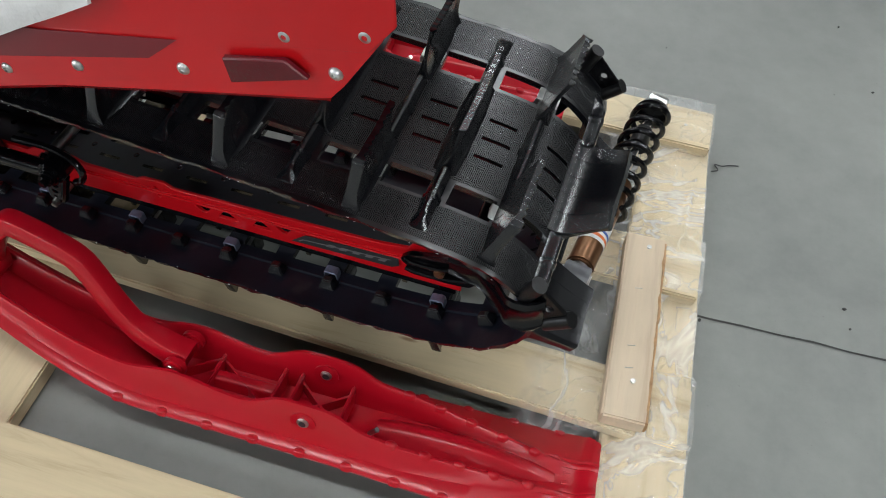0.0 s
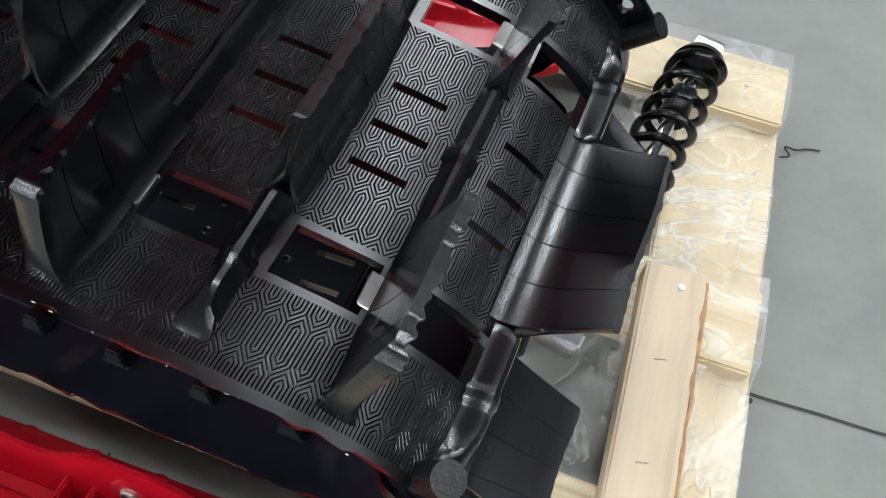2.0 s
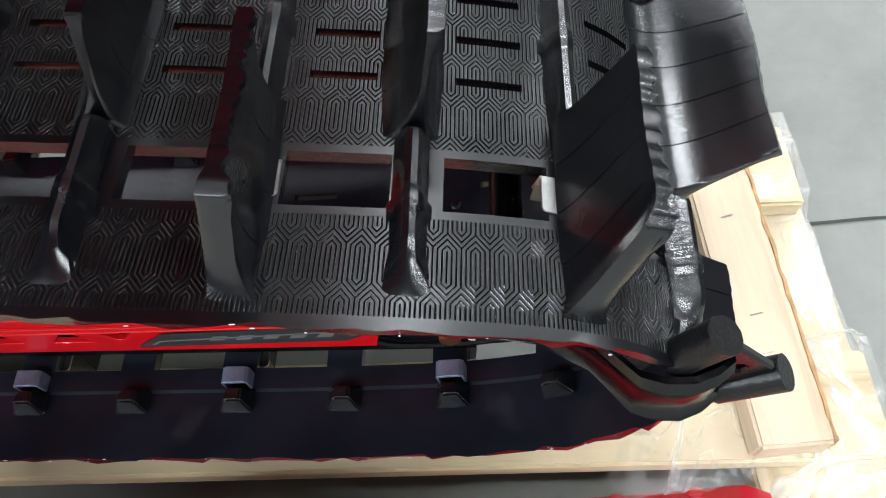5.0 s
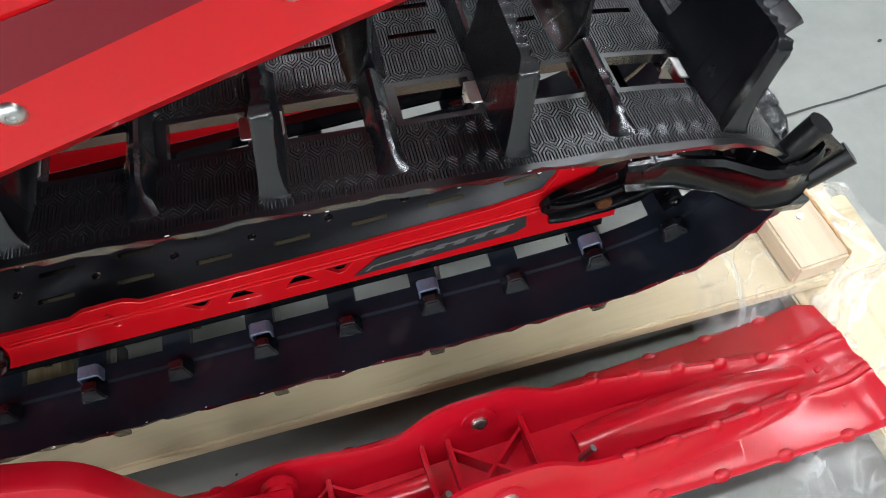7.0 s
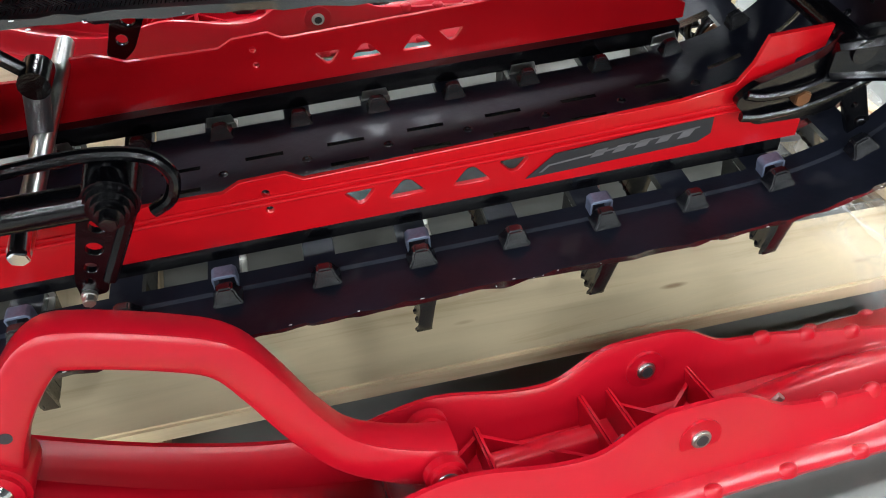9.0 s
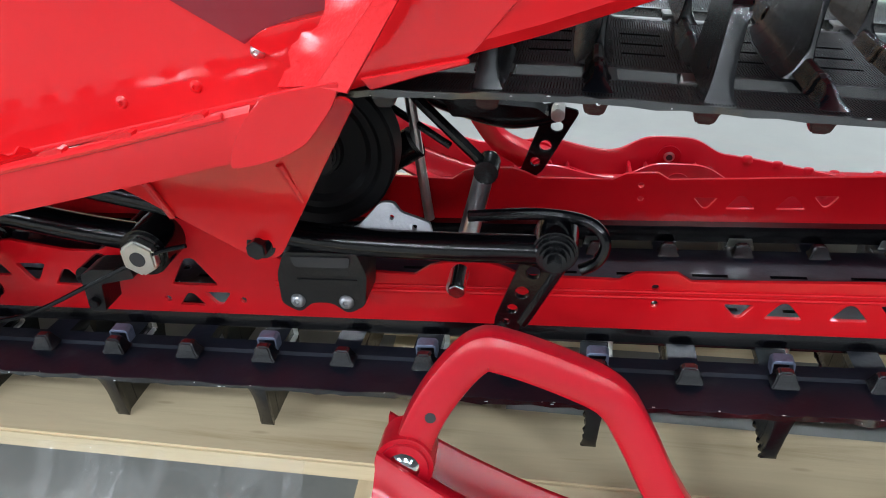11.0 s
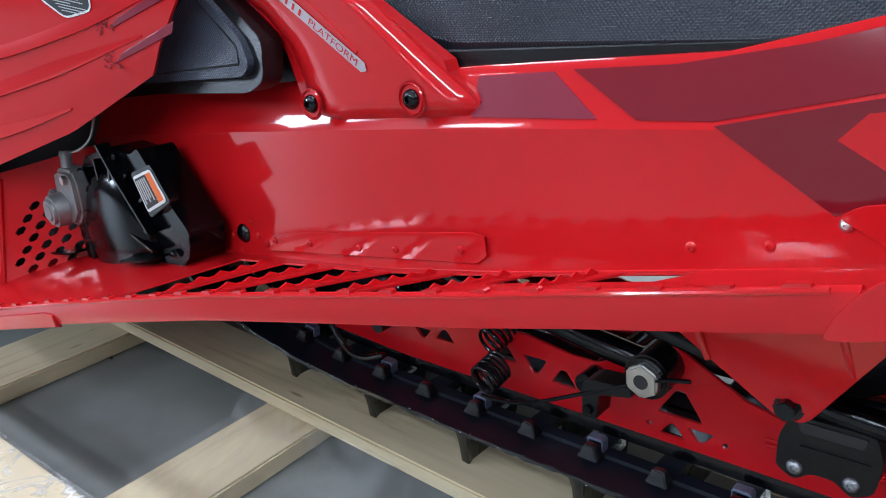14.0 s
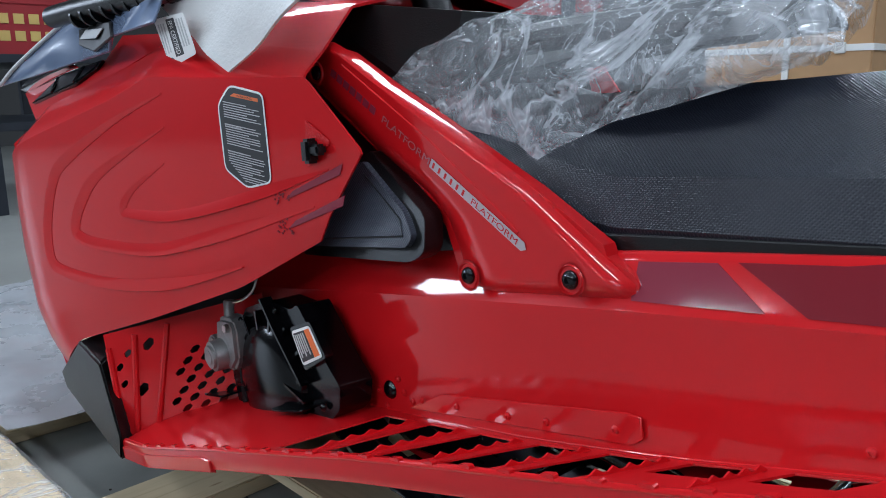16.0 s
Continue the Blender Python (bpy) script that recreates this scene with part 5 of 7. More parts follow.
LOW_E = [(-1.884, 0.371), (-1.8, 0.437), (-1.57, 0.499), (-1.356, 0.564), (-1.193, 0.637)]
TOP_E = [(-1.952, 0.843), (-1.9, 0.863), (-1.61, 0.918), (-1.519, 0.943), (-1.22, 0.889)]
LEFT_E = [(-1.884, 0.371), (-1.918, 0.423), (-1.952, 0.481), (-1.969, 0.602), (-1.97, 0.689), (-1.962, 0.79), (-1.952, 0.843)]
RIGHT_E = [(-1.193, 0.637), (-1.104, 0.753), (-1.22, 0.889)]
pan = part("side_panel", thicken(coons(LOW_E, TOP_E, LEFT_E, RIGHT_E, 44, 34, panel_at), 0.004), RED_PAINT, sled, "glossy red side panel with three nested pressed grooves", 22)


def on_panel(pts, w, h, name="groove"):
    """A pressed step along points of the panel: a crisp inner crest, a slope outward, fine pointed start and a fading end."""
    line = smooth_line([(x, 0, z) for x, z in pts], 6)
    acc = [0.0]
    for p, q in zip(line, line[1:]):
        acc.append(acc[-1] + (q - p).length)
    sec = []
    for i, p in enumerate(line):
        t = acc[i] / acc[-1]
        d = (line[min(i + 1, len(line) - 1)] - line[max(i - 1, 0)]).normalized()
        n = Vector((d.z, 0, -d.x))
        k = min(1.0, 0.1 + t / 0.3, 0.12 + (1.0 - t) / 0.2)
        hk = h * min(k, max(0.12, (1.0 - t) / 0.35))
        ring = []
        for a, r in ((0.5, -0.003), (0.5, hk * 0.55), (0.46, hk), (0.4, hk), (-0.5, 0.0003), (-0.5, -0.003)):
            q = p + n * (a * w * k)
            ring.append((q.x, side_y(q.x) - 0.0004 - r, q.z))
        sec.append(ring)
    return part(name, loft(sec), RED_PAINT, pan)


on_panel([(-1.475, 0.855), (-1.6, 0.822), (-1.75, 0.765), (-1.8, 0.725), (-1.835, 0.65), (-1.838, 0.588), (-1.8, 0.566), (-1.665, 0.552), (-1.5, 0.562), (-1.34, 0.596)], 0.021, 0.0042)
on_panel([(-1.478, 0.805), (-1.58, 0.77), (-1.675, 0.73), (-1.73, 0.68), (-1.748, 0.645), (-1.735, 0.63), (-1.69, 0.62), (-1.559, 0.614), (-1.45, 0.628), (-1.19, 0.685)], 0.021, 0.0042)
on_panel([(-1.489, 0.75), (-1.574, 0.712), (-1.605, 0.68), (-1.58, 0.672), (-1.478, 0.67), (-1.34, 0.692), (-1.16, 0.733)], 0.017, 0.004)


def plate_on_panel(o, h, mat, name, label="", parent=None):
    return part(name, slab(o, -h, lambda u, v, w: (u, side_y(u) - 0.0012 + w, v), (), min(h, 0.001) * 0.4), mat, parent or pan, label)


lab = plate_on_panel(rounded([(-1.326, 0.855), (-1.262, 0.838), (-1.262, 0.717), (-1.31, 0.71), (-1.352, 0.738), (-1.353, 0.83)], 0.01), 0.0006, WHITE, "warning_label", "black warning label with a white rim")
plate_on_panel(rounded([(-1.3245, 0.852), (-1.2643, 0.8358), (-1.2643, 0.7192), (-1.3098, 0.7128), (-1.3495, 0.7392), (-1.3503, 0.8288)], 0.008), 0.0009, INK, "label_field", "", lab)
plate_on_panel([(-1.318, 0.8425), (-1.272, 0.8315), (-1.272, 0.8265), (-1.326, 0.839)], 0.0012, ORANGE, "label_heading", "", lab)
rng = random.Random(8)
for k in range(32):
    z = 0.8245 - k * 0.0034
    x0 = -1.341 + max(0.0, (0.742 - z)) * 1.2
    x1 = -1.27 - (0.012 * rng.random() if k % 4 else 0.026)
    if k not in (7, 8, 18, 19):
        plate_on_panel([(x0, z - (x0 + 1.3) * 0.22), (x1, z - (x1 + 1.3) * 0.22), (x1, z - 0.0014 - (x1 + 1.3) * 0.22), (x0, z - 0.0014 - (x0 + 1.3) * 0.22)], 0.0012, PRINT, "text_bar", "", lab)
def label_words(text, x0, z0, wide, high, mat):
    part("label_words", words(text, lambda u, v: (x0 + u * wide, side_y(x0 + u * wide) - 0.0026, z0 - u * wide * 0.22 + v * high)), mat, lab)


label_words("WARNING", -1.312, 0.8367, 0.03, 0.0035, INK)
label_words("BEFORE STARTING:", -1.341, 0.7995, 0.034, 0.0026, PRINT)
label_words("AFTER STARTING:", -1.341, 0.7635, 0.031, 0.0026, PRINT)
rec = plate_on_panel(rounded([(-1.192, 0.80), (-1.15, 0.768), (-1.195, 0.735)], 0.006), 0.0008, RED_TEX, "latch_recess")
part("latch", join(box(-1.194, -1.156, side_y(-1.17) - 0.016, side_y(-1.17), 0.752, 0.766, 0.003), box(-1.19, -1.172, side_y(-1.17) - 0.02, side_y(-1.17), 0.742, 0.774, 0.004)), BLACK_PLASTIC, rec, "black plastic panel latch")
for z0 in (0.70, 0.66):
    plate_on_panel([(-1.24, z0 - 0.006), (-1.14, z0 + 0.026), (-1.135, z0 + 0.04), (-1.225, z0 + 0.006)], 0.0007, WINE_PALE, "fade_stripe")
    for k in range(22):
        x, z = -1.26 + rng.random() * 0.03, z0 - 0.012 + rng.random() * 0.02
        plate_on_panel(circle(x, z, 0.0017, 6), 0.0007, WINE, "graphic_dot")

# Hood top behind the panel's upper edge, headlight and dark vent.
hood = [[(-1.952, -0.45, 0.843), (-1.61, -0.365, 0.918), (-1.519, -0.345, 0.943), (-1.22, -0.27, 0.889)],
        [(-1.92, -0.3, 0.93), (-1.62, -0.26, 0.985), (-1.52, -0.24, 1.0), (-1.24, -0.2, 0.955)], [(-1.87, 0.0, 0.965), (-1.62, 0.0, 1.03), (-1.52, 0.0, 1.04), (-1.26, 0.0, 1.0)],
        [(-1.88, 0.3, 0.93), (-1.62, 0.26, 0.985), (-1.52, 0.24, 1.0), (-1.24, 0.2, 0.955)], [(-1.9, 0.43, 0.866), (-1.61, 0.365, 0.918), (-1.519, 0.345, 0.943), (-1.22, 0.27, 0.889)]]
part("hood", thicken(loft(hood, False), 0.004), RED_PAINT, sled, "red hood", 50)
far_panel = coons(LOW_E, TOP_E, LEFT_E, RIGHT_E, 12, 10, lambda u, v, s, t: (u, -side_y(u), v))
part("far_side_panel", thicken(far_panel, 0.004), RED_PAINT, sled)
nose = [[(-1.884, -0.476, 0.372), (-1.968, -0.497, 0.6), (-1.953, -0.493, 0.80), (-1.9, -0.43, 0.864)], [(-2.15, -0.3, 0.47), (-2.22, -0.3, 0.62), (-2.12, -0.3, 0.78), (-1.95, -0.3, 0.92)],
        [(-2.25, 0, 0.47), (-2.32, 0, 0.6), (-2.2, 0, 0.78), (-1.98, 0, 0.95)], [(-2.15, 0.3, 0.47), (-2.22, 0.3, 0.62), (-2.12, 0.3, 0.78), (-1.95, 0.3, 0.92)], [(-1.884, 0.476, 0.372), (-1.968, 0.497, 0.6), (-1.953, 0.493, 0.80), (-1.9, 0.43, 0.864)]]
part("nose_cone", thicken(loft(nose, False), 0.004), RED_PAINT, sled, "", 50)
FLANK_LOW = [(-1.952, -0.45, 0.843), (-1.86, -0.43, 0.8655), (-1.75, -0.402, 0.889), (-1.66, -0.379, 0.9085), (-1.56, -0.355, 0.9315)]
FLANK_HIGH = [(-2.12, -0.42, 0.904), (-1.93, -0.39, 0.926), (-1.793, -0.36, 0.937), (-1.752, -0.338, 0.976), (-1.58, -0.325, 0.958)]


def hood_at(u, v, w):
    """u along the hood's near flank and v from its lower to its upper edge, both 0 to 1; w above it."""
    k = min(3, max(0, int(u * 4)))
    f = u * 4 - k
    lo = Vector(FLANK_LOW[k]).lerp(Vector(FLANK_LOW[k + 1]), f)
    hi = Vector(FLANK_HIGH[k]).lerp(Vector(FLANK_HIGH[k + 1]), f)
    p = lo.lerp(hi, v)
    return tuple(p + Vector((0.25, -0.8, 0.54)) * w)


part("hood_flank", thicken(loft([[hood_at(i / 16, j / 6, 0) for i in range(17)] for j in range(7)], False), 0.004), RED_PAINT, sled, "", 50)
vent = part("hood_vent", slab(rounded([(0.03, 0.45), (0.24, 0.92), (0.36, 0.95), (0.52, 0.9), (0.49, 0.62), (0.37, 0.33)], 0.02), 0.006, hood_at, (), 0.0015), BLACK_STEEL, sled, "black wedge-shaped hood vent")
part("vent_field", slab(rounded([(0.07, 0.48), (0.25, 0.86), (0.36, 0.89), (0.49, 0.84), (0.465, 0.65), (0.36, 0.4)], 0.015), 0.002, lambda u, v, w: hood_at(u, v, w + 0.0055)), BLACK_PLASTIC, vent)
for p, q in (((0.2, 0.42), (0.23, 0.84)), ((0.36, 0.4), (0.4, 0.88))):
    part("vent_rib", tube([hood_at(*p, 0.008), hood_at(*q, 0.008)], 0.003, 8), BLACK_STEEL, vent)
lamp_head = part("headlight", slab(rounded([(0.0, 1.04), (0.02, 0.98), (0.16, 1.04), (0.33, 1.05), (0.33, 1.12), (0.2, 1.2), (0.04, 1.22)], 0.02), 0.012, hood_at, (), 0.003), CHROME, sled, "chrome-rimmed headlight")
part("headlight_lens", slab(rounded([(0.02, 1.06), (0.16, 1.08), (0.28, 1.08), (0.2, 1.15), (0.05, 1.17)], 0.012), 0.003, lambda u, v, w: hood_at(u, v, w + 0.0115)), INK, lamp_head)

SCREEN = paint("smoke_blue_screen", (0.16, 0.21, 0.32), 0.2, var=0.08, scale=6, coat=0.6)


def screen_at(u, v, w):
    return (u, -0.4 + 0.12 * (u + 1.8) * (u < -1.8) + 0.5 * max(0.0, v - 0.96) + w, v)


sc = part("windscreen", slab([(-2.2, 0.925), (-2.08, 0.96), (-1.902, 1.025), (-1.82, 1.04), (-1.7, 1.05), (-1.46, 1.0), (-1.46, 0.955), (-1.647, 0.958), (-1.657, 0.936), (-2.0, 0.93)], 0.006, screen_at, (), 0.002), SCREEN, sled, "low smoke-blue windscreen", 50)
part("emblem_plate", slab([(-1.82, 0.994), (-1.758, 0.996), (-1.652, 0.984), (-1.617, 0.955), (-1.709, 0.942), (-1.788, 0.962)], -0.006, screen_at, (), 0.002), INK, sc, "dark six-sided emblem plate")
part("emblem_bar", slab([(-1.79, 0.973), (-1.69, 0.962), (-1.672, 0.976), (-1.772, 0.987)], -0.0015, lambda u, v, w: screen_at(u, v, w - 0.0062)), PRINT, sc)
part("screen_edge", tube(smooth_line([screen_at(-2.19, 0.927, -0.001), screen_at(-2.08, 0.96, -0.001), screen_at(-1.902, 1.025, -0.001), screen_at(-1.82, 1.04, -0.001)], 4), 0.004, 8), PRINT, sc)

# Handlebar with a rubber grip, and the steering post.
part("handlebar", tube(smooth_line([(-1.35, -0.2, 1.02), (-1.36, -0.3, 1.01), (-1.5, -0.4, 1.005)], 5), 0.0115, 14), BLACK_STEEL, sled)
grip = part("grip", tube(smooth_line([(-1.36, -0.33, 1.0), (-1.52, -0.365, 1.01), (-1.73, -0.4, 1.018), (-1.86, -0.42, 1.02)], 6), 0.019, 16), BLACK_PLASTIC, sled, "black rubber handlebar grip")
for k in range(9):
    x = -1.48 - k * 0.035
    part("grip_ring", rod((x, -0.357 + (x + 1.48) * 0.16, 1.008), (x - 0.006, -0.358 + (x + 1.48) * 0.16, 1.008), 0.0205), BLACK_PLASTIC, grip)
part("steering_column", tube([(-1.2, -0.02, 0.8), (-1.3, -0.02, 1.03)], 0.03, 14), BLACK_PLASTIC, sled)
part("console", loft([[(-1.45, -0.22, 0.9), (-1.45, 0.22, 0.9), (-1.38, 0.2, 0.985), (-1.38, -0.2, 0.985)], [(-1.1, -0.16, 0.8), (-1.1, 0.16, 0.8), (-1.1, 0.12, 0.93), (-1.1, -0.12, 0.93)]]), BLACK_PLASTIC, sled)

# Diagonal brace with its bolts, grooves and print bars.
BR = [(-1.334, 0.888), (-1.31, 0.905), (-1.284, 0.911), (-1.222, 0.892), (-1.138, 0.843), (-1.016, 0.778), (-0.881, 0.703), (-0.79, 0.645), (-0.786, 0.633), (-0.755, 0.617), (-0.747, 0.606), (-0.751, 0.592), (-0.9, 0.584), (-1.0, 0.575), (-1.012, 0.59), (-1.034, 0.652), (-1.06, 0.68), (-1.164, 0.75), (-1.325, 0.862)]


B_LEFT = [(-0.99, 0.574), (-1.005, 0.586), (-1.016, 0.624), (-1.033, 0.665), (-1.068, 0.695), (-1.175, 0.756), (-1.325, 0.864), (-1.336, 0.883)]
B_RIGHT = [(-0.753, 0.592), (-0.747, 0.606), (-0.786, 0.633), (-0.881, 0.703), (-1.016, 0.778), (-1.138, 0.843), (-1.222, 0.892)]
B_TOP = [(-1.336, 0.883), (-1.316, 0.905), (-1.284, 0.911), (-1.25, 0.905), (-1.222, 0.892)]
B_LOW = [(-0.99, 0.574), (-0.9, 0.582), (-0.832, 0.586), (-0.753, 0.592)]


def brace_at(u, v, s, t):
    """Rolls the brace's rim inward, wide along its front edge, tight elsewhere."""
    roll = max(0.0, 1 - s / 0.3) ** 2 + max(0.0, 1 - (1 - s) / 0.08) ** 2 + max(0.0, 1 - t / 0.05) ** 2 + max(0.0, 1 - (1 - t) / 0.05) ** 2
    return (u, -0.25 + 0.022 * min(1.0, roll), v)


br = part("brace", thicken(coons(B_LOW, B_TOP, B_LEFT, B_RIGHT, 34, 50, brace_at), 0.004), RED_PAINT, sled, "red diagonal side brace with pressed bolt dishes", 50)
part("brace_core", slab([(p[0] * 0.985 - 0.0155, p[1] * 0.97 + 0.022) for p in BR], 0.02, xz(-0.232)), RED_PAINT, br)
for x, z in ((-1.267, 0.864), (-0.978, 0.601), (-0.823, 0.612)):
    y = -0.25
    dish = part("dish", loft([ring_pts(Vector((x, y - 0.0005, z)), Vector((1, 0, 0)), Vector((0, 0, 1)), r, 22) for r in (0.019, 0.0165)] + [ring_pts(Vector((x, y - 0.0028, z)), Vector((1, 0, 0)), Vector((0, 0, 1)), 0.0155, 22), ring_pts(Vector((x, y + 0.001, z)), Vector((1, 0, 0)), Vector((0, 0, 1)), 0.013, 22)]), RED_PAINT, br)
    part("brace_bolt", button((x, y - 0.001, z), (0, -1, 0), 0.0105, 0.006), BLACK_STEEL, br, "black socket bolt")


def on_brace(pts, w, h, mat, name):
    line = [(x, -0.2502, z) for x, z in pts]
    prof = [(-w, -0.002), (-w, 0.0002), (-w * 0.6, h), (w * 0.6, h), (w, 0.0002), (w, -0.002)]
    return part(name, tube(line, 1.0, profile=prof, up=(0, -1, 0)), mat, br)


on_brace([(-1.205, 0.868), (-1.04, 0.765), (-0.93, 0.685), (-0.895, 0.657)], 0.0022, 0.0016, RED_PAINT, "press_line")
d = Vector((0.125, -0.084)).normalized()
nrm = Vector((-d.y, d.x))
STRIP_A, STRIP_B = Vector((-1.036, 0.7305)), Vector((-0.891, 0.6375))
along_strip, run_strip = (STRIP_B - STRIP_A).normalized(), (STRIP_B - STRIP_A).length


def on_strip(u, v, w=0.0):
    """u along the print strip in metres, v across it from its lower edge."""
    p = STRIP_A + along_strip * u + Vector((-along_strip.y, along_strip.x)) * v
    return (p.x, -0.2512 - w, p.y)


part("print_strip", slab([(0.0, 0.0), (run_strip, 0.0), (run_strip + 0.006, 0.0055), (run_strip, 0.0115), (0.0, 0.0115)], 0.0005, lambda u, v, w: on_strip(u, v, w)), SILVER, br, "pale silver print strip")
part("print", words("PLATFORM", lambda u, v: on_strip(run_strip * 0.47 + u * run_strip * 0.48, 0.002 + v * 0.0075, 0.0009)), RED_PAINT, br)
for k in range(6):
    part("print_bar", slab([(0.005 + k * 0.0118, 0.0022), (0.0085 + k * 0.0118, 0.0022), (0.0085 + k * 0.0118, 0.0093), (0.005 + k * 0.0118, 0.0093)], 0.0004, lambda u, v, w: on_strip(u, v, 0.0006 + w)), RED_PAINT, br)
WORN = paint("worn_silver_print", (0.4, 0.1, 0.11), 0.35, var=0.3, scale=40, coat=0.6)
part("print", words("PLATFORM", lambda u, v: on_strip(-0.108 + u * 0.105, 0.001 + v * 0.0095)), WORN, br)
for k in range(7):
    part("print_bar", slab([(-0.235 + k * 0.0165, 0.001), (-0.2225 + k * 0.0165, 0.001), (-0.2225 + k * 0.0165, 0.011), (-0.235 + k * 0.0165, 0.011)], 0.0005, lambda u, v, w: on_strip(u, v, w)), WINE_PALE, br)

# Black knee pad between panel and brace.
PAD = vinyl("grey_stamped_vinyl", (0.028, 0.032, 0.046), (0.042, 0.047, 0.064), 0.6)


def pad_at(y):
    """The insert leans back towards its top."""
    return lambda u, v, w: (u, y + (v - 0.62) * 0.22 + w, v)


kp = part("knee_pad", slab(rounded([(-1.158, 0.755), (-1.03, 0.672), (-1.024, 0.628), (-1.05, 0.615), (-1.3, 0.606)], 0.012, 4), -0.03, pad_at(-0.25), (), 0.004, 2), BLACK_PLASTIC, sled, "black knee insert with a grey stamped pad", 50)
part("pad_face", slab(rounded([(-1.163, 0.742), (-1.06, 0.676), (-1.04, 0.648), (-1.05, 0.634), (-1.29, 0.621)], 0.012, 4), -0.01, pad_at(-0.279), (), 0.004, 2), PAD, kp, "grey stamped vinyl pad", 50)
part("pad_seam", tube([pad_at(-0.2895)(*q, 0) for q in ((-1.15, 0.722), (-1.066, 0.668), (-1.058, 0.648), (-1.235, 0.634))], 0.0012, 6), BLACK_PLASTIC, kp)
part("side_wall", slab([(-1.6, 0.5), (-1.35, 0.592), (-1.03, 0.617), (-1.03, 0.67), (-1.12, 0.77), (-1.3, 0.88), (-1.6, 0.85)], 0.01, xz(-0.21)), BLACK_PLASTIC, sled)

# Seat: stamped vinyl over foam, with a lower black skirt.
def seat_section(x):
    t = max(0.0, min(1.0, (x + 1.06) / 0.24))
    z0 = 0.652 + 0.13 * (1 - t) + max(0, x + 0.5) * 0.12
    z1 = 0.774 + 0.02 * max(0.0, (-0.75 - x)) + max(0, x + 0.5) * 0.1
    z1 = max(z1, z0 + 0.02)
    w = 0.202
    k = 0.055 + 0.1 * t
    return [(x, -w, z0), (x, -w - 0.004, z0 + 0.01), (x, -w + 0.012, z0 + (z1 - z0) * 0.5), (x, -w + k * 0.55, z1 - 0.006), (x, -w + k * 0.65, z1 + 0.004), (x, -0.05, z1 + 0.028), (x, 0.05, z1 + 0.028), (x, w - k * 0.65, z1 + 0.004),
            (x, w - k * 0.55, z1 - 0.006), (x, w - 0.012, z0 + (z1 - z0) * 0.5), (x, w + 0.004, z0 + 0.01), (x, w, z0)]


seat = part("seat", loft([seat_section(-1.1 + i * 0.03) for i in range(36)]), VINYL, sled, "long black stamped-vinyl seat", 26)
skirt = [(-1.06, 0.79), (-0.815, 0.655), (-0.5, 0.662), (-0.05, 0.73), (-0.05, 0.7), (-0.5, 0.64), (-0.82, 0.63), (-1.09, 0.77)]
part("seat_skirt", slab(skirt, 0.02, xz(-0.207), (), 0.002), BLACK_PLASTIC, seat)

# Toe wall with its perforated grille, black corner boot.
P1, P2, UPV = Vector((-1.655, -0.45, 0.29)), Vector((-1.475, -0.262, 0.343)), Vector((-0.03, 0.0, 0.165))


def toe(u, v, w):
    n = (P2 - P1).cross(UPV).normalized()
    p = P1 + (P2 - P1) * u + UPV * v + n * w
    return tuple(p)


holes = []
for j in range(7):
    for i in range(6):
        u, v = 0.3 + i * 0.125 + (j % 2) * 0.0625, 0.1 + j * 0.095
        if u > 0.28 + v * 0.24 and u < 0.97:
            e, f = Vector((0.026, 0.038)), Vector((0.024, -0.01))
            holes.append([tuple(Vector((u, v)) + q) for q in (e, e * 0.5 + f, -e * 0.5 + f, -e, -e * 0.5 - f, e * 0.5 - f)])
for u, v, k in ((0.155, 0.4, 1.5), (0.25, 0.84, 1.4), (0.04, 0.5, 0.9), (0.03, 0.68, 0.9), (0.1, 0.8, 0.9)):
    holes.append([(u - 0.028 * k, v - 0.03 * k), (u - 0.01 * k, v - 0.045 * k), (u + 0.024 * k, v - 0.01 * k), (u + 0.028 * k, v + 0.03 * k), (u + 0.008 * k, v + 0.045 * k), (u - 0.026 * k, v + 0.012 * k)])
tw = part("toe_wall", slab([(-0.04, -0.05), (1.05, -0.05), (1.05, 1.05), (-0.04, 1.05)], 0.003, toe, holes), RED_PAINT, sled, "red toe wall with a honeycomb grille")
for a, b in (((0.07, 0.0), (0.17, 0.97)), ((0.22, 0.02), (0.4, 1.0)), ((-0.02, 0.0), (-0.02, 0.9))):
    part("wall_rib", tube([toe(*a, 0.004), toe(*b, 0.004)], 0.0055, 8), RED_PAINT, tw)
# black sheet standing in for the shade behind and above the toe wall
part("toe_shade_sheet", slab([(-0.1, -0.05), (1.3, -0.05), (1.3, 2.4), (-0.1, 2.4)], 0.003, lambda u, v, w: toe(u, v, w - 0.05)), INK, sled)
boot = [[(-1.8, -0.472, 0.435), (-1.885, -0.488, 0.366), (-1.868, -0.486, 0.335), (-1.62, -0.48, 0.258), (-1.615, -0.478, 0.3), (-1.7, -0.47, 0.41)],
        [(-1.8, -0.4, 0.45), (-1.9, -0.4, 0.37), (-1.88, -0.4, 0.34), (-1.65, -0.4, 0.258), (-1.66, -0.44, 0.3), (-1.73, -0.42, 0.43)]]
part("corner_boot", soften(loft(boot), 0.004, 2), BLACK_PLASTIC, sled, "black plastic corner guard")
part("belly_pan", loft([[(-1.6, -0.4, 0.25), (-1.6, 0.4, 0.25), (-1.6, 0.4, 0.3), (-1.6, -0.4, 0.3)], [(-2.15, -0.3, 0.3), (-2.15, 0.3, 0.3), (-2.2, 0.3, 0.48), (-2.2, -0.3, 0.48)]]), BLACK_PLASTIC, sled)

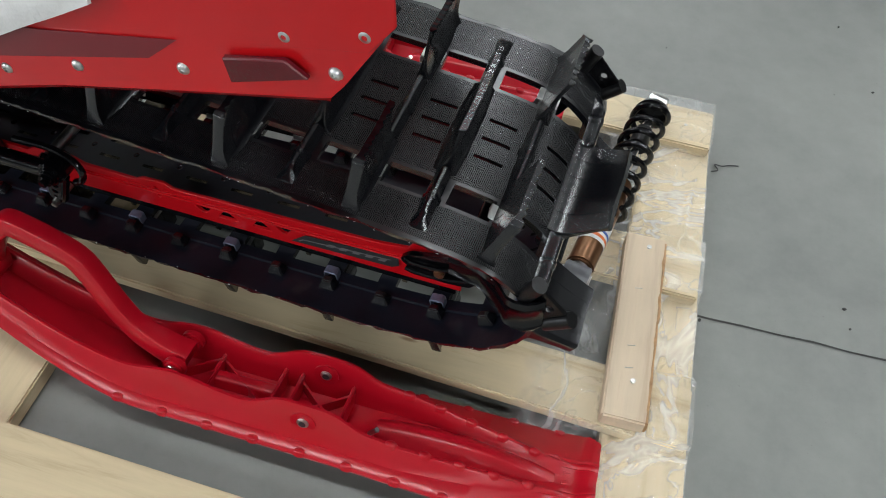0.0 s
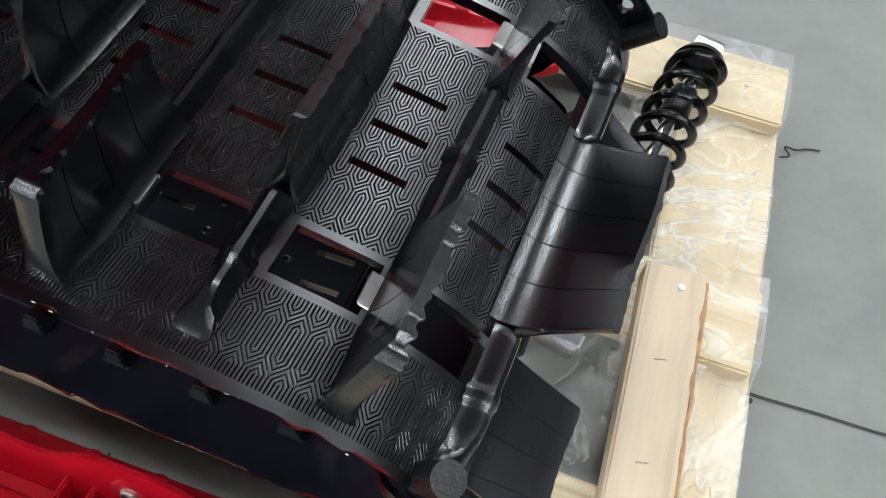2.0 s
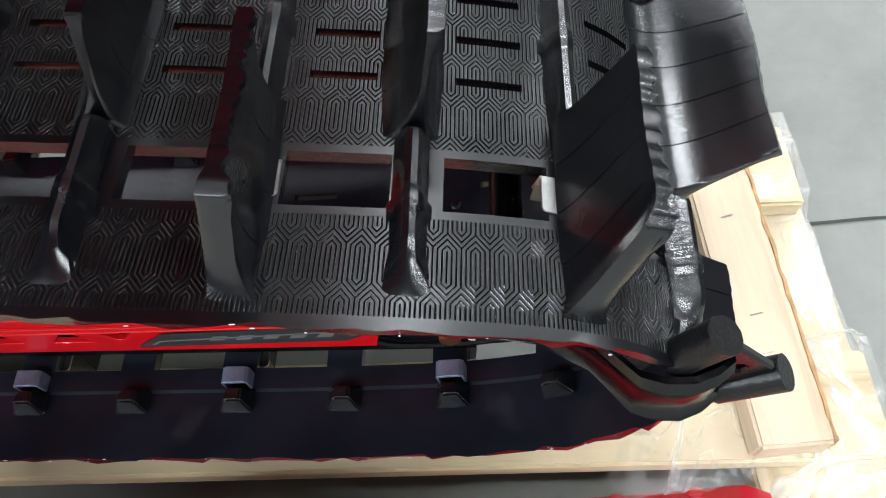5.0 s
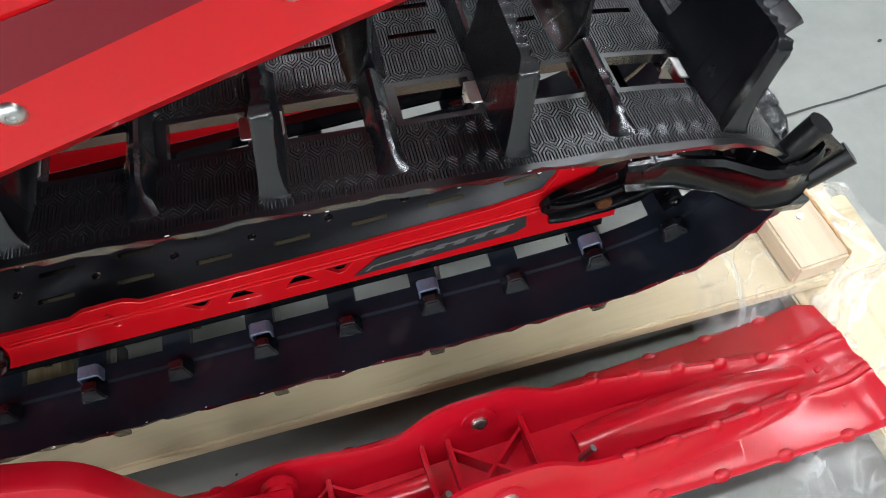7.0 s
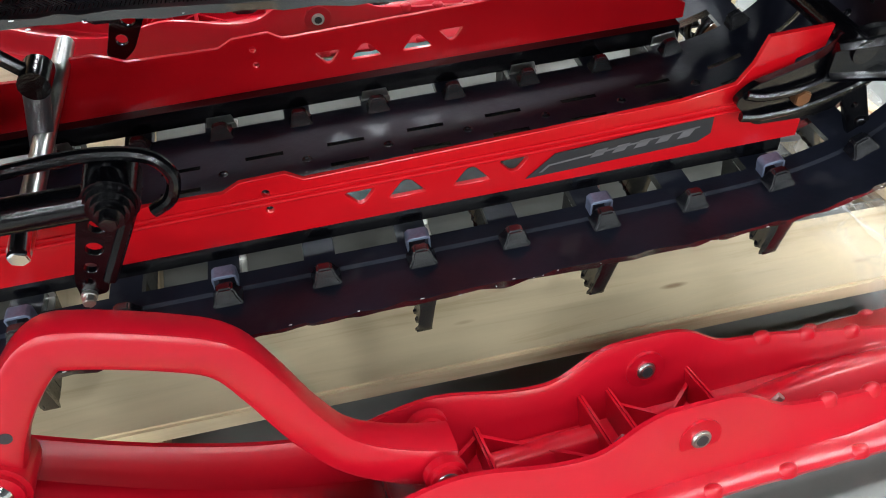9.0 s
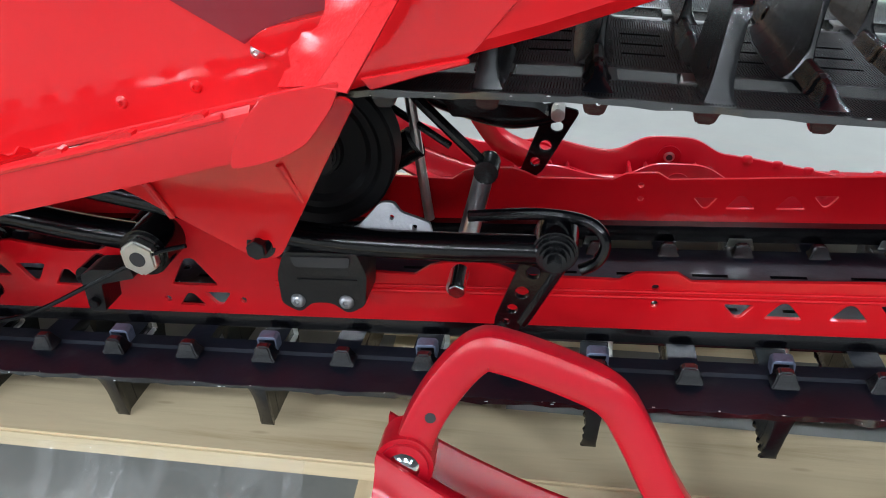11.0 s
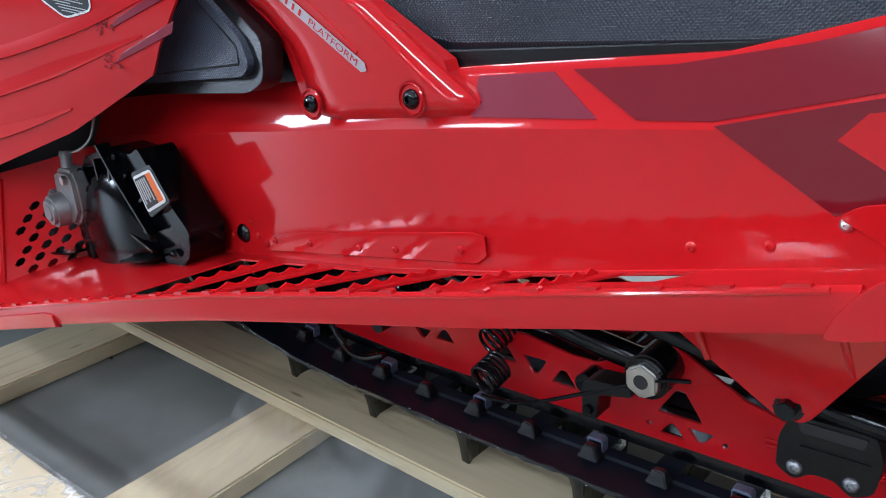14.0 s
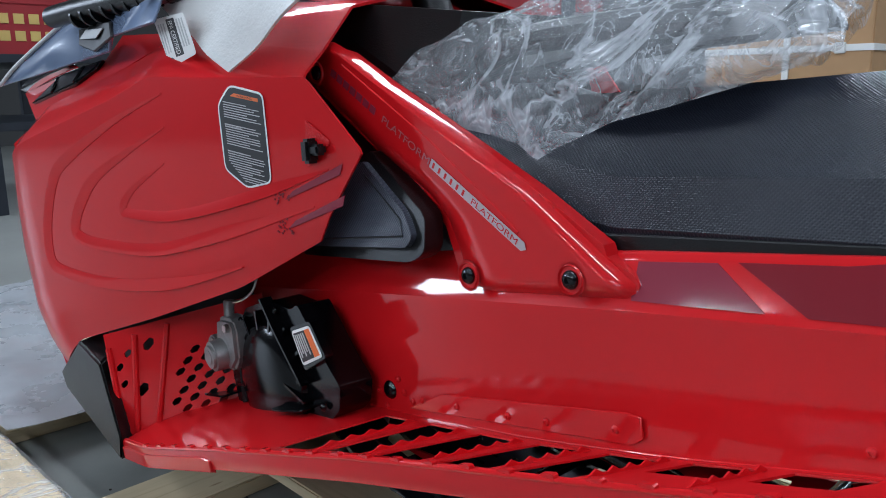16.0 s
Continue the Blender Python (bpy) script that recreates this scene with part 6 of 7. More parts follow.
# Brake: black guard, grey caliper, brass fittings and warning sticker.
gd = [(-1.5, 0.322), (-1.52, 0.42), (-1.443, 0.512), (-1.365, 0.534), (-1.3, 0.528), (-1.28, 0.539), (-1.259, 0.514), (-1.215, 0.462), (-1.185, 0.434), (-1.192, 0.4), (-1.215, 0.38), (-1.347, 0.337)]
GUARD = paint("black_moulded_guard", (0.002, 0.002, 0.0026), 0.14, var=0.2, scale=30, bump=0.05, bscale=300, spec=0.22)
bk = part("brake_guard", slab(rounded(gd, 0.008), 0.055, xz(-0.312), (), 0.007, 2), GUARD, sled, "black ribbed brake guard", 40)
arc = [(-1.47, -0.317, 0.35), (-1.465, -0.317, 0.43), (-1.425, -0.317, 0.475), (-1.37, -0.317, 0.492), (-1.32, -0.317, 0.478), (-1.285, -0.317, 0.43), (-1.275, -0.317, 0.36)]
part("guard_rib", tube(smooth_line(arc, 5), 0.0045, 8), GUARD, bk)
part("guard_dome", loft([ring_pts(Vector((-1.37, -0.312 - h, 0.4)), Vector((1, 0, 0)), Vector((0, 0, 1)), r, 28) for r, h in ((0.098, 0.0), (0.095, 0.007), (0.085, 0.013), (0.062, 0.018), (0.034, 0.021), (0.01, 0.022))]), GUARD, bk)
for a, b in (((-1.33, 0.5), (-1.262, 0.425)), ((-1.36, 0.54), (-1.33, 0.5)), ((-1.32, 0.42), (-1.258, 0.4)), ((-1.44, 0.34), (-1.36, 0.342))):
    part("guard_fin", tube([(a[0], -0.322, a[1]), (b[0], -0.322, b[1])], 1.0, profile=[(-0.002, -0.012), (0.002, -0.012), (0.002, 0.008), (-0.002, 0.008)], up=(0, -1, 0)), GUARD, bk)
for x in (-1.54, -1.29):
    part("guard_foot", slab(rounded([(x - 0.035, -0.35), (x + 0.035, -0.34), (x + 0.03, -0.29), (x - 0.03, -0.29)], 0.008), 0.004, lambda u, v, w: (u, v, lerp_line(BOT, u) + 0.006 + w + (u + 1.4) * 0.05), (), 0.001), GUARD, bk)
STK = [(-1.28, 0.502), (-1.231, 0.518), (-1.202, 0.478), (-1.256, 0.455)]
part("sticker_boss", slab(rounded([(-1.287, 0.506), (-1.23, 0.524), (-1.195, 0.478), (-1.255, 0.447)], 0.006), -0.014, xz(-0.31), (), 0.004, 2), BLACK_STEEL, bk)
stk = part("brake_sticker", slab(rounded(STK, 0.006), -0.0008, xz(-0.3245)), WHITE, bk, "white-rimmed brake warning sticker")


def on_sticker(s, t):
    p = (Vector(STK[0]) * (1 - s) + Vector(STK[3]) * s) * (1 - t) + (Vector(STK[1]) * (1 - s) + Vector(STK[2]) * s) * t
    return tuple(p)


part("sticker_field", slab([on_sticker(0.08, 0.06), on_sticker(0.08, 0.66), on_sticker(0.92, 0.66), on_sticker(0.92, 0.06)], -0.0006, xz(-0.3252)), INK, stk)
part("sticker_heading", slab([on_sticker(0.08, 0.68), on_sticker(0.08, 0.93), on_sticker(0.92, 0.93), on_sticker(0.92, 0.68)], -0.0006, xz(-0.3252)), ORANGE, stk)
for k in range(5):
    t0 = 0.12 + k * 0.105
    part("text_bar", slab([on_sticker(0.14, t0), on_sticker(0.14, t0 + 0.05), on_sticker(0.8 - 0.1 * (k % 2), t0 + 0.05), on_sticker(0.8 - 0.1 * (k % 2), t0)], -0.0005, xz(-0.3258)), PRINT, stk)
for k in range(9):
    a = math.radians(15 + k * 22)
    c, r0, r1 = Vector((-1.37, 0, 0.4)), 0.086, 0.118
    d = Vector((math.cos(a), 0, math.sin(a)))
    part("guard_fin", tube([c + d * r0 + Vector((0, -0.314, 0)), c + d * r1 + Vector((0, -0.312, 0))], 1.0, profile=[(-0.0022, -0.004), (0.0022, -0.004), (0.0022, 0.009), (-0.0022, 0.009)], up=(0, -1, 0)), BLACK_STEEL, bk)
for x, z in ((-1.41, 0.345), (-1.3, 0.352), (-1.225, 0.398), (-1.34, 0.522), (-1.455, 0.49), (-1.29, 0.43)):
    part("guard_bolt", button((x, -0.316, z), (0, -1, 0), 0.0065, 0.005, 10), BLACK_STEEL, bk)
CAST = paint("dull_cast_aluminium", (0.3, 0.295, 0.29), 0.45, metal=0.7, var=0.2, scale=60, bump=0.35, bscale=420)
arm = [[(-1.504, y, 0.49), (-1.488, y, 0.496), (-1.452, y, 0.496), (-1.44, y, 0.484), (-1.44, y, 0.43), (-1.462, y, 0.408), (-1.505, y, 0.41), (-1.512, y, 0.44)] for y in (-0.3, -0.338)]
cal = part("caliper", soften(loft(arm), 0.006, 2), CAST, sled, "grey cast brake caliper", 45)
part("piston_cap", rod((-1.492, -0.33, 0.434), (-1.494, -0.36, 0.432), 0.0275, 0.0245, sides=28, bevel=0.005), CAST, cal)
part("cap_ring", rod((-1.494, -0.359, 0.432), (-1.494, -0.362, 0.432), 0.013, sides=20, bevel=0.001), CAST, cal)
part("caliper_lug", rod((-1.525, -0.315, 0.446), (-1.525, -0.34, 0.446), 0.014, sides=16, bevel=0.003), CAST, cal)
part("caliper_bolt", hexa((-1.459, -0.336, 0.482), (-1.459, -0.346, 0.482), 0.0075), STEEL, cal)
part("banjo", join(rod((-1.485, -0.322, 0.49), (-1.485, -0.32, 0.515), 0.0085), hexa((-1.485, -0.32, 0.512), (-1.485, -0.319, 0.521), 0.0105)), CAST, cal)
part("brake_wire", tube(smooth_line([(-1.485, -0.32, 0.518), (-1.46, -0.31, 0.522), (-1.435, -0.3, 0.54), (-1.43, -0.29, 0.57)], 5), 0.0022, 8), STEEL, cal)

# ---- skis lying loose on the pallet ----
def ski(name, label, m):
    """A red plastic ski: a broad sole, two rounded upright flanges with a bolt hump, a deep trough with webs, rim nubs and a loop handle."""
    sk = thing(name, label, "ski", (0.1, 0, 0), m, group="loose skis")
    L0, L1 = -0.385, 0.58

    def half(x):
        return 0.079 + 0.007 * max(0.0, (x - 0.2) / 0.38) - 0.012 * max(0.0, (x - 0.562) / 0.018) - 0.024 * max(0.0, (-0.1 - x) / 0.285) ** 1.5

    def rise(x):
        return 0.12 * max(0.0, (-0.1 - x) / 0.285) ** 1.6 + 0.008 * max(0.0, (x - 0.48) / 0.1) ** 2

    def wall(x):
        w = 0.036 + 0.03 * math.exp(-((x - 0.155) / 0.07) ** 4) + 0.018 * math.exp(-((x + 0.05) / 0.06) ** 2)
        return w * (1 - 0.97 * min(1, max(0, (x - 0.26) / 0.27))) * (1 - 0.45 * min(1, max(0, (-0.1 - x) / 0.28)))

    def taper(x):
        return min(1, max(0.0, (x - 0.3) / 0.22))

    sec = []
    n = 110
    for i in range(n + 1):
        x = L0 + (L1 - L0) * i / n
        h, z, wl, k = half(x), 0.012 + rise(x), wall(x), taper(x)
        a = h * (0.58 - 0.28 * k)
        floor = -0.005 + 0.017 * k
        lip = 0.006 * min(1, max(0.0, (x - 0.554) / 0.012))
        keel = 0.006 * (1 if -0.1 < x < 0.5 else 0)
        rim = 0.0035 * math.exp(-((x - 0.55) / 0.02) ** 2)
        ring = [(-h, 0.0), (-h - 0.002, 0.006), (-h + 0.003, 0.0105 + lip), (-a - 0.016, 0.0125 + lip), (-a - 0.0085, 0.015 + wl * 0.35 + lip), (-a - 0.0058, 0.0125 + wl * 0.9 + lip), (-a - 0.003, 0.0145 + wl + lip), (-a + 0.0015, 0.0145 + wl + lip),
                (-a + 0.0045, 0.0125 + wl * 0.9 + lip), (-a + 0.0075, 0.014 + wl * 0.3 + lip), (-a + 0.014, 0.011 + floor * (1 - k) + lip), (0, 0.009 + floor * (1 - k) + lip + rim)]
        full = ring + [(-y, w) for y, w in reversed(ring[:-1])]
        sec.append([(x, y, z + w) for y, w in full] + [(x, 0.018, z - keel), (x, -0.018, z - keel)])
    part("ski_body", loft(sec), RED_PLASTIC, sk, "", 44)

    def nub(x, y, z, r, h, name):
        ring = [[(x + r * f * math.cos(a), y + r * 0.62 * f * math.sin(a), z + w) for a in [2 * math.pi * q / 12 for q in range(12)]] for f, w in ((1.25, -0.004), (1.0, h * 0.45), (0.8, h * 0.85), (0.45, h))]
        return part(name, loft(ring), RED_PLASTIC, sk, "", 60)

    for k in range(10):
        x = -0.13 + k * 0.072
        for s in (-1, 1):
            nub(x, s * (half(x) - 0.003), 0.0195 + rise(x), 0.009, 0.005, "rim_nub")
    for k in range(5):
        x = 0.285 + k * 0.05
        for s in (-1, 1):
            a = half(x) * (0.58 - 0.28 * taper(x))
            nub(x, s * a, 0.0245 + wall(x), 0.009, 0.006, "wall_nub")
    # long raised spine towards the tail, with a hollow on either side
    line = [(0.25 + 0.03 * i, 0.0, 0.02 + 0.019 * math.sin(math.pi * min(1, (i + 0.6) / 9.6)) ** 0.8) for i in range(10)]
    part("spine", tube(smooth_line(line, 3), 1.0, profile=[(-0.024, -0.012), (-0.009, 0.003), (-0.004, 0.0055), (0.004, 0.0055), (0.009, 0.003), (0.024, -0.012)], up=(0, 0, 1)), RED_PLASTIC, sk, "", 50)
    for k in range(7):
        part("embossed_bar", slab([(0.0, 0.0), (0.011, 0.003), (0.011, 0.009), (0.0, 0.006)], 0.0016, lambda u, v, w, k=k: (0.532 + u, -0.056 + k * 0.016 + v, 0.0252 + w), (), 0.0004), RED_PLASTIC, sk)
    # webs across the trough and the slanting braces between them
    for x, f in ((-0.1, 0.42), (-0.012, 0.6), (0.09, 0.7), (0.118, 0.55), (0.2, 0.6)):
        a = half(x) * 0.58
        part("cross_rib", box(x - 0.0028, x + 0.0028, -a + 0.001, a - 0.001, 0.012, 0.014 + wall(x) * f, 0.0022), RED_PLASTIC, sk)
    for x0, x1, s in ((-0.1, -0.012, 1), (-0.012, 0.09, -1), (0.118, 0.2, 1), (0.118, 0.2, -1)):
        part("web_rib", tube([(x0, -0.034 * s, 0.028), (x1, 0.034 * s, 0.028)], 1.0, profile=[(-0.0026, -0.014), (0.0026, -0.014), (0.0018, 0.008), (-0.0018, 0.008)]), RED_PLASTIC, sk, "", 60)
    part("trough_bar", tube([(-0.012, 0.004, 0.03), (0.09, 0.004, 0.034)], 1.0, profile=[(-0.012, -0.02), (-0.011, 0.0), (-0.007, 0.004), (0.007, 0.004), (0.011, 0.0), (0.012, -0.02)]), RED_PLASTIC, sk, "", 50)
    for s in (-1, 1):
        y = s * half(0.155) * 0.58
        bs = part("bolt_boss", rod((0.155, y - 0.0085, 0.06), (0.155, y + 0.0085, 0.06), 0.0235, sides=32, bevel=0.004), RED_PLASTIC, sk, "", 50)
        part("sleeve", rod((0.155, y - 0.0115, 0.06), (0.155, y + 0.0115, 0.06), 0.0092, sides=18, bevel=0.0015), STEEL, bs, "steel bolt sleeve")
        part("bore", rod((0.155, y - 0.012, 0.06), (0.155, y + 0.012, 0.06), 0.0055, sides=12), INK, bs)
    for x in (0.245, 0.09):
        part("pin", rod((x, -0.02, 0.03), (x + 0.012, -0.024, 0.05), 0.004, sides=10), STEEL, sk)
    # loop handle
    line = smooth_line([(-0.365, 0.0, 0.13), (-0.354, 0.0, 0.175), (-0.335, 0.0, 0.213), (-0.31, 0.0, 0.243), (-0.288, 0.0, 0.244), (-0.237, 0.0, 0.228), (-0.203, 0.0, 0.211), (-0.182, 0.0, 0.18), (-0.158, 0.0, 0.135), (-0.13, 0.0, 0.098), (-0.09, 0.0, 0.074), (-0.05, 0.0, 0.06)], 6)
    prof = [(-0.017, -0.010), (-0.0155, -0.0145), (-0.011, -0.017), (0.011, -0.017), (0.0155, -0.0145), (0.017, -0.010), (0.017, 0.010), (0.0155, 0.0145), (0.011, 0.017), (-0.011, 0.017), (-0.0155, 0.0145), (-0.017, 0.010)]
    lo = part("loop_handle", tube(line, [0.92 + 0.33 * max(0, (i - 52) / 14) for i in range(len(line))], profile=prof, up=(0, 1, 0)), RED_PLASTIC, sk, "", 36)
    hub = part("front_hinge", rod((-0.365, -0.024, 0.148), (-0.365, 0.024, 0.148), 0.024, sides=28, bevel=0.004), RED_PLASTIC, sk)
    for s in (-1, 1):
        part("hinge_bolt", button((-0.365, s * 0.024, 0.148), (0, s, 0), 0.0135, 0.005), CHROME, hub, "zinc-plated hinge bolt")
        part("hinge_lug", rod((-0.058, s * 0.02, 0.066), (-0.058, s * 0.036, 0.066), 0.018, sides=24, bevel=0.004), RED_PLASTIC, sk, "", 50)
        part("hinge_bolt", button((-0.058, s * 0.036, 0.066), (0, s, 0), 0.01, 0.004), CHROME, lo)
        part("drill_hole", rod((-0.345, s * 0.0155, 0.19), (-0.345, s * 0.0162, 0.19), 0.0045, sides=12), INK, lo)
    return sk


SKI_M = Matrix.Translation((0.0, -0.303, 0.036)) @ pose(0, 0, 0, -14, 0, 0.4)
ski("ski", "glossy red plastic ski with loop handle on the pallet", SKI_M)
ski("ski", "red plastic ski lying beyond the snowmobile track", Matrix.Translation((-0.19, 0.47, 0.064)) @ pose(0, 0, 0, 5, 0, 0))

# ---- loose things on and round the sled ----
# Rear shock lying across the pallet.
S_EYE, S_TOP = Vector((0.483, 0.036, 0.1)), Vector((0.556, 0.455, 0.094))
ax = (S_TOP - S_EYE).normalized()
shock = thing("rear_shock", "loose rear shock with black coil spring on pallet film", "shock absorber", (0.55, 0.3, 0.06))


def along(d, r=0.0, a=0.0):
    u = ax.cross(Vector((0, 0, 1))).normalized()
    v = u.cross(ax)
    return S_EYE + ax * (d * 0.905) + u * (r * math.cos(a)) + v * (r * math.sin(a))


body = part("damper_body", rod(along(0.02), along(0.25), 0.024, sides=24, bevel=0.003), BRONZE, shock, "bronze-coloured damper body")
part("label_band", rod(along(0.075), along(0.125), 0.0246, sides=24), WHITE, body, "white label band with coloured print")
part("label_stripe", rod(along(0.097), along(0.103), 0.0249, sides=24), paint("blue_print", (0.05, 0.12, 0.4), 0.4, var=0.05), body)
part("label_print", rod(along(0.083), along(0.09), 0.0249, sides=24), ORANGE, body)
part("lower_eye", join(rod(along(0.0) + Vector((-0.022, 0.004, 0)), along(0.0) + Vector((0.022, -0.004, 0)), 0.02, sides=22, bevel=0.002), rod(along(0.0), along(0.03), 0.016)), GREY_ALU, shock)
part("eye_bush", rod(along(0.0) + Vector((-0.025, 0.005, 0)), along(0.0) + Vector((0.025, -0.005, 0)), 0.009, sides=16), STEEL, shock)
part("piston_rod", rod(along(0.24), along(0.44), 0.0085, sides=18), CHROME, shock, "bright piston rod")
part("bump_rubber", rod(along(0.36), along(0.42), 0.019, 0.016, 20, 0.003), BLACK_PLASTIC, shock)
pts = coil(along(0.17), along(0.475), 0.0325, 7.2, 0.005, 26)
part("coil_spring", tube(pts, 0.0058, 10), BLACK_STEEL, shock, "black wound spring")
part("spring_seat", join(rod(along(0.47), along(0.486), 0.036, 0.03, 24, 0.002), rod(along(0.48), along(0.505), 0.02, 0.014, 18, 0.002)), BLACK_STEEL, shock)
part("upper_eye", join(rod(along(0.515) + Vector((-0.018, 0.004, 0)), along(0.515) + Vector((0.018, -0.004, 0)), 0.0135, sides=18, bevel=0.002), rod(along(0.49), along(0.515), 0.009)), STEEL, shock)


def sheet(nx, ny, f):
    bm = bmesh.new()
    g = [[bm.verts.new(f(i / nx, j / ny)) for i in range(nx + 1)] for j in range(ny + 1)]
    for a, b in zip(g, g[1:]):
        for i in range(nx):
            bm.faces.new((a[i], a[i + 1], b[i + 1], b[i]))
    return bm


# Clear film stretched over the pallet's rear end.
def pallet_top(x, y):
    z = 0.012
    if 0.583 < x < 0.716:
        z = LOW
    for y0, y1 in ((-0.56, -0.45), (-0.185, -0.08), (0.095, 0.2), (0.455, 0.56)):
        e = max(0.0, min(1.0, min(y - y0, y1 - y) / 0.03 + 1.0))
        z = max(z, LOW * 0.6 + (TOP - LOW * 0.6) * e)
    return z


CREASES = [(random.Random(40 + k).uniform(0.44, 0.72), random.Random(60 + k).uniform(-0.55, 0.55), random.Random(80 + k).uniform(-1.3, 1.3), random.Random(90 + k).uniform(0.05, 0.22)) for k in range(34)]


def film_at(s, t):
    x, y = 0.43 + s * 0.29, -0.57 + t * 1.14
    z = pallet_top(x, y) + 0.004
    z += 0.009 * (0.5 - abs(noise.noise((x * 9 + y * 5, y * 6 - x * 4, 0)))) + 0.0014 * (0.5 - abs(noise.noise((x * 26, y * 16 + x * 14, 3))))
    for cx, cy, a, half in CREASES:
        d, l = (x - cx) * math.cos(a) - (y - cy) * math.sin(a), (x - cx) * math.sin(a) + (y - cy) * math.cos(a)
        if abs(l) < half:
            z += 0.0055 * math.exp(-(d / 0.0045) ** 2) * (1 - (l / half) ** 2)
    if s > 0.985:
        z = 0.008
    if 0.565 < x < 0.648 and -0.195 < y < 0.175:
        z = min(z, TOP + 0.0005)
    return END @ Vector((x + (0.004 if s > 0.985 else 0), y, z))


fl = whole("pallet_film", sheet(110, 330, film_at), FILM, "crinkled clear plastic film stretched over the pallet end", "plastic film", (0.55, 0, 0.03))
fl.visible_shadow = False


def film_front(s, t):
    x, y = -2.6 + s * 2.35, -0.46 + t * 0.28
    z = pallet_top(x, y) + 0.004 + 0.01 * abs(noise.noise((x * 9, y * 9, 7))) + 0.004 * abs(noise.noise((x * 40, y * 25, 1)))
    for x0, x1 in ((-0.435, -0.295), (-1.28, -1.125), (-2.12, -1.97)):
        if x0 - 0.02 < x < x1 + 0.02:
            z = max(z, LOW + 0.004)
    return (x, y, z)


fl = whole("pallet_film", sheet(160, 30, lambda s, t: film_front(0.58 + s * 0.32, t)), FILM_THIN, "crinkled clear plastic film lying between the pallet beams", "plastic film", (-0.4, -0.3, 0.02))
fl.visible_shadow = False

def film_beam(s, t):
    x, a = -2.7 + s * 1.75, t * 0.21
    wob = 0.005 * abs(noise.noise((x * 6, a * 20, 3))) + 0.003 * abs(noise.noise((x * 30, a * 30, 5)))
    if a < 0.05:
        return (x, -0.566 - wob, 0.012 + a)
    if a < 0.165:
        return (x, -0.566 + (a - 0.05), TOP + 0.004 + wob)
    return (x, -0.446 + wob, TOP + 0.002 - (a - 0.165) * 0.9)


fl = whole("pallet_film", sheet(170, 40, film_beam), FILM_BEAM, "glossy clear plastic film wrapped round a pallet beam", "plastic film", (-1.8, -0.5, 0.03))
fl.visible_shadow = False

# Crumpled clear bag with spare parts on the seat.
BAG_EDGE = [(-1.3, 0.83), (-1.22, 0.796), (-1.1, 0.79), (-0.98, 0.765), (-0.93, 0.752), (-0.9, 0.733), (-0.87, 0.747), (-0.8, 0.77), (-0.725, 0.783), (-0.627, 0.803), (-0.56, 0.83)]


def bag_at(s, t):
    x = -1.245 + s * 0.665
    cx = abs((s - 0.5) / 0.5)
    full = max(0.0, 1.0 - cx ** 3) ** 0.7
    edge = lerp_line(BAG_EDGE, x)
    a = math.pi * t
    n1, n2 = noise.noise((x * 6, t * 3, 1)), noise.noise((x * 15 + t * 5, t * 8, 4))
    n3 = abs(noise.noise((x * 26 - t * 9, t * 15, 9)))
    y = -0.205 + 0.02 * (1 - full) + (0.33 * full + 0.02) * (1 - math.cos(a)) / 2
    z = edge + (0.93 - edge) * full * math.sin(a) ** 0.9 * (1.0 - 0.12 * t) + 0.05 * t
    lift = min(1.0, t * 7)
    y += (0.022 * n1 + 0.012 * n2 - 0.007 * n3) * (0.35 + 0.65 * lift)
    z += (0.026 * n1 + 0.016 * n2 - 0.01 * n3) * lift
    return (x, y, z)


bag = whole("plastic_bag", sheet(150, 90, bag_at), BAG, "crumpled clear plastic bag of parts resting on the seat", "plastic bag", (-0.9, -0.06, 0.8), SLED, angle=70)
bag.visible_shadow = False
kit = thing("windshield_part", "black plastic windshield part wrapped inside a clear bag", "windshield", (-0.9, -0.03, 0.82), SLED)
part("shell", thicken(loft([[(-1.08, -0.12, 0.835), (-1.03, -0.05, 0.89), (-1.08, 0.06, 0.85)], [(-0.9, -0.15, 0.845), (-0.88, -0.06, 0.905), (-0.9, 0.08, 0.86)], [(-0.68, -0.13, 0.845), (-0.66, -0.05, 0.90), (-0.68, 0.08, 0.86)]], False), 0.006), BLACK_PLASTIC, kit)
part("fold", tube(smooth_line([(-1.06, -0.12, 0.86), (-0.95, -0.14, 0.875), (-0.72, -0.12, 0.87)], 6), 0.018, 10), BLACK_PLASTIC, kit)

# Foam sheet and paper tag hung on the handlebar.
def foam_at(s, t):
    a, b, c, d = Vector((-1.575, -0.36, 1.02)), Vector((-1.33, -0.355, 0.872)), Vector((-1.0, -0.33, 1.0)), Vector((-1.2, -0.25, 1.15))
    p = (a * (1 - s) + b * s) * (1 - t) + (d * (1 - s) + c * s) * t
    p.y += 0.012 * noise.noise((s * 3, t * 3, 5)) - 0.02 * math.sin(math.pi * s) * t
    return p


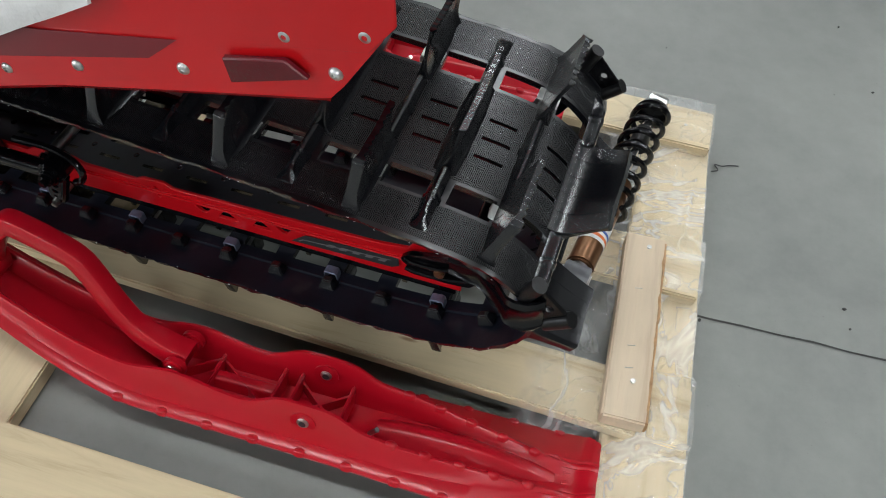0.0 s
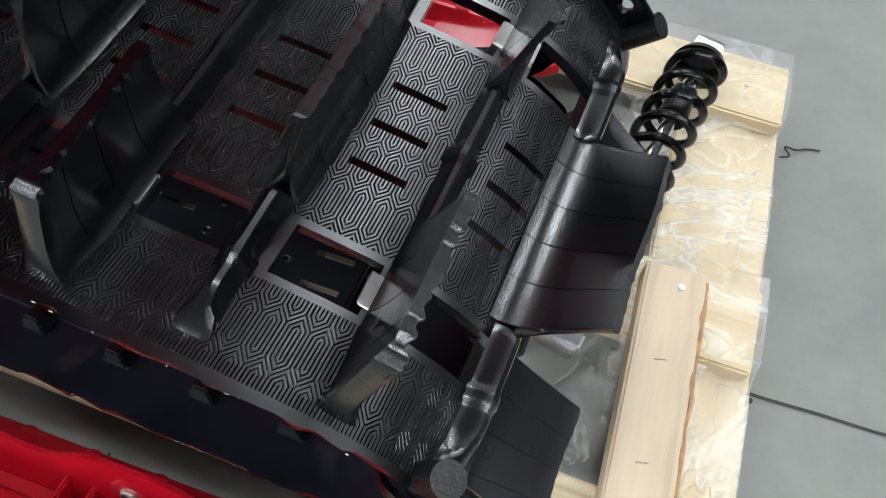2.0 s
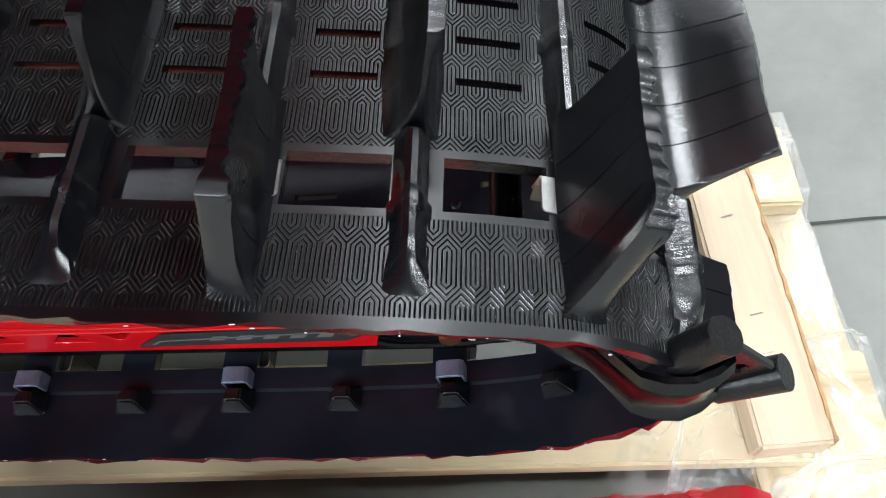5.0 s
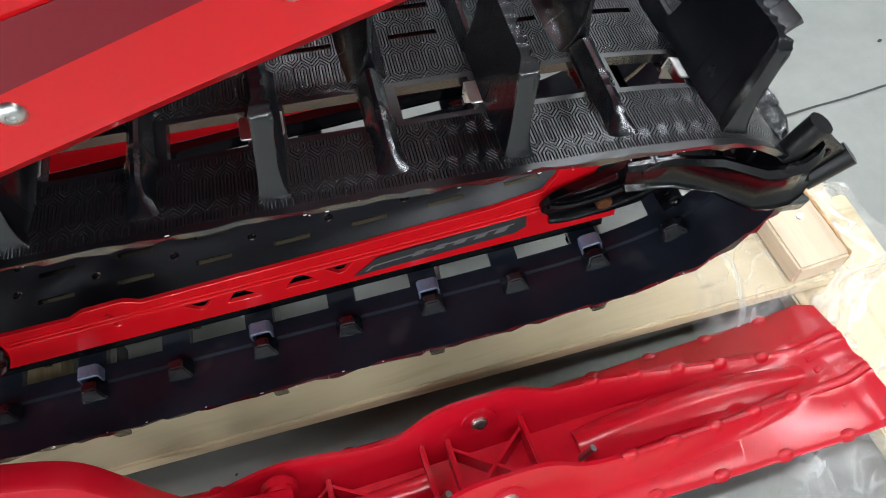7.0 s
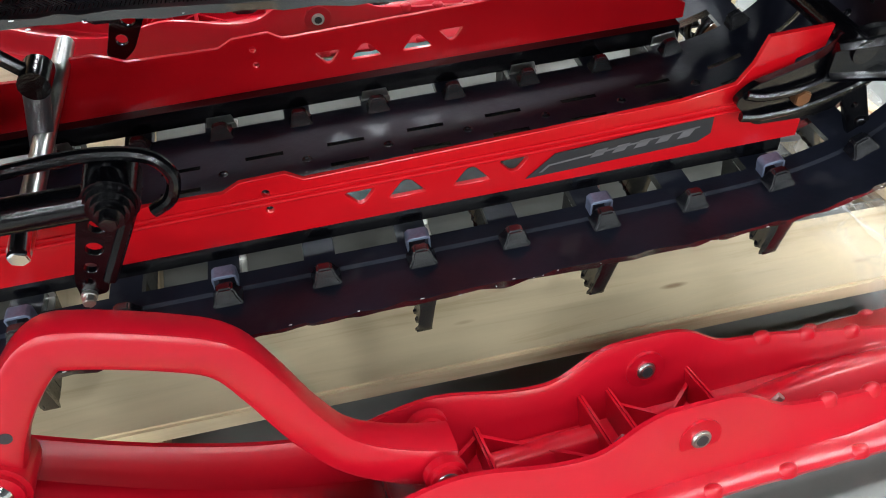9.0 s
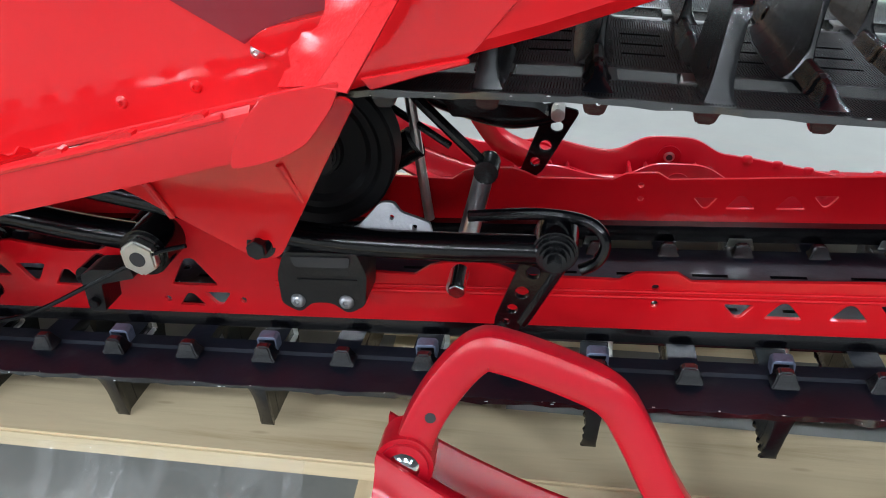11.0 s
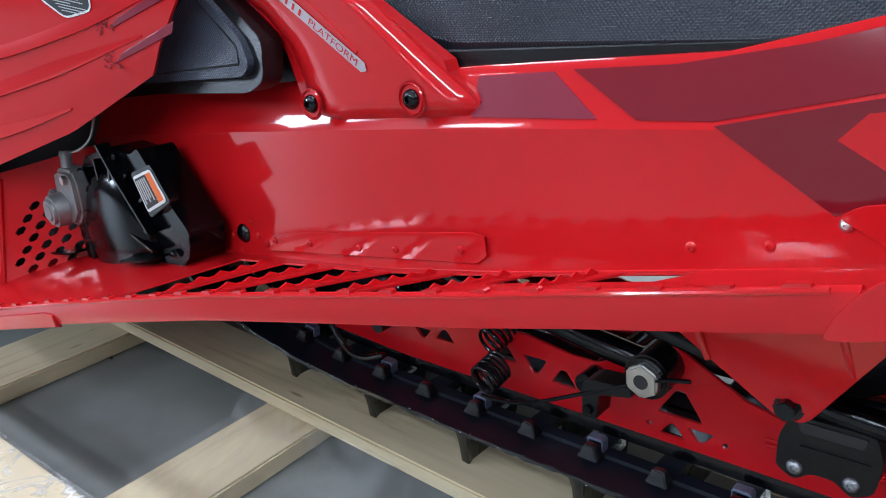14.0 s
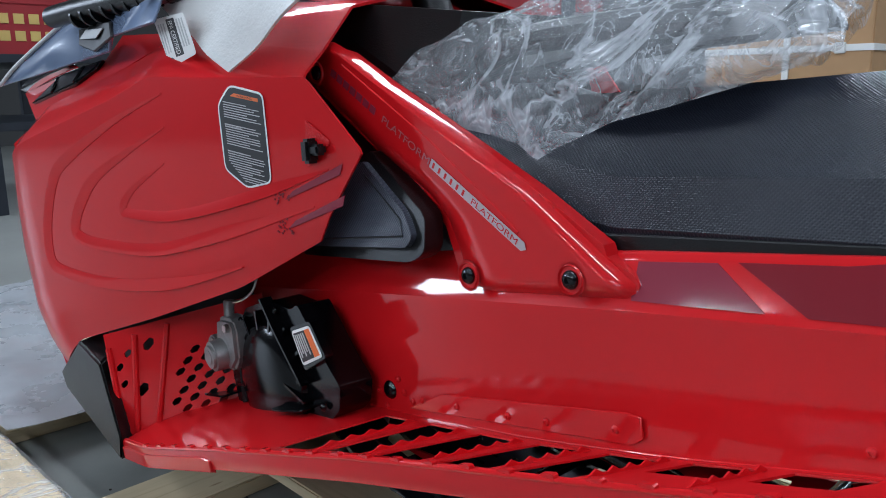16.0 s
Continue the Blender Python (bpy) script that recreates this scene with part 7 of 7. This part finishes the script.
FOAM = paint("white_foam_sheet", (0.72, 0.71, 0.69), 0.8, var=0.05, scale=30, bump=0.6, bscale=220)
whole("foam_sheet", thicken(sheet(16, 16, foam_at), 0.004), FOAM, "white packing foam sheet draped over the handlebar grip", "foam sheet", (-1.3, -0.3, 1.0), SLED)
tag = thing("hang_tag", "white paper emissions tag hanging from the handlebar", "tag", (-1.5, -0.36, 0.95), SLED)
TAGF = lambda u, v, w: (-1.515 + u * 0.109 + v * 0.008, -0.376 + 0.01 * v + w, 0.968 - u * 0.005 - v * 0.075 + u * v * 0.012)
part("card", slab(rounded([(0, 0), (1, 0), (1, 0.93), (0.12, 1.0)], 0.06), 0.0008, TAGF), WHITE, tag)
for k in range(3):
    part("text_bar", slab([(0.1 + 0.085 * k, 0.12), (0.13 + 0.085 * k, 0.12), (0.13 + 0.085 * k, 0.72), (0.1 + 0.085 * k, 0.72)], -0.0006, TAGF), PRINT, tag)
part("ink_band", slab([(0.4, 0.06), (0.66, 0.06), (0.66, 0.84), (0.4, 0.84)], -0.0006, TAGF), INK, tag)
for k in range(3):
    part("text_bar", slab([(0.72 + 0.08 * k, 0.1), (0.75 + 0.08 * k, 0.1), (0.75 + 0.08 * k, 0.7), (0.72 + 0.08 * k, 0.7)], -0.0006, TAGF), PRINT, tag)
part("seal", slab(circle(0.25, 0.88, 0.06), -0.0008, TAGF), INK, tag)
part("tag_words", words("EPA CERTIFIED", lambda u, v: TAGF(0.46 + v * 0.133, 0.1 + u * 0.7, -0.0009)), WHITE, tag)

# Folded sheet of foam over the tunnel's rear, and a black bag beside it.
def rag_at(s, t):
    x = -0.2 + s * 0.265
    low, crease = 0.653 + (x + 0.096) * 0.484, lerp_line(CREASE, x)
    wob = 0.004 * noise.noise((x * 14, t * 5, 2))
    if t < 0.4:
        return Vector((x, -0.252 + wob - 0.01 * (0.4 - t), low + (crease - low) * t / 0.4))
    k = (t - 0.4) / 0.6
    return Vector((x, -0.252 + 0.25 * k, crease + 0.068 * min(1.0, k * 3.2) + 0.005 + wob))


whole("foam_sheet", thicken(sheet(18, 18, rag_at), 0.004), FOAM, "white packing foam sheet folded over the tunnel top", "foam sheet", (-0.1, -0.1, 0.8), SLED)
sec = []
for i in range(13):
    a = math.pi * i / 12
    r = 0.02 + 0.05 * math.sin(a) ** 0.6
    sec.append([(0.03 + 0.2 * i / 12, -0.15 + r * math.cos(2 * math.pi * k / 14) * (1 + 0.15 * noise.noise((i, k, 0))), 0.88 + 0.04 * i / 12 + r * math.sin(2 * math.pi * k / 14)) for k in range(14)])
whole("tool_roll", loft(sec), BLACK_PLASTIC, "black rolled cloth bundle lying on the tunnel", "bundle", (0.1, -0.15, 0.8), SLED)

# Cardboard box strapped on a pallet beyond the sled.
bx = thing("cardboard_box", "tall brown cardboard box bound with white plastic straps", "box", (-1.83, 3.3, 0))
part("carton", box(-2.35, -1.57, 3.0, 3.7, 0.06, 1.6, 0.006), CARD, bx)
for z in (0.86, 1.35):
    part("strap", box(-2.356, -1.564, 2.994, 3.706, z, z + 0.03, 0.001), STRAP, bx)
part("strap", box(-1.96, -1.93, 2.99, 3.71, 0.055, 1.606, 0.001), STRAP, bx)
part("buckle", box(-1.73, -1.68, 2.985, 3.0, 0.85, 0.9, 0.004), STRAP, bx)
part("flap_line", box(-2.36, -1.56, 2.998, 3.002, 1.1, 1.103, 0), INK, bx)
part("skid", box(-2.4, -1.5, 2.95, 3.75, 0.0, 0.06, 0.004), PINE_X, bx)

# Red cartons with pale yellow print on a dark steel rack far beyond the hood.
DARK_STEEL = paint("dark_rack_steel", (0.03, 0.035, 0.045), 0.45, metal=0.4, var=0.15, scale=6)
RED_CARD = paint("red_carton", (0.35, 0.02, 0.025), 0.6, var=0.1, scale=6)
YELLOW = paint("pale_yellow_print", (0.7, 0.5, 0.15), 0.6, var=0.05)


def rack(at, w, h, levels, label):
    x, y = at
    rk = thing("storage_rack", label, "rack", (x, y, 0), group="storage racks")
    for dx in (-w / 2, w / 2):
        for dy in (-0.35, 0.35):
            part("upright", box(x + dx - 0.035, x + dx + 0.035, y + dy - 0.03, y + dy + 0.03, 0, h, 0.004), DARK_STEEL, rk)
    for z in levels:
        part("shelf", box(x - w / 2 - 0.03, x + w / 2 + 0.03, y - 0.38, y + 0.38, z - 0.05, z, 0.004), DARK_STEEL, rk)
    return rk


def carton(at, size, mat, label, bars=0):
    x, y, z = at
    w, d, h = size
    c = thing("carton", label, "box", (x, y, z), group="boxes on the racks")
    part("box_body", box(x - w / 2, x + w / 2, y - d / 2, y + d / 2, z, z + h, 0.006), mat, c)
    part("tape", box(x - 0.03, x + 0.03, y - d / 2 - 0.002, y + d / 2 + 0.002, z + 0.002, z + h + 0.002, 0.001), STRAP if mat == CARD else mat, c)
    for k in range(bars):
        zz = z + h * (0.62 - 0.34 * k)
        for i in range(5):
            part("print_bar", box(x - w * 0.34 + i * w * 0.145, x - w * 0.34 + i * w * 0.145 + w * 0.1, y - d / 2 - 0.004, y - d / 2 - 0.001, zz, zz + h * 0.2, 0.001), YELLOW, c)
            part("print_bar", box(x + w / 2 + 0.001, x + w / 2 + 0.004, y - d * 0.34 + i * d * 0.145, y - d * 0.34 + i * d * 0.145 + d * 0.1, zz, zz + h * 0.2, 0.001), YELLOW, c)
    return c


rack((-6.4, 0.9), 1.6, 2.6, (0.55, 0.95, 1.9), "dark steel storage rack loaded with red cartons")
for k in range(3):
    carton((-5.95 - 0.52 * k, 0.9, 0.95), (0.46, 0.6, 0.3), RED_CARD, "red carton with pale yellow print on a rack", 2)
    carton((-5.95 - 0.52 * k, 0.9, 1.251), (0.46, 0.6, 0.3), RED_CARD, "red carton with pale yellow print stacked on another", 2)
rack((-4.4, 3.6), 2.0, 2.6, (0.5, 1.15, 1.9), "dark steel storage rack behind the snowmobile")
for k in range(3):
    carton((-5.05 + 0.62 * k, 3.6, 1.15), (0.5, 0.55, 0.3 + 0.08 * (k % 2)), CARD if k % 2 else RED_CARD, "worn carton standing on the dark rack", 0)
    carton((-5.05 + 0.62 * k, 3.6, 0.5), (0.5, 0.55, 0.36), RED_CARD if k else CARD, "brown carton standing low on the dark rack")
rack((-0.75, 4.4), 1.3, 2.6, (0.45, 0.9, 1.5), "dark steel storage rack beside the strapped box")
for k in range(2):
    carton((-1.05 + 0.55 * k, 4.4, 0.9), (0.45, 0.5, 0.28), RED_CARD if k else CARD, "small carton on a dark rack shelf")

# Silvery protective sheet spread under the nose, past the pallet's beams.
def tarp_at(s, t):
    x, y = -3.4 + s * 1.35, -0.45 + t * 0.9
    z = 0.07 + 0.03 * noise.noise((x * 3, y * 3, 1)) + 0.014 * abs(noise.noise((x * 12, y * 9, 2)))
    return (x, y, z)


TARP = paint("silver_sheet", (0.42, 0.44, 0.46), 0.28, metal=0.25, var=0.08, scale=9, bump=0.1, bscale=40)
whole("protective_sheet", thicken(sheet(60, 40, tarp_at), 0.001), TARP, "crumpled silvery protective sheet lying under the nose", "sheet", (-2.7, 0, 0.05))
